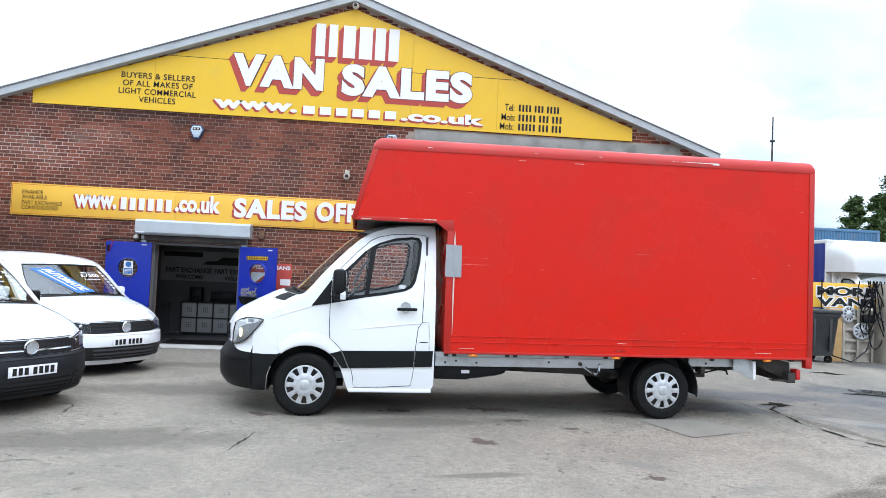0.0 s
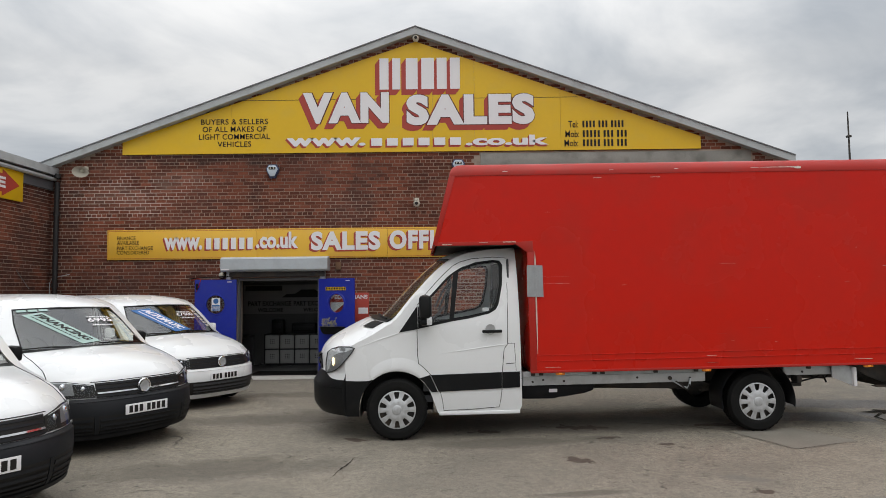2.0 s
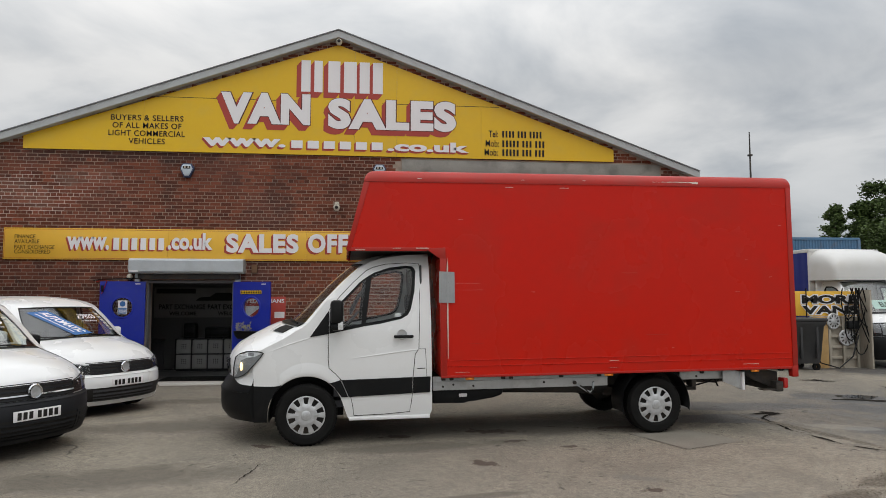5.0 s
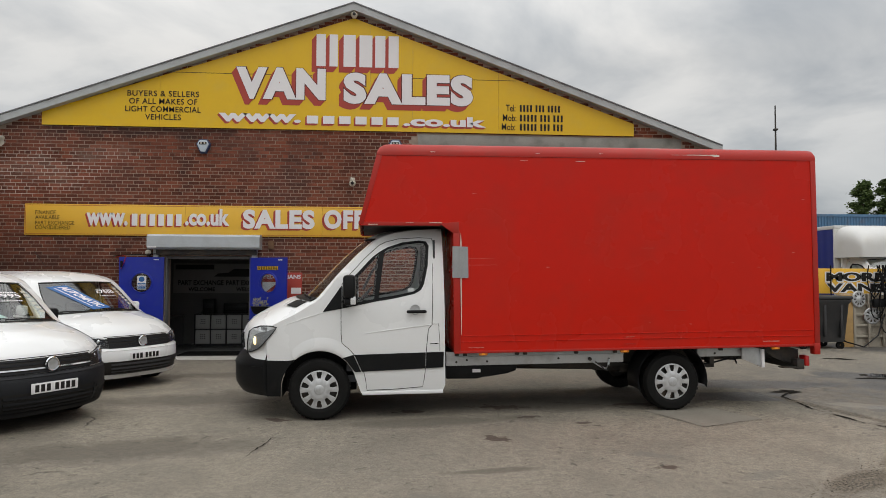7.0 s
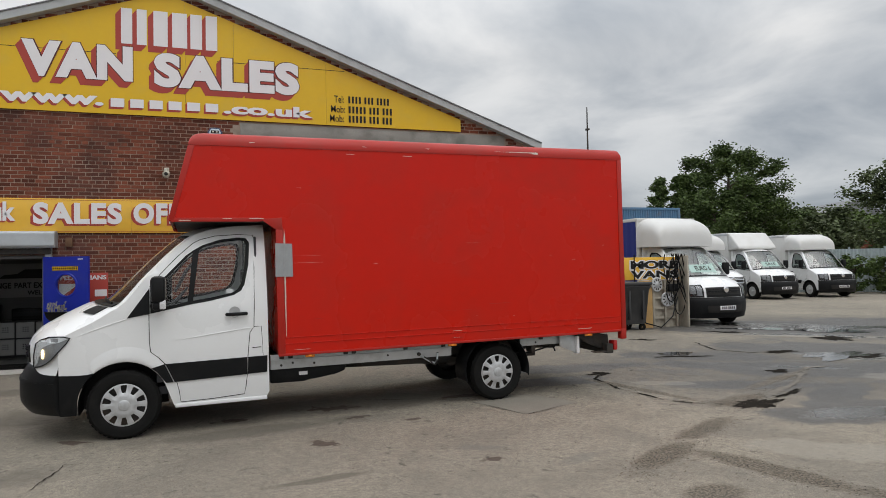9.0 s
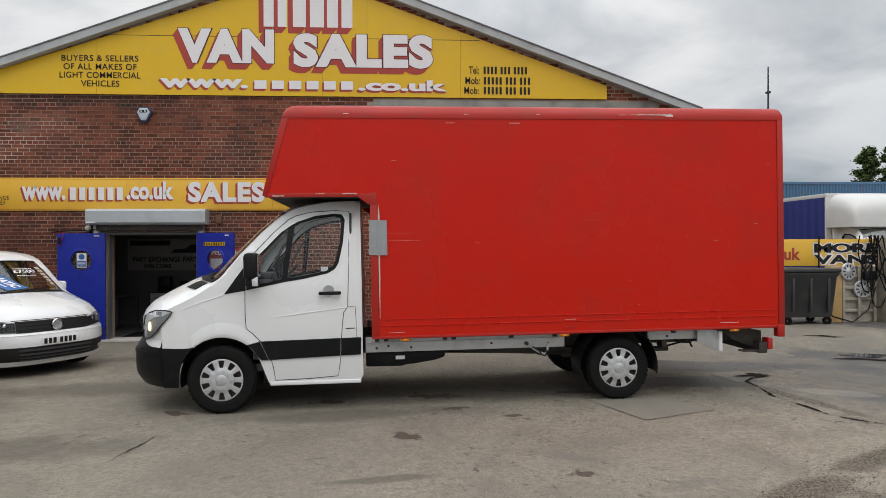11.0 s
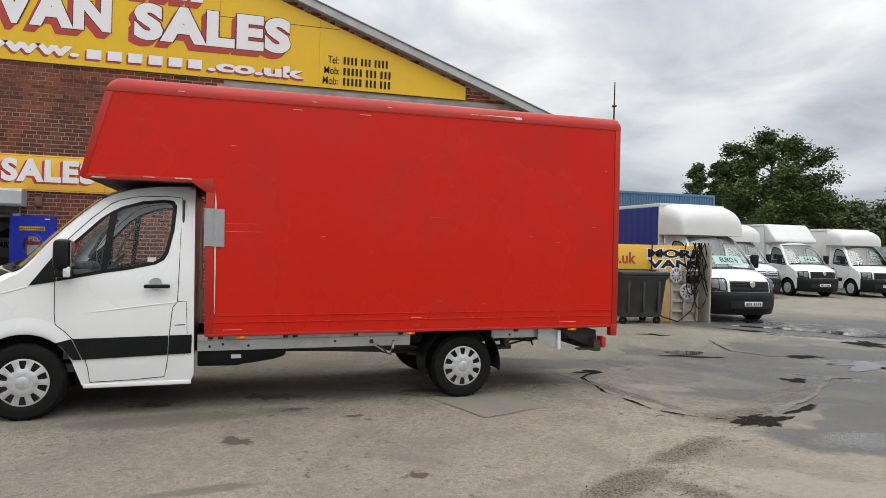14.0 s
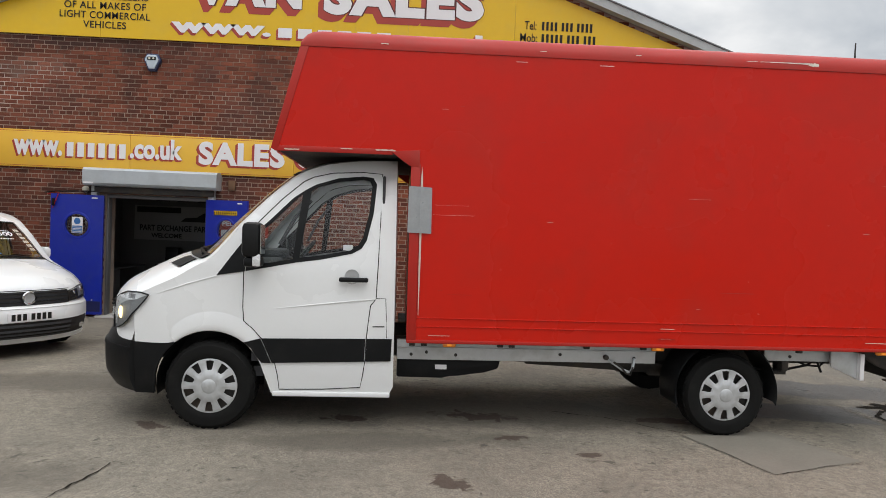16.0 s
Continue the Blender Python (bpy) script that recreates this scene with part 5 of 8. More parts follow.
office_machine(-4.35, 0.706, 0.28, 0.36, 0.25, "coffee_machine", "black coffee machine on the cube shelving unit")
office_machine(-3.85, 0.706, 0.6, 0.26, 0.3, "printer", "dark office printer on the cube shelving unit")


def desk():
    t = thing("office_desk", pose(-5.45, 14.6, -0.075), "dark office desk beside the entrance", "desk")
    part("top", boxes(((0, 0, 0.72), (0.62, 1.6, 0.75)), bev=0.004), DARK_WALL, t)
    for y in (0.02, 1.54):
        part("side_panel", boxes(((0.02, y, 0), (0.6, y + 0.04, 0.72))), DARK_WALL, t)
    part("drawer_unit", boxes(((0.06, 0.08, 0.05), (0.58, 0.5, 0.7)), bev=0.004), DARK_WALL, t)


desk()


def door_mat():
    t = thing("door_mat", pose(-3.55, 14.3, -0.075), "dark ribbed entrance mat", "mat")
    part("backing", boxes(((-0.78, -0.42, 0.0), (0.78, 0.44, 0.005))), RUBBER, t)
    for k in range(22):
        part("rib", boxes(((-0.75, -0.4 + 0.037 * k, 0.004), (0.75, -0.37 + 0.037 * k, 0.012))), RUBBER, t)


door_mat()


# ---- vehicles: x runs to the rear, y across, z up ----
class Shell:
    """A vehicle's skin: rows of (edge x, edge z, sweep, power, crown) from the bumper over the bonnet and screen to the roof; half(z) is half the width."""

    def __init__(self, rows, half):
        self.rows, self.half = rows, half

    def row(self, p):
        k = min(max(int(p), 0), len(self.rows) - 2)
        f = p - k
        r = self.rows
        a, b, c, d = r[max(k - 1, 0)], r[k], r[k + 1], r[min(k + 2, len(r) - 1)]
        out = []
        for A, B, C, D in zip(a, b, c, d):
            m0, m1 = 0.3 * (C - A), 0.3 * (D - B)
            out.append((2 * f**3 - 3 * f**2 + 1) * B + (f**3 - 2 * f**2 + f) * m0 + (-2 * f**3 + 3 * f**2) * C + (f**3 - f**2) * m1)
        return out

    def at(self, p, v, off=0.0):
        def raw(p, v):
            x, z, sweep, pw, crown = self.row(p)
            return Vector((x - sweep * (1 - min(1, abs(v)) ** pw), self.half(z) * v, z + crown * (1 - min(1, v * v))))
        q = raw(p, v)
        if off:
            e = 0.01
            n = (raw(min(p + e, len(self.rows) - 1), v) - raw(max(p - e, 0), v)).cross(raw(p, min(v + e, 1)) - raw(p, max(v - e, -1)))
            if n.length > 1e-9:
                n.normalize()
                q = q + n * off
        return q

    def patch(self, bm, p0, p1, v0, v1, np_=8, nv=16, off=0.0, skirt=0.0, shape=None):
        """A piece of the skin; shape(s, t) may bend the unit square first."""
        grid = []
        for i in range(np_ + 1):
            row = []
            for j in range(nv + 1):
                s_, t_ = i / np_, j / nv
                if shape:
                    s_, t_ = shape(s_, t_)
                row.append(bm.verts.new(self.at(p0 + (p1 - p0) * s_, v0 + (v1 - v0) * t_, off)))
            grid.append(row)
        faces = [bm.faces.new((grid[i][j], grid[i][j + 1], grid[i + 1][j + 1], grid[i + 1][j])) for i in range(np_) for j in range(nv)]
        if skirt:
            loop = grid[0] + [r[-1] for r in grid[1:]] + grid[-1][-2::-1] + [r[0] for r in grid[-2:0:-1]]
            inner = []
            c = sum((v.co for v in loop), Vector()) / len(loop)
            for v in loop:
                w = Vector((v.co.x + skirt, v.co.y * (1 - skirt / 2), v.co.z - skirt * 0.3))
                inner.append(bm.verts.new(w))
            for k in range(len(loop)):
                q = (loop[k], loop[(k + 1) % len(loop)], inner[(k + 1) % len(loop)], inner[k])
                if len(set(q)) == 4:
                    bm.faces.new(q)
        return bm

    def edge(self, ps):
        return [(lambda q: (q.x, q.z))(self.at(p, 1.0)) for p in ps]

    def side(self, outline, holes, sgn, off=0.0, step=0.12):
        xs, zs = [p[0] for p in outline], [p[1] for p in outline]
        bm = filled(outline, holes, frange(min(xs) + step, max(xs), step * 2), frange(min(zs) + step, max(zs), step))
        for v in bm.verts:
            v.co.y = sgn * (self.half(v.co.z) + off)
        return bm


def merge(bm, other):
    me = bpy.data.meshes.new("tmp")
    other.to_mesh(me)
    other.free()
    bm.from_mesh(me)
    bpy.data.meshes.remove(me)
    return bm


def halves(*pts):
    zs, ws = zip(*pts)
    return lambda z: float(np.interp(z, zs, ws))


def wheel(parent, x, y, side, r=0.355, width=0.22, cap=True, rim_r=0.215, spokes=10, drop=0.0):
    """A wheel with tyre and trim; side -1 faces -y."""
    t = new("wheel")
    t.parent = parent
    t.location = (x, y, r - drop)
    w = width
    prof = [(rim_r, -0.0), (rim_r + 0.015, -0.012), (rim_r + 0.05, -0.018), (r - 0.03, -0.012), (r - 0.008, 0.012), (r, 0.035), (r, w - 0.035), (r - 0.008, w - 0.012), (r - 0.05, w), (rim_r, w - 0.01)]
    bm = lathe(bmesh.new(), [(a, h * -side if side < 0 else -h) for a, h in prof], (0, 0, 0), 40)
    part("tyre", bm, RUBBER, t)
    bm = bmesh.new()
    for k in range(44):
        a = 2 * math.pi * k / 44
        for row in range(4):
            h = 0.03 + (w - 0.08) * row / 3 + (0.01 if k % 2 else 0)
            c = Matrix.Rotation(-a, 4, "Y") @ Matrix.Translation((r - 0.002, (h if side < 0 else -h), 0))
            b2 = bmesh.new()
            box(b2, (-0.004, -0.014, -0.017), (0.006, 0.014, 0.017))
            bmesh.ops.transform(b2, matrix=c, verts=b2.verts[:])
            merge(bm, b2)
    part("tread", bm, RUBBER, t, smooth=0)
    s = 1 if side < 0 else -1
    part("rim_back", lathe(bmesh.new(), [(0.0, 0.05 * s), (rim_r - 0.005, 0.04 * s), (rim_r + 0.006, 0.0), (rim_r + 0.006, 0.03 * s)], (0, 0, 0), 32), STEEL_DARK, t)
    if cap:
        bm = bmesh.new()
        seg = spokes * 8
        prof = ((0.05, -0.030), (0.085, -0.031), (0.116, -0.030), (0.130, -0.022), (0.160, -0.018), (rim_r - 0.03, -0.014), (rim_r - 0.012, -0.012), (rim_r + 0.001, -0.008), (rim_r + 0.004, 0.004))
        grid = []
        for i, (rr, h) in enumerate(prof):
            ring = []
            for k in range(seg):
                u = (k % 8) / 4 - 1
                bow = 0.005 * (1 - u * u) if 2 <= i <= 5 else 0
                a_ = 2 * math.pi * (k + (0.45 if 2 <= i <= 3 and k % 8 == 2 else -0.45 if 2 <= i <= 3 and k % 8 == 6 else 0)) / seg
                ring.append(bm.verts.new((rr * math.cos(a_), (h + bow) * s, rr * math.sin(a_))))
            grid.append(ring)
        for i in range(len(prof) - 1):
            for k in range(seg):
                if 3 <= i <= 5 and 2 <= k % 8 <= 5:
                    continue
                bm.faces.new((grid[i][k], grid[i][(k + 1) % seg], grid[i + 1][(k + 1) % seg], grid[i + 1][k]))
        loose = [v for v in bm.verts if not v.link_faces]
        bmesh.ops.delete(bm, geom=loose, context="VERTS")
        thicken(bm, (0, 0.012 * s, 0))
        part("hubcap", bm, SILVER, t)
        part("hub_centre", lathe(bmesh.new(), [(0.0, -0.04 * s), (0.045, -0.039 * s), (0.058, -0.032 * s), (0.062, -0.02 * s)], (0, 0, 0), 28), SILVER, t)
    else:
        part("hubcap", lathe(bmesh.new(), [(0.0, -0.03 * s), (0.06, -0.028 * s), (0.075, -0.01 * s), (0.15, -0.004 * s), (rim_r - 0.01, -0.01 * s), (rim_r + 0.004, 0)], (0, 0, 0), 28), SILVER, t)
    return t


def seat(parent, x, y, z):
    t = new("seat")
    t.parent = parent
    t.location = (x, y, z)
    part("cushion", boxes(((-0.28, -0.24, 0.0), (0.25, 0.24, 0.16)), bev=0.05), SEAT, t)
    bm = boxes(((0.12, -0.23, 0.1), (0.26, 0.23, 0.68)), bev=0.05)
    bmesh.ops.rotate(bm, verts=bm.verts[:], cent=(0.2, 0, 0.1), matrix=Matrix.Rotation(radians(12), 3, "Y"))
    part("backrest", bm, SEAT, t)
    bm = boxes(((0.28, -0.13, 0.72), (0.38, 0.13, 0.94)), bev=0.035)
    part("headrest", bm, SEAT, t)


def steering_wheel(parent, x, y, z, tilt=-50):
    bm = bmesh.new()
    ring = [(0.19 * math.cos(a), 0.19 * math.sin(a), 0) for a in (2 * math.pi * k / 24 for k in range(25))]
    tube(bm, ring, 0.014, 8, False)
    for a in (0.3, 2.84, 4.71):
        tube(bm, [(0, 0, 0.02), (0.19 * math.cos(a), 0.19 * math.sin(a), 0)], 0.014, 6)
    lathe(bm, [(0.0, 0.03), (0.06, 0.02), (0.07, -0.02)], (0, 0, 0), 16, "z")
    bmesh.ops.rotate(bm, verts=bm.verts[:], cent=(0, 0, 0), matrix=Matrix.Rotation(radians(tilt), 3, "Y"))
    bmesh.ops.translate(bm, verts=bm.verts[:], vec=(x, y, z))
    part("steering_wheel", bm, INTERIOR, parent)


def seam(parent, shell, pts, sgn, r=0.005, name="panel_gap"):
    part(name, tube(bmesh.new(), [(x, sgn * (shell.half(z) + 0.0005), z) for x, z in pts], r, 6), SIGN_BLACK, parent)


def ring_patch(shell, outer, inner_list, sgn, off):
    return thicken(shell.side(outer, inner_list, sgn, off), (0, -sgn * 0.02, 0))


def number_plate(parent, x, z, y=0.0, yellow=False, lean=0.0):
    """A plate on the front, facing -x, with plain bars in place of its characters."""
    pl = part("number_plate", boxes(((x - 0.008, y - 0.26, z - 0.055), (x, y + 0.26, z + 0.055)), bev=0.003), SIGN_WHITE, parent, "white number plate with plain dark bars")
    for k in range(7):
        a = y - 0.225 + 0.062 * k + (0.03 if k > 3 else 0)
        part("character_bar", boxes(((x - 0.0105, a, z - 0.038), (x - 0.0075, a + 0.042, z + 0.038))), SIGN_BLACK, pl)
    return pl


# ---- the red box lorry ----
def red_lorry():
    m = pose(-0.556, 8.228, 0.002, 0, -0.6, 2.19)
    t = thing("box_lorry", m, "white-cabbed box lorry with a scuffed red over-cab body", "lorry")
    half = halves((0.25, 0.95), (0.5, 0.985), (0.9, 1.0), (1.35, 0.99), (1.7, 0.945), (2.05, 0.86), (2.2, 0.79), (2.3, 0.72))
    rows = [(-.62, .295, .41, 3, 0), (-.655, .40, .45, 3, 0), (-.66, .62, .45, 3, 0), (-.64, .72, .43, 3, 0), (-.62, .80, .40, 3, 0), (-.625, .95, .40, 3, 0.0), (-.622, 1.04, .40, 3, -.05), (-.585, 1.10, .40, 3, -.02),
            (-.49, 1.15, .41, 3, .03), (-.31, 1.235, .40, 3, .055), (-.13, 1.345, .32, 3, .07), (0.0, 1.43, .26, 2.5, .02), (.2, 1.675, .22, 2.5, .01), (.43, 1.915, .2, 2.5, .01), (.62, 2.085, .17, 2.5, .02),
            (.73, 2.155, .14, 2.5, .04), (.90, 2.21, .08, 2.5, .06), (1.15, 2.248, .03, 2, .06), (1.49, 2.262, 0, 2, .06)]
    sh = Shell(rows, half)
    LAST = len(rows) - 1
    # cab skin: bonnet, roof and both flanks with window openings
    arch = arc(-0.02, 0.36, 0.445, 24, 127, 18)
    dlo = [(.25, 1.30), (.25, 1.555), (.42, 1.71), (.62, 1.915), (.72, 1.985), (.80, 2.03), (.99, 2.092), (1.20, 2.115), (1.285, 2.105), (1.32, 2.05), (1.30, 1.80), (1.25, 1.58), (1.21, 1.51), (1.13, 1.465), (.87, 1.41), (.66, 1.38), (.46, 1.34)]
    top = sh.edge([5 + 0.5 * k for k in range(2 * (LAST - 5) + 1)])
    flank = [(-.62, .80)] + top + [(1.50, 1.4), (1.505, .36), (1.48, .31), (.475, .295)] + arch + [(-.40, .69), (-.62, .69)]
    bm = bmesh.new()
    for sgn in (-1, 1):
        merge(bm, sh.side(flank, [dlo], sgn))
    sh.patch(bm, 2.7, 10.9, -1, 1, 33, 24)
    sh.patch(bm, 14.6, LAST, -1, 1, 14, 24)
    for v0, v1 in ((-1, -0.93), (0.93, 1)):
        sh.patch(bm, 10.9, 14.6, v0, v1, 16, 2)
    bmesh.ops.remove_doubles(bm, verts=bm.verts[:], dist=0.004)
    cab = part("cab", bm, WHITE, t, "white painted steel cab", smooth=38)
    bm = bmesh.new()
    levels = (.36, .9, 1.35, 1.7, 1.95, 2.1, 2.2, 2.25)
    back = [[bm.verts.new((x, sg * (half(z) - 0.012), z)) for sg, z in [(-1, z) for z in levels] + [(1, z) for z in levels[::-1]]] for x in (1.40, 1.49)]
    bm.faces.new(back[0]), bm.faces.new(back[1])
    for k in range(16):
        bm.faces.new((back[0][k], back[0][(k + 1) % 16], back[1][(k + 1) % 16], back[1][k]))
    part("cab_back", bm, WHITE, t)
    part("windscreen", sh.patch(bmesh.new(), 10.92, 14.55, -0.925, 0.925, 14, 18, -0.004), GLASS_DARK, t).visible_shadow = False
    part("screen_surround", merge(sh.patch(bmesh.new(), 10.55, 10.95, -0.94, 0.94, 3, 18, 0.004), sh.patch(bmesh.new(), 14.4, 14.65, -0.93, 0.93, 3, 18, 0.002)), BLACK_PLASTIC, t)
    for sgn in (-1, 1):
        q1 = [(.30, 1.355), (.31, 1.575), (.45, 1.70), (.66, 1.92), (.695, 1.945), (.635, 1.41), (.46, 1.375)]
        q2 = [(.69, 1.42), (.765, 1.975), (.82, 2.01), (1.0, 2.062), (1.2, 2.085), (1.258, 2.075), (1.28, 2.03), (1.262, 1.80), (1.215, 1.60), (1.175, 1.53), (1.11, 1.49), (.87, 1.445)]
        part("window_frame", ring_patch(sh, dlo, [q1, q2], sgn, 0.003), BLACK_PLASTIC, t)
        for q in (q1, q2):
            part("side_window", sh.side(q, [], sgn, -0.006), GLASS, t).visible_shadow = False
        part("mirror_triangle", thicken(sh.side([(.02, 1.262), (.243, 1.575), (.245, 1.298)], [], sgn, 0.008), (0, -sgn * 0.012, 0)), BLACK_PLASTIC, t)
        # flared arch lip, rub strips, sill
        lip = bmesh.new()
        ring = []
        for k in range(25):
            a = radians(36 + 93 * k / 24)
            fade = math.sin(math.pi * min(1, max(0, k / 24))) ** 0.4
            row = []
            for r_, o in ((0.445, 0.008), (0.455, 0.014), (0.50, 0.013), (0.56, 0.007), (0.605, 0.001)):
                x, z = -0.02 + (0.445 + (r_ - 0.445) * (0.35 + 0.65 * fade)) * math.cos(a), 0.36 + (0.445 + (r_ - 0.445) * (0.35 + 0.65 * fade)) * math.sin(a)
                row.append(lip.verts.new((x, sgn * (half(z) + o), z)))
            row.insert(0, lip.verts.new((row[0].co.x, sgn * (half(0.8) - 0.06), row[0].co.z)))
            ring.append(row)
        for a, b in zip(ring, ring[1:]):
            for k in range(5):
                lip.faces.new((a[k], a[k + 1], b[k + 1], b[k]))
        part("arch_lip", lip, WHITE, t, smooth=60)
        liner = bmesh.new()
        ls = arc(-0.02, 0.36, 0.44, -12, 192, 20)
        for (xa, za), (xb, zb) in zip(ls, ls[1:]):
            liner.faces.new([liner.verts.new(p) for p in ((xa, sgn * 0.95, za), (xb, sgn * 0.95, zb), (xb, sgn * 0.55, zb), (xa, sgn * 0.55, za))])
        liner.faces.new([liner.verts.new((x_, sgn * 0.55, z_)) for x_, z_ in ls])
        part("arch_liner", liner, BLACK_PLASTIC, t)
        part("rub_strip", thicken(sh.side([(.395, .752), (1.262, .765), (1.255, .575), (.485, .552)], [], sgn, 0.014), (0, -sgn * 0.02, 0)), BLACK_PLASTIC, t)
        part("rub_strip", thicken(sh.side([(1.274, .765), (1.485, .768), (1.48, .582), (1.267, .576)], [], sgn, 0.014), (0, -sgn * 0.02, 0)), BLACK_PLASTIC, t)
        part("arch_strip", thicken(sh.side([(.25, .718), (.385, .752), (.475, .552), (.40, .552), (.36, .60), (.31, .67)], [], sgn, 0.018), (0, -sgn * 0.03, 0)), BLACK_PLASTIC, t)
        part("sill", boxes(((.485, sgn * 0.94 - 0.03, .268), (1.48, sgn * 0.94 + 0.03, .31)), bev=0.01), WHITE, t)
        part("bumper_side", thicken(sh.side([(-.62, .285), (-.47, .28)] + arc(-0.02, 0.36, 0.446, 171, 130, 8) + [(-.40, .698), (-.50, .70), (-.62, .708)], [], sgn, 0.006), (0, -sgn * 0.03, 0)), BLACK_PLASTIC, t)
        seam(t, sh, [(.235, 1.30), (.236, 1.0), (.246, .893), (.32, .83), (.39, .756), (.44, .68), (.504, .562), (.53, .45), (.545, .326), (.9, .332), (1.225, .352), (1.245, .45), (1.263, .588), (1.27, .778), (1.285, .93), (1.298, 1.04), (1.343, 1.098), (1.352, 1.349), (1.362, 1.75), (1.363, 2.14), (1.2, 2.15), (.94, 2.135), (.78, 2.095), (.70, 2.055), (.53, 1.905), (.35, 1.715), (.245, 1.585)], sgn, 0.004)
        seam(t, sh, [(1.298, 1.04), (1.343, 1.1), (1.425, 1.102), (1.433, .95), (1.439, .775)], sgn, 0.003, "filler_flap_gap")
        part("filler_slot", thicken(sh.side([(1.32, .862), (1.42, .864), (1.42, .873), (1.32, .871)], [], sgn, 0.002), (0, -sgn * 0.004, 0)), SIGN_BLACK, t)
        # pressed swage line on the door and wing
        part("swage", tube(bmesh.new(), [(x, sgn * (half(z) + 0.001), z) for x, z in ((.5, 1.0), (.8, 1.035), (1.1, 1.07), (1.34, 1.095))], [0.002, 0.006, 0.007, 0.006], 6), WHITE, t)
        part("swage", tube(bmesh.new(), [(x, sgn * (half(z) + 0.001), z) for x, z in ((-.45, 1.1), (-.2, 1.19), (0.02, 1.255))], [0.002, 0.006, 0.005], 6), WHITE, t)
        # door handle
        h = part("door_handle", boxes(((1.03, sgn * 1.035 - 0.02, 1.235), (1.275, sgn * 1.035 + 0.02, 1.272)), bev=0.014), BLACK_PLASTIC, t)
        part("handle_cup", lathe(bmesh.new(), [(0.0, 0.0), (0.05, -0.002 * sgn), (0.062, 0.004 * sgn)], (1.135, sgn * (half(1.27) + 0.002), 1.275), 24), SILVER, t)
        # mirror
        mi = part("mirror_housing", boxes(((.265, sgn * 1.14 - 0.11, 1.42), (.415, sgn * 1.14 + 0.11, 1.70)), bev=0.045), BLACK_PLASTIC, t)
        part("mirror_base", boxes(((.28, sgn * 1.12 - 0.1, 1.345), (.41, sgn * 1.12 + 0.1, 1.425)), bev=0.025), BLACK_PLASTIC, t)
        part("indicator", boxes(((.355, sgn * 1.222 - 0.012, 1.355), (.418, sgn * 1.222 + 0.012, 1.45)), bev=0.01), LAMP_SILVER, t)
        part("mirror_arm", boxes(((.25, sgn * 1.0 - 0.06, 1.36), (.36, sgn * 1.0 + 0.06, 1.41)), bev=0.015), BLACK_PLASTIC, t)
        part("mirror_glass", boxes(((.416, sgn * 1.14 - 0.085, 1.45), (.419, sgn * 1.14 + 0.085, 1.68))), CHROME, t)
        # head lamp: dark bowl, reflector, lit bulb and clear cover following the wing
        lamp = new("headlamp")
        lamp.parent = t
        outl = [(-.877, .782), (-.87, .91), (-.845, 1.035), (-.794, 1.072), (-.696, 1.105), (-.556, 1.108), (-.495, 1.09), (-.528, 1.04), (-.575, .985), (-.623, .932), (-.675, .875), (-.734, .83), (-.80, .80)]

        def on_wing(x, z, off=0.0, sgn=sgn):
            """The wing's y at x, z: the skin's own sweep read backwards."""
            row = min(sh.rows[4:9], key=lambda r: abs(r[1] - z))
            s_ = max(0.0, min(1.0, (row[0] - x) / row[2]))
            v = (1 - s_) ** (1 / row[3])
            return (x - off * 0.7, sgn * (half(z) * v + off), z)

        lb = filled(outl, [], frange(-.88, -.5, 0.04), frange(.8, 1.1, 0.05))
        for v in lb.verts:
            v.co = on_wing(v.co.x, v.co.z, 0.012)
        part("lamp_bowl", lb, LAMP_BOWL, lamp)
        refl = filled([(-.855, 1.0), (-.835, 1.04), (-.79, 1.065), (-.70, 1.095), (-.56, 1.098), (-.51, 1.085), (-.60, 1.05), (-.70, 1.03), (-.775, .995), (-.80, .92), (-.825, .84), (-.865, .80), (-.862, .9)], [], frange(-.85, -.5, 0.05), frange(.85, 1.08, 0.05))
        for v in refl.verts:
            v.co = on_wing(v.co.x, v.co.z, 0.016)
        part("reflector", refl, LAMP_SILVER, lamp)
        c = Vector(on_wing(-.765, .93, 0.018))
        bm = bmesh.new()
        bmesh.ops.create_uvsphere(bm, u_segments=16, v_segments=10, radius=0.03, matrix=Matrix.Translation(c) @ Matrix.Diagonal((0.6, 0.5, 1.7, 1)))
        part("running_lamp", bm, LAMP_LIT, lamp)
        cov = filled(outl, [], frange(-.88, -.5, 0.04), frange(.8, 1.1, 0.05))
        for v in cov.verts:
            v.co = on_wing(v.co.x, v.co.z, 0.034)
        part("lamp_gasket", tube(bmesh.new(), [on_wing(x_, z_, 0.02) for x_, z_ in outl + outl[:1]], 0.006, 5), GREY_PLASTIC, lamp)
        part("lens_cover", cov, LAMP_GLASS, lamp).visible_shadow = False
    part("bumper", sh.patch(bmesh.new(), 0, 4, -1, 1, 12, 36, 0.006, 0.05, lambda s_, q: (s_ * (1 - 0.27 * smooth_step(0.6, 0.93, abs(2 * q - 1))), q)), BLACK_PLASTIC, t, "unpainted black plastic bumper")
    part("bumper_crease", sh.patch(bmesh.new(), 2.1, 2.35, -1, 1, 2, 28, 0.016, 0.01), BLACK_PLASTIC, t)
    part("grille", sh.patch(bmesh.new(), 4.2, 6.0, -0.55, 0.55, 8, 12, 0.012, 0.03), BLACK_PLASTIC, t)
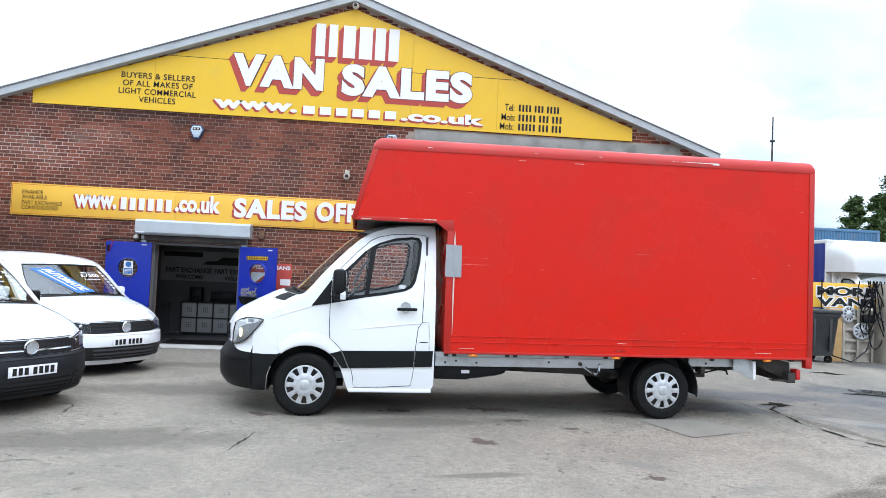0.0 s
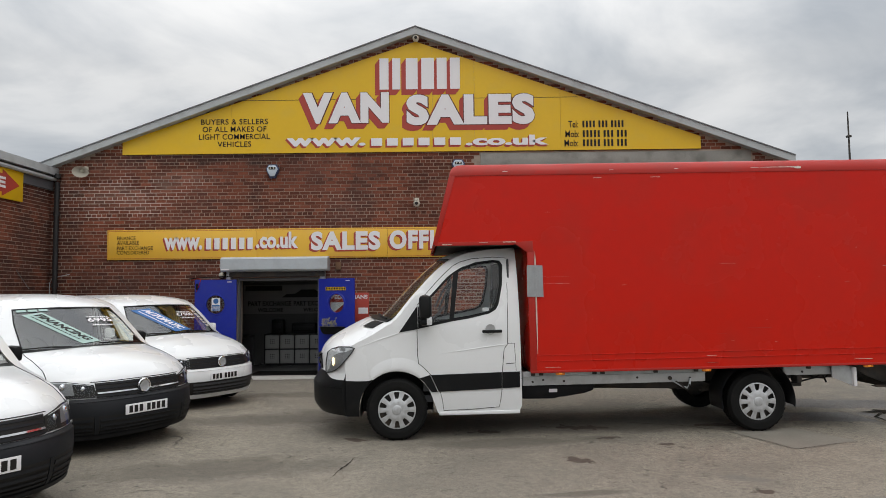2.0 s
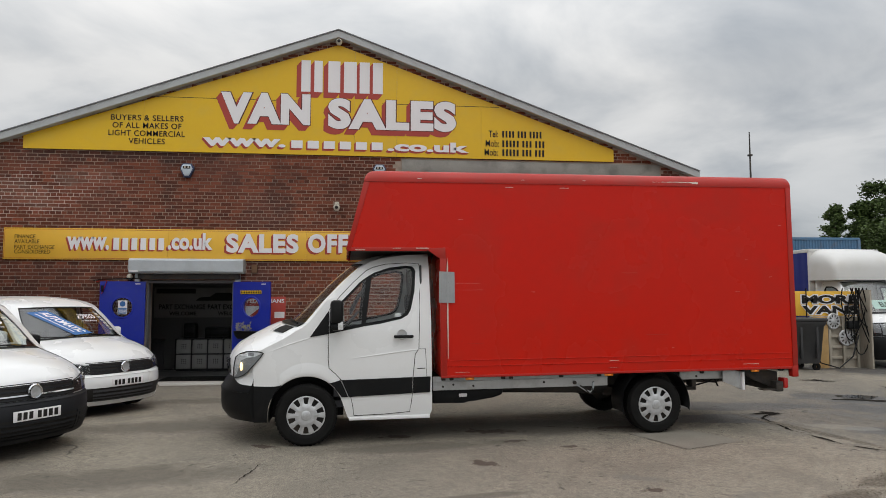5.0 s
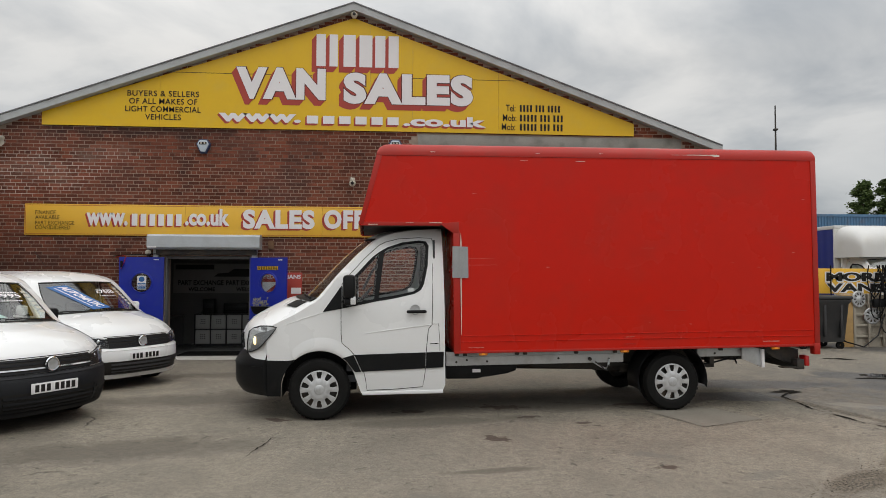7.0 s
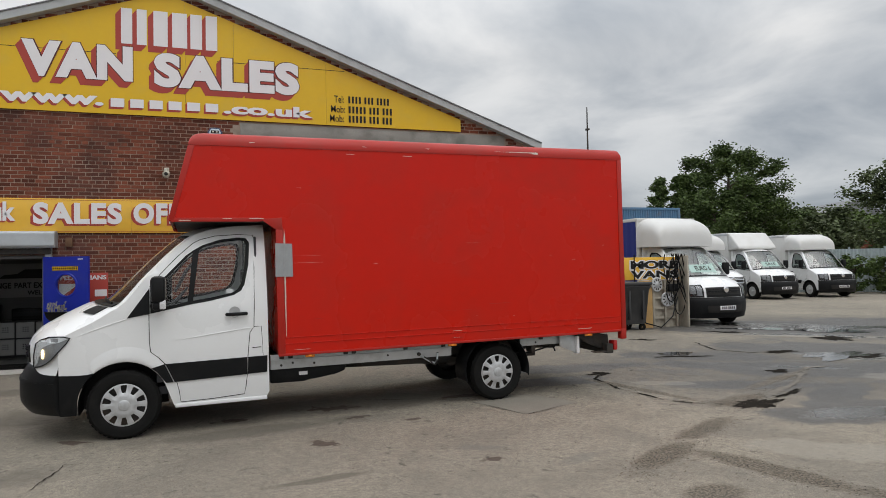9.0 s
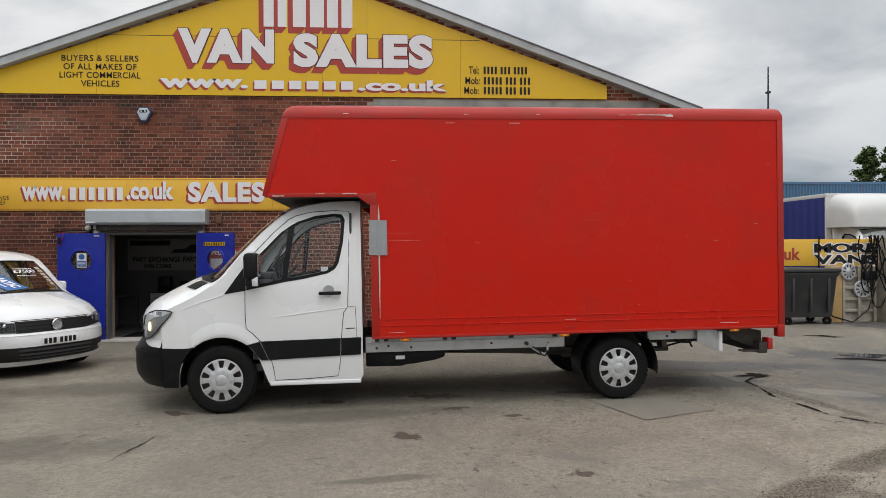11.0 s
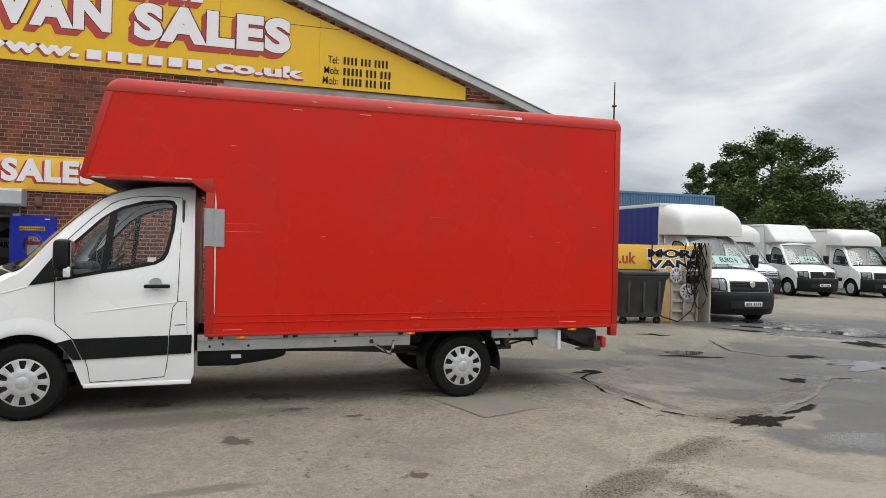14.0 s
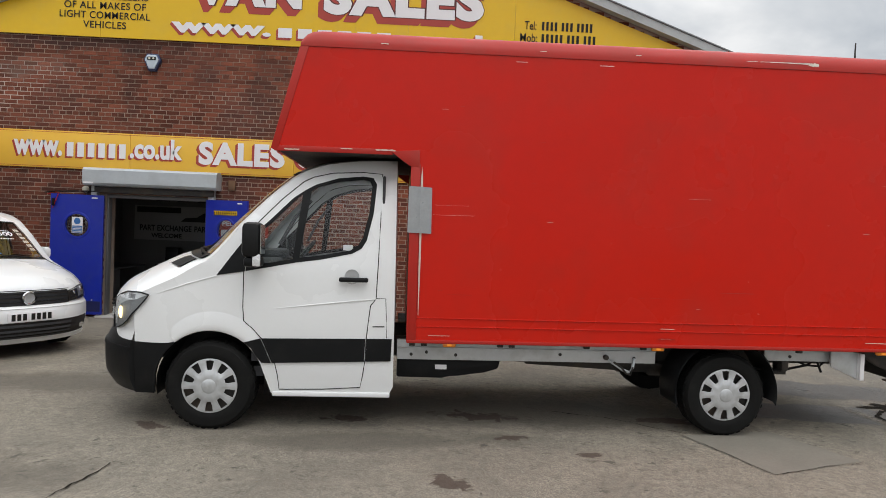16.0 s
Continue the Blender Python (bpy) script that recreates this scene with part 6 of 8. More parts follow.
    for k in range(3):
        part("grille_slat", sh.patch(bmesh.new(), 4.5 + 0.5 * k, 4.68 + 0.5 * k, -0.52, 0.52, 2, 12, 0.03, 0.02), BLACK_PLASTIC, t)
    number_plate(t, -1.085, 0.52)
    for sgn in (-1, 1):
        part("fog_lamp", lathe(bmesh.new(), [(0.0, -0.012), (0.035, -0.012), (0.042, 0.02)], (-0.80, sgn * 0.80, 0.54), 16, "x"), LAMP_BOWL, t)
    # bonnet air intake, wiper
    part("bonnet_intake", sh.patch(bmesh.new(), 9.55, 10.3, -0.9, -0.72, 3, 4, 0.01, 0.01), BLACK_PLASTIC, t)
    part("wiper_arm", tube(bmesh.new(), [sh.at(10.7, -0.86, 0.02), sh.at(10.85, -0.6, 0.03), sh.at(11.0, -0.1, 0.02)], 0.012, 6), BLACK_PLASTIC, t)
    part("washer_cowl", sh.patch(bmesh.new(), 10.4, 10.75, -0.93, 0.93, 2, 18, 0.012, 0.02), BLACK_PLASTIC, t)
    # cab interior
    part("dashboard", boxes(((-.02, -0.86, 1.0), (.36, 0.86, 1.36)), bev=0.06), INTERIOR, t)
    part("instrument_hood", boxes(((.1, 0.25, 1.34), (.34, 0.65, 1.44)), bev=0.04), INTERIOR, t)
    part("cab_floor", boxes(((-.05, -0.9, 0.42), (1.4, 0.9, 0.5))), INTERIOR, t)
    part("bulkhead", boxes(((1.37, -0.9, 0.5), (1.395, 0.9, 2.12)), bev=0.01), INTERIOR, t)
    for sgn in (-1, 1):
        part("door_card", boxes(((.3, sgn * 0.92 - 0.02, 0.55), (1.3, sgn * 0.92 + 0.02, 1.33)), bev=0.01), INTERIOR, t)
        part("grab_handle", tube(bmesh.new(), [(.5, sgn * 0.84, 1.52), (.62, sgn * 0.8, 1.75), (.75, sgn * 0.77, 1.9)], 0.016, 6), INTERIOR, t)
    for y in (-0.5, 0.05, 0.5):
        seat(t, 1.0, y, 0.82)
    steering_wheel(t, 0.5, 0.5, 1.38)
    part("price_card", boxes(((1.05, -0.93, 1.49), (1.13, -0.926, 1.535))), SIGN_WHITE, t)
    # the cab stands a little lower on its springs than the load body, and ends short of it
    def settle(ob):
        if ob.type == "MESH":
            for v in ob.data.vertices:
                v.co.x = v.co.x if v.co.x < 0.2 else 0.2 + (v.co.x - 0.2) * 0.976
                v.co.z -= 0.026
            for kid in ob.children:
                settle(kid)
        else:
            ob.location.z -= 0.026

    for ob in t.children:
        settle(ob)
    # box body
    W, x0, x1, zb, zt = 1.06, 1.575, 6.27, 0.735, 3.25
    seam_z = 3.098
    prof = [(x0, zb), (x1, zb), (x1, seam_z), (.66, seam_z), (.445, 2.275), (.47, 2.262), (1.36, 2.29), (x0, 2.29)]
    body = bmesh.new()
    for sgn in (-1, 1):
        sb = filled(prof, [], frange(.8, 6.2, 0.25), frange(0.9, 3.0, 0.2))
        for v in sb.verts:
            dent = 0.004 * noise.noise((v.co.x * 1.7, sgn, v.co.z * 1.7))
            v.co.y = sgn * (W + (dent if zb + 0.01 < v.co.z < seam_z - 0.01 else 0))
        merge(body, sb)
    part("side_panel", body, RED, t, "red painted body sides with scuffs", smooth=60)
    part("front_wall", boxes(((x0, -W + 0.004, zb), (x0 + 0.03, W - 0.004, 2.285))), RED, t)
    part("luton_floor", boxes(((.5, -W + 0.004, 2.262), (x0, W - 0.004, 2.285))), STEEL_DARK, t)
    part("front_bulkhead", prism(bmesh.new(), [(.448, 2.28), (.478, 2.28), (.69, seam_z), (.66, seam_z)], -W + 0.004, W - 0.004), RED, t)
    # rounded top: longitudinal cap with a bullnose
    cap = bmesh.new()
    def cap_ring(x, drop):
        pts = [(-W - 0.008, seam_z)] + [(-W + 0.115 - 0.123 * math.cos(a), seam_z + 0.02 + (zt - seam_z - 0.02 - drop) * math.sin(a)) for a in (radians(90 * k / 8) for k in range(9))]
        return [cap.verts.new((x, y, z)) for y, z in pts] + [cap.verts.new((x, -y, z)) for y, z in pts[::-1]]
    rings = [cap_ring(x, dr) for x, dr in ((.66, .12), (.672, .075), (.70, .035), (.75, .008), (.82, 0), (3.5, 0), (6.24, 0), (6.27, .006), (6.283, .03))]
    for a, b in zip(rings, rings[1:]):
        for k in range(len(a) - 1):
            cap.faces.new((a[k], a[k + 1], b[k + 1], b[k]))
    cap.faces.new(rings[0]), cap.faces.new(rings[-1])
    part("roof_cap", cap, RED_TRIM, t, "rounded red roof edge with chipped paint", smooth=50)
    for sgn in (-1, 1):
        y = sgn * W
        # nose corner trim, bottom rails, edge trims
        part("nose_trim", prism(bmesh.new(), [(.442, 2.275), (.50, 2.275), (.725, seam_z - 0.003), (.655, seam_z - 0.003)], y - 0.008, y + 0.008, 0.004), RED_TRIM, t)
        part("bottom_trim", boxes(((.47, y - 0.007, 2.255), (1.42, y + 0.007, 2.30)), bev=0.004), RED_TRIM, t)
        for z in (.862, .932):
            part("rub_rail", boxes(((1.65, y - 0.007, z - 0.005), (6.25, y + 0.007, z + 0.005)), bev=0.003), RED, t)
        part("skirt_rail", boxes(((x0, y - 0.012, zb - 0.012), (x1 - 0.06, y + 0.012, zb + 0.018)), bev=0.006), RED_TRIM, t)
        part("corner_post", boxes(((x0 - 0.004, y - 0.011, zb), (x0 + 0.075, y + 0.011, 2.19)), bev=0.005), RED_TRIM, t)
        part("rear_post", boxes(((x1 - 0.06, y - 0.012, zb - 0.03), (x1 + 0.012, y + 0.012, seam_z)), bev=0.006), RED_TRIM, t)
        part("gusset", prism(bmesh.new(), [(1.40, 2.285), (1.64, 2.30), (1.64, 2.16), (1.56, 2.17)], y - 0.013, y + 0.013, 0.004), RED_TRIM, t)
        part("rear_foot", boxes(((6.19, y - 0.02, .62), (6.275, y + 0.05 * -sgn + 0.02, .76)), bev=0.008), RED_TRIM, t)
    # filler strip where the corner trim has gone, its gleam drawn as a pale taper; held by tape
    part("bare_strip", prism(bmesh.new(), [(1.661, .95), (1.665, .95), (1.671, 1.4), (1.672, 2.06), (1.662, 2.17), (1.654, 2.06), (1.655, 1.4)], -W - 0.0135, -W), BARE, t)
    tape = filled([(1.555, 1.63), (1.75, 1.625), (1.748, 2.0), (1.56, 2.008)], [], frange(1.57, 1.74, 0.012), frange(1.65, 1.99, 0.02))
    for v in tape.verts:
        ridge = 0.012 * math.exp(-((v.co.x - 1.655 - 0.01 * noise.noise((0, 0, v.co.z * 9))) / 0.018) ** 2)
        v.co.y = -W - 0.018 - ridge - 0.004 * abs(noise.noise((v.co.x * 40, 0, v.co.z * 25)))
    part("duct_tape", tape, DUCT, t, "silver duct tape over the body's front corner", smooth=20)
    # scrapes and chips
    r = random.Random(11)

    def scrape(x, z, w, h, mat, y=-W - 0.0135):
        bm = bmesh.new()
        n = 12
        for k in range(2):
            up = [(x + w * i / n, z + h * (0.5 + 0.5 * noise.noise((x * 9 + i * 0.8, z * 5, k)))) for i in range(n + 1)]
            lo = [(x + w * i / n, z - h * (0.5 + 0.5 * noise.noise((x * 9 + i * 0.7, z * 3, k + 5)))) for i in range(n + 1)]
        vs = [[bm.verts.new((a, y, b)) for a, b in q] for q in (lo, up)]
        for i in range(n):
            bm.faces.new((vs[0][i], vs[0][i + 1], vs[1][i + 1], vs[1][i]))
        part("paint_scrape", bm, mat, t)

    for x, z, w, h in ((4.965 - .62, 3.148, .10, .004), (4.965 - .50, 3.149, .07, .004), (4.965 - .42, 3.150, .30, .008), (4.965 - .15, 3.150, .10, .012), (4.965 - .08, 3.144, .09, .024), (1.3, 3.145, .06, .006), (2.6, 3.145, .05, .004), (3.4, 3.15, .05, .004)):
        scrape(x, z, w, h, CHIP, -W - 0.0095)
    for x, z, w, h, mt in ((3.68, .80, .15, .012, RED_TRIM), (3.71, .80, .08, .006, BARE), (3.70, .885, .12, .005, BARE), (1.75, .79, .18, .004, BARE), (5.5, .80, .22, .006, BARE), (1.0, 2.29, .1, .008, BARE), (1.28, 2.29, .16, .012, BARE), (0.55, 2.27, .12, .01, BARE),
                           (1.76, 1.78, .35, .0015, BARE), (1.76, 1.86, .3, .001, BARE), (3.9, 1.98, .2, .0015, BARE), (4.2, 1.2, .3, .004, RED_TRIM), (3.6, 1.14, .35, .002, RED_TRIM), (1.9, 1.13, .2, .003, RED_TRIM), (3.1, 3.05, .12, .006, BARE), (2.4, 3.05, .1, .005, BARE)):
        scrape(x, z, w, h, mt)
    for _ in range(26):
        scrape(r.uniform(1.8, 6.1), r.uniform(1.0, 2.9), r.uniform(.01, .06), r.uniform(.001, .003), r.choice((BARE, RED_TRIM, RED_TRIM)), -W - 0.0065)
    part("rear_doors", boxes(((x1 - 0.04, -W + 0.01, zb), (x1, W - 0.01, seam_z)), bev=0.004), RED, t)
    part("body_floor", boxes(((x0, -W + 0.004, zb), (x1, W - 0.004, zb + 0.05))), STEEL_DARK, t)
    for z in (3.05, 2.2, 1.3):
        part("hinge", boxes(((6.27, -W - 0.006, z - 0.03), (6.285, -W + 0.06, z + 0.03)), bev=0.004), STEEL_DARK, t)
    # chassis
    for sgn in (-1, 1):
        y = sgn * 0.86
        part("side_rail", boxes(((1.5, y - 0.03, .555), (3.74, y + 0.03, .72)), ((1.5, y - 0.045, .655), (3.74, y + 0.045, .665)), bev=0.004), ALU, t)
        part("side_rail", boxes(((4.72, y - 0.03, .60), (5.45, y + 0.03, .72)), bev=0.004), ALU, t)
        for x in (1.6, 1.7, 2.35, 2.45, 3.1, 3.6, 5.0):
            part("rail_bracket", boxes(((x, y - 0.04 + 0.02 * sgn, .675), (x + 0.05, y + 0.04 + 0.02 * sgn, .74)), bev=0.004), STEEL_DARK, t)
        for x, z in ((1.75, .62), (1.62, .6), (2.0, .6), (2.9, .62), (3.55, .6), (4.95, .64)):
            part("bolt", lathe(bmesh.new(), [(0.0, 0.006 * sgn), (0.014, 0.006 * sgn), (0.014, -0.002 * sgn)], (x, y + sgn * 0.032, z), 8), STEEL_DARK, t)
        for x in (1.93, 3.70, 5.69):
            mk = part("side_marker", boxes(((x - 0.055, sgn * (W - 0.03) - 0.02, .69), (x + 0.055, sgn * (W - 0.03) + 0.02, .73)), bev=0.012), AMBER, t, "amber side marker lamp")
            part("marker_bulb", boxes(((x - 0.018, sgn * (W - 0.008) - 0.004, .701), (x + 0.018, sgn * (W - 0.008) + 0.004, .719)), bev=0.003), AMBER_LIT, mk)
        # mudguard
        gm = bmesh.new()
        ga = arc(4.34, 0.35, 0.455, -12, 196, 22)
        gi = arc(4.34, 0.35, 0.435, -12, 196, 22)
        rows_ = []
        for (xa, za), (xb, zb_) in zip(ga, gi):
            rows_.append([gm.verts.new(p) for p in ((xa, sgn * 0.99, za - 0.03), (xa, sgn * 0.97, za), (xa, sgn * 0.64, za), (xb, sgn * 0.64, zb_), (xb, sgn * 0.97, zb_))])
        for a, b in zip(rows_, rows_[1:]):
            for k in range(5):
                gm.faces.new((a[k], a[(k + 1) % 5], b[(k + 1) % 5], b[k]))
        part("mudguard", gm, BLACK_PLASTIC, t, smooth=50)
        wheel(t, -0.02, sgn * 0.985, sgn, 0.36, 0.22, sgn < 0, 0.222, drop=0.033)
        wheel(t, 4.345, sgn * 0.945, sgn, 0.36, 0.22, sgn < 0, 0.222, drop=0.054)
        part("chassis_beam", boxes(((0.6, sgn * 0.42 - 0.04, .5), (6.1, sgn * 0.42 + 0.04, .68))), STEEL_DARK, t)
    part("fuel_tank", prism(bmesh.new(), [(1.5, .56), (1.5, .385), (1.9, .38), (2.02, .425), (2.25, .43), (2.38, .47), (2.40, .56)], -0.82, -0.35, 0.02), BLACK_PLASTIC, t)
    part("tank_label", boxes(((1.83, -0.824, .46), (1.93, -0.821, .50))), SIGN_WHITE, t)
    part("drop_bracket", tube(bmesh.new(), [(2.6, -0.5, .58), (2.62, -0.5, .51), (2.63, -0.5, .49)], 0.02, 6), STEEL_DARK, t)
    part("drive_shaft", tube(bmesh.new(), [(1.4, 0.1, .45), (4.3, 0.0, .37)], 0.05, 10), STEEL_DARK, t)
    part("exhaust", tube(bmesh.new(), [(1.4, 0.3, .42), (2.8, 0.25, .42), (3.2, 0.25, .43), (3.9, 0.3, .5), (4.6, 0.35, .55), (5.6, 0.4, .48)], 0.04, 8), STEEL_DARK, t)
    part("rear_axle", tube(bmesh.new(), [(4.325, -0.75, .355), (4.325, 0.75, .355)], 0.055, 10), STEEL_DARK, t)
    part("differential", lathe(bmesh.new(), [(0.0, -0.16), (0.1, -0.12), (0.15, 0.0), (0.1, 0.12), (0.0, 0.16)], (4.325, 0, .355), 18), STEEL_DARK, t)
    part("front_beam", tube(bmesh.new(), [(0, -0.8, .3), (0, 0.8, .3)], 0.05, 8), STEEL_DARK, t)
    part("leaf_spring", boxes(((3.5, -0.6, .42), (5.1, -0.53, .47)), ((3.8, -0.6, .39), (4.8, -0.53, .42))), STEEL_DARK, t)
    # cargo lashing shackle, tow pump, tail brackets
    part("shackle", tube(bmesh.new(), [(3.30, -0.9, .60), (3.38, -0.91, .545), (3.45, -0.92, .50), (3.5, -0.92, .485), (3.53, -0.92, .52), (3.55, -0.9, .6)], 0.013, 8), GALV, t)
    part("shackle", tube(bmesh.new(), [(3.36, -0.93, .57), (3.43, -0.93, .525), (3.47, -0.94, .475), (3.51, -0.93, .46), (3.53, -0.93, .53)], 0.009, 6), STEEL_DARK, t)
    part("spring_hanger", prism(bmesh.new(), [(2.62, .56), (2.66, .475), (3.55, .43), (4.0, .40), (4.0, .47), (3.5, .56)], -0.6, -0.52, 0.006), STEEL_DARK, t)
    part("shackle_bolt", lathe(bmesh.new(), [(0.0, -0.02), (0.02, -0.018), (0.024, 0.02)], (3.30, -0.905, .605), 12), STEEL_DARK, t)
    part("tail_pump", boxes(((4.83, -0.86, .62), (4.98, -0.55, .76)), bev=0.03), ALU, t)
    part("pump_foot", boxes(((4.90, -0.86, .50), (4.97, -0.7, .64)), bev=0.02), STEEL_DARK, t)
    part("hydraulic_hose", tube(bmesh.new(), [(4.62, -0.8, .52), (4.9, -0.82, .5), (5.15, -0.84, .56), (5.22, -0.85, .62), (5.27, -0.85, .5)], 0.012, 6), BLACK_PLASTIC, t)
    part("hydraulic_hose", tube(bmesh.new(), [(5.0, -0.82, .62), (5.12, -0.84, .56), (5.25, -0.85, .55), (5.3, -0.85, .6)], 0.01, 6), BLACK_PLASTIC, t)
    part("tail_plate", prism(bmesh.new(), [(5.29, .74), (5.55, .69), (5.55, .46), (5.29, .57)], -0.95, -0.93, 0.003), ALU, t)
    part("tail_plate_edge", boxes(((5.53, -0.99, .46), (5.57, -0.9, .69)), bev=0.004), SIGN_WHITE, t)
    part("tail_bar", prism(bmesh.new(), [(5.6, .68), (5.8, .735), (6.12, .665), (6.13, .43), (5.8, .56)], -0.86, -0.80, 0.004), STEEL_DARK, t)
    part("under_run_bar", boxes(((6.02, -0.98, .42), (6.12, 0.98, .55)), bev=0.008), STEEL_DARK, t)
    part("step_plate", boxes(((5.83, -0.98, .44), (6.12, -0.86, .455)), bev=0.003), STEEL_DARK, t)
    for sgn in (-1, 1):
        tl = part("tail_lamp", boxes(((6.125, sgn * 0.92 - 0.07, .46), (6.19, sgn * 0.92 + 0.07, .60)), bev=0.02), RED_LENS, t, "red tail lamp")
    return t


red_lorry()


# ---- small panel vans ----
CADDY_ROWS = [(.44, .19, .34, 3, 0), (.42, .30, .40, 3, 0), (.41, .48, .41, 3, 0), (.43, .585, .41, 3, 0), (.47, .62, .41, 3, 0), (.52, .76, .42, 3, 0.0), (.56, .82, .42, 3, .02), (.70, .905, .42, 3, .05), (.95, .985, .38, 3, .07),
              (1.20, 1.05, .30, 3, .06), (1.33, 1.12, .28, 2.5, .03), (1.70, 1.43, .25, 2.5, .02), (1.90, 1.595, .2, 2.5, .03), (2.12, 1.665, .13, 2, .05), (2.5, 1.705, .05, 2, .055), (4.2, 1.705, 0, 2, .05), (4.38, 1.65, 0, 2, .04)]
CADDY_HALF = halves((0.18, 0.84), (0.4, 0.885), (0.8, 0.897), (1.05, 0.885), (1.4, 0.83), (1.7, 0.745), (1.8, 0.70))


def small_van(m, label, black_bumper, sticker, price):
    t = thing("panel_van", m, label, "van", "small white vans for sale")
    sh = Shell(CADDY_ROWS, CADDY_HALF)
    last = len(CADDY_ROWS) - 1
    top = sh.edge([3 + 0.5 * k for k in range(2 * (last - 3) + 1)])
    front_arch = arc(.90, .32, .355, -8, 188, 16)
    rear_arch = arc(3.56, .32, .355, -8, 188, 16)
    dlo = [(1.36, 1.08), (1.42, 1.13), (1.74, 1.39), (1.93, 1.52), (2.05, 1.56), (2.26, 1.58), (2.30, 1.55), (2.32, 1.08)]
    flank = top + [(4.42, 1.2), (4.42, .30)] + rear_arch + front_arch + [(.47, .30)]
    bm = bmesh.new()
    for sgn in (-1, 1):
        merge(bm, sh.side(flank, [dlo], sgn))
    sh.patch(bm, 4.0, 9.7, -1, 1, 22, 24)
    sh.patch(bm, 11.7, last, -1, 1, 14, 20)
    # the screen narrows towards the roof, so its pillars widen
    sh.patch(bm, 9.7, 11.7, -1, -0.77, 12, 5, shape=lambda s_, q: (s_, q * (0.14 + 0.09 * s_) / 0.23))
    sh.patch(bm, 9.7, 11.7, 0.77, 1, 12, 5, shape=lambda s_, q: (s_, 1 - (1 - q) * (0.14 + 0.09 * s_) / 0.23))
    bmesh.ops.remove_doubles(bm, verts=bm.verts[:], dist=0.004)
    part("body", bm, WHITE, t, "white painted van body", smooth=38)
    part("rear_doors", boxes(((4.36, -0.84, .3), (4.42, 0.84, 1.66)), bev=0.03), WHITE, t)
    part("windscreen", sh.patch(bmesh.new(), 9.72, 11.68, -0.865, 0.865, 14, 18, -0.003, shape=lambda s_, q: (s_, 0.5 + (q - 0.5) * (1 - 0.102 * s_))), SCREEN, t).visible_shadow = False
    part("screen_surround", merge(sh.patch(bmesh.new(), 9.45, 9.8, -0.87, 0.87, 3, 18, 0.004), sh.patch(bmesh.new(), 11.64, 11.72, -0.78, 0.78, 2, 18, 0.003)), BLACK_PLASTIC, t)
    for sgn in (-1, 1):
        part("screen_trim", sh.patch(bmesh.new(), 9.6, 11.7, sgn * 0.77, sgn * 0.875, 12, 1, 0.004, shape=lambda s_, q: (s_, (0.09 * (1 - s_) + 0.015 * q) / 0.105)), BLACK_PLASTIC, t)
    bump = GREY_PLASTIC if black_bumper else WHITE
    part("bumper", sh.patch(bmesh.new(), 0, 4.02, -1, 1, 14, 28, 0.008, 0.05), bump, t, "grey plastic bumper" if black_bumper else "body-coloured white bumper")
    ridge = GREY_PLASTIC if black_bumper else INTERIOR
    part("lower_intake", sh.patch(bmesh.new(), 0.62, 1.72, -0.94, 0.94, 5, 20, 0.013, 0.008), SIGN_BLACK, t)
    for k in range(4):
        p = 0.70 + 0.26 * k
        part("intake_slat", sh.patch(bmesh.new(), p, p + 0.13, -0.56, 0.56, 2, 18, 0.026, 0.014), ridge, t)
        if black_bumper:
            for sgn in (-1, 1):
                part("cheek_slat", sh.patch(bmesh.new(), p, p + 0.13, sgn * 0.63, sgn * 0.92, 2, 8, 0.024, 0.012), ridge, t)
    for sgn in (-1, 1):
        if black_bumper:
            part("intake_cheek", sh.patch(bmesh.new(), 0.6, 1.75, sgn * 0.575, sgn * 0.615, 3, 2, 0.024, 0.01), GREY_PLASTIC, t)
    part("lip", sh.patch(bmesh.new(), 0.1, 0.5, -0.97, 0.97, 3, 24, 0.02, 0.01), bump if black_bumper else WHITE, t)
    part("bumper_crease", sh.patch(bmesh.new(), 3.05, 3.2, -0.98, 0.98, 2, 24, 0.016, 0.008), bump, t)
    part("grille", sh.patch(bmesh.new(), 4.05, 5.25, -0.56, 0.56, 5, 16, 0.012, 0.008), SIGN_BLACK, t)
    for k, mt in ((4.14, GREY_PLASTIC), (4.36, CHROME if black_bumper else GREY_PLASTIC), (4.64, GREY_PLASTIC), (4.95, GREY_PLASTIC)):
        part("grille_slat", sh.patch(bmesh.new(), k, k + (0.09 if mt is CHROME else 0.12), -0.55, 0.55, 2, 16, 0.026 if mt is CHROME else 0.02, 0.01), mt, t)
    for sgn in (-1, 1):
        part("bonnet_gap", tube(bmesh.new(), [sh.at(5.55 + 0.39 * k, sgn * (0.955 - 0.009 * k), 0.0005) for k in range(11)], 0.0045, 6), GREY_PLASTIC, t)
    part("bonnet_gap", tube(bmesh.new(), [sh.at(5.42, -0.6 + 0.1 * k, 0.0005) for k in range(13)], 0.005, 6), SIGN_BLACK, t)
    c = sh.at(4.6, 0, 0.02)
    em = part("emblem", lathe(bmesh.new(), [(0.06, -0.014), (0.072, -0.016), (0.08, 0.0), (0.06, 0.0)], (c.x - 0.02, 0, c.z), 28, "x"), CHROME, t, "plain round chrome emblem")
    part("emblem_field", lathe(bmesh.new(), [(0.0, -0.006), (0.061, -0.006), (0.061, 0.004)], (c.x - 0.02, 0, c.z), 24, "x"), SILVER, em)
    number_plate(t, sh.at(2.2, 0).x - 0.012, 0.475 if black_bumper else 0.5)
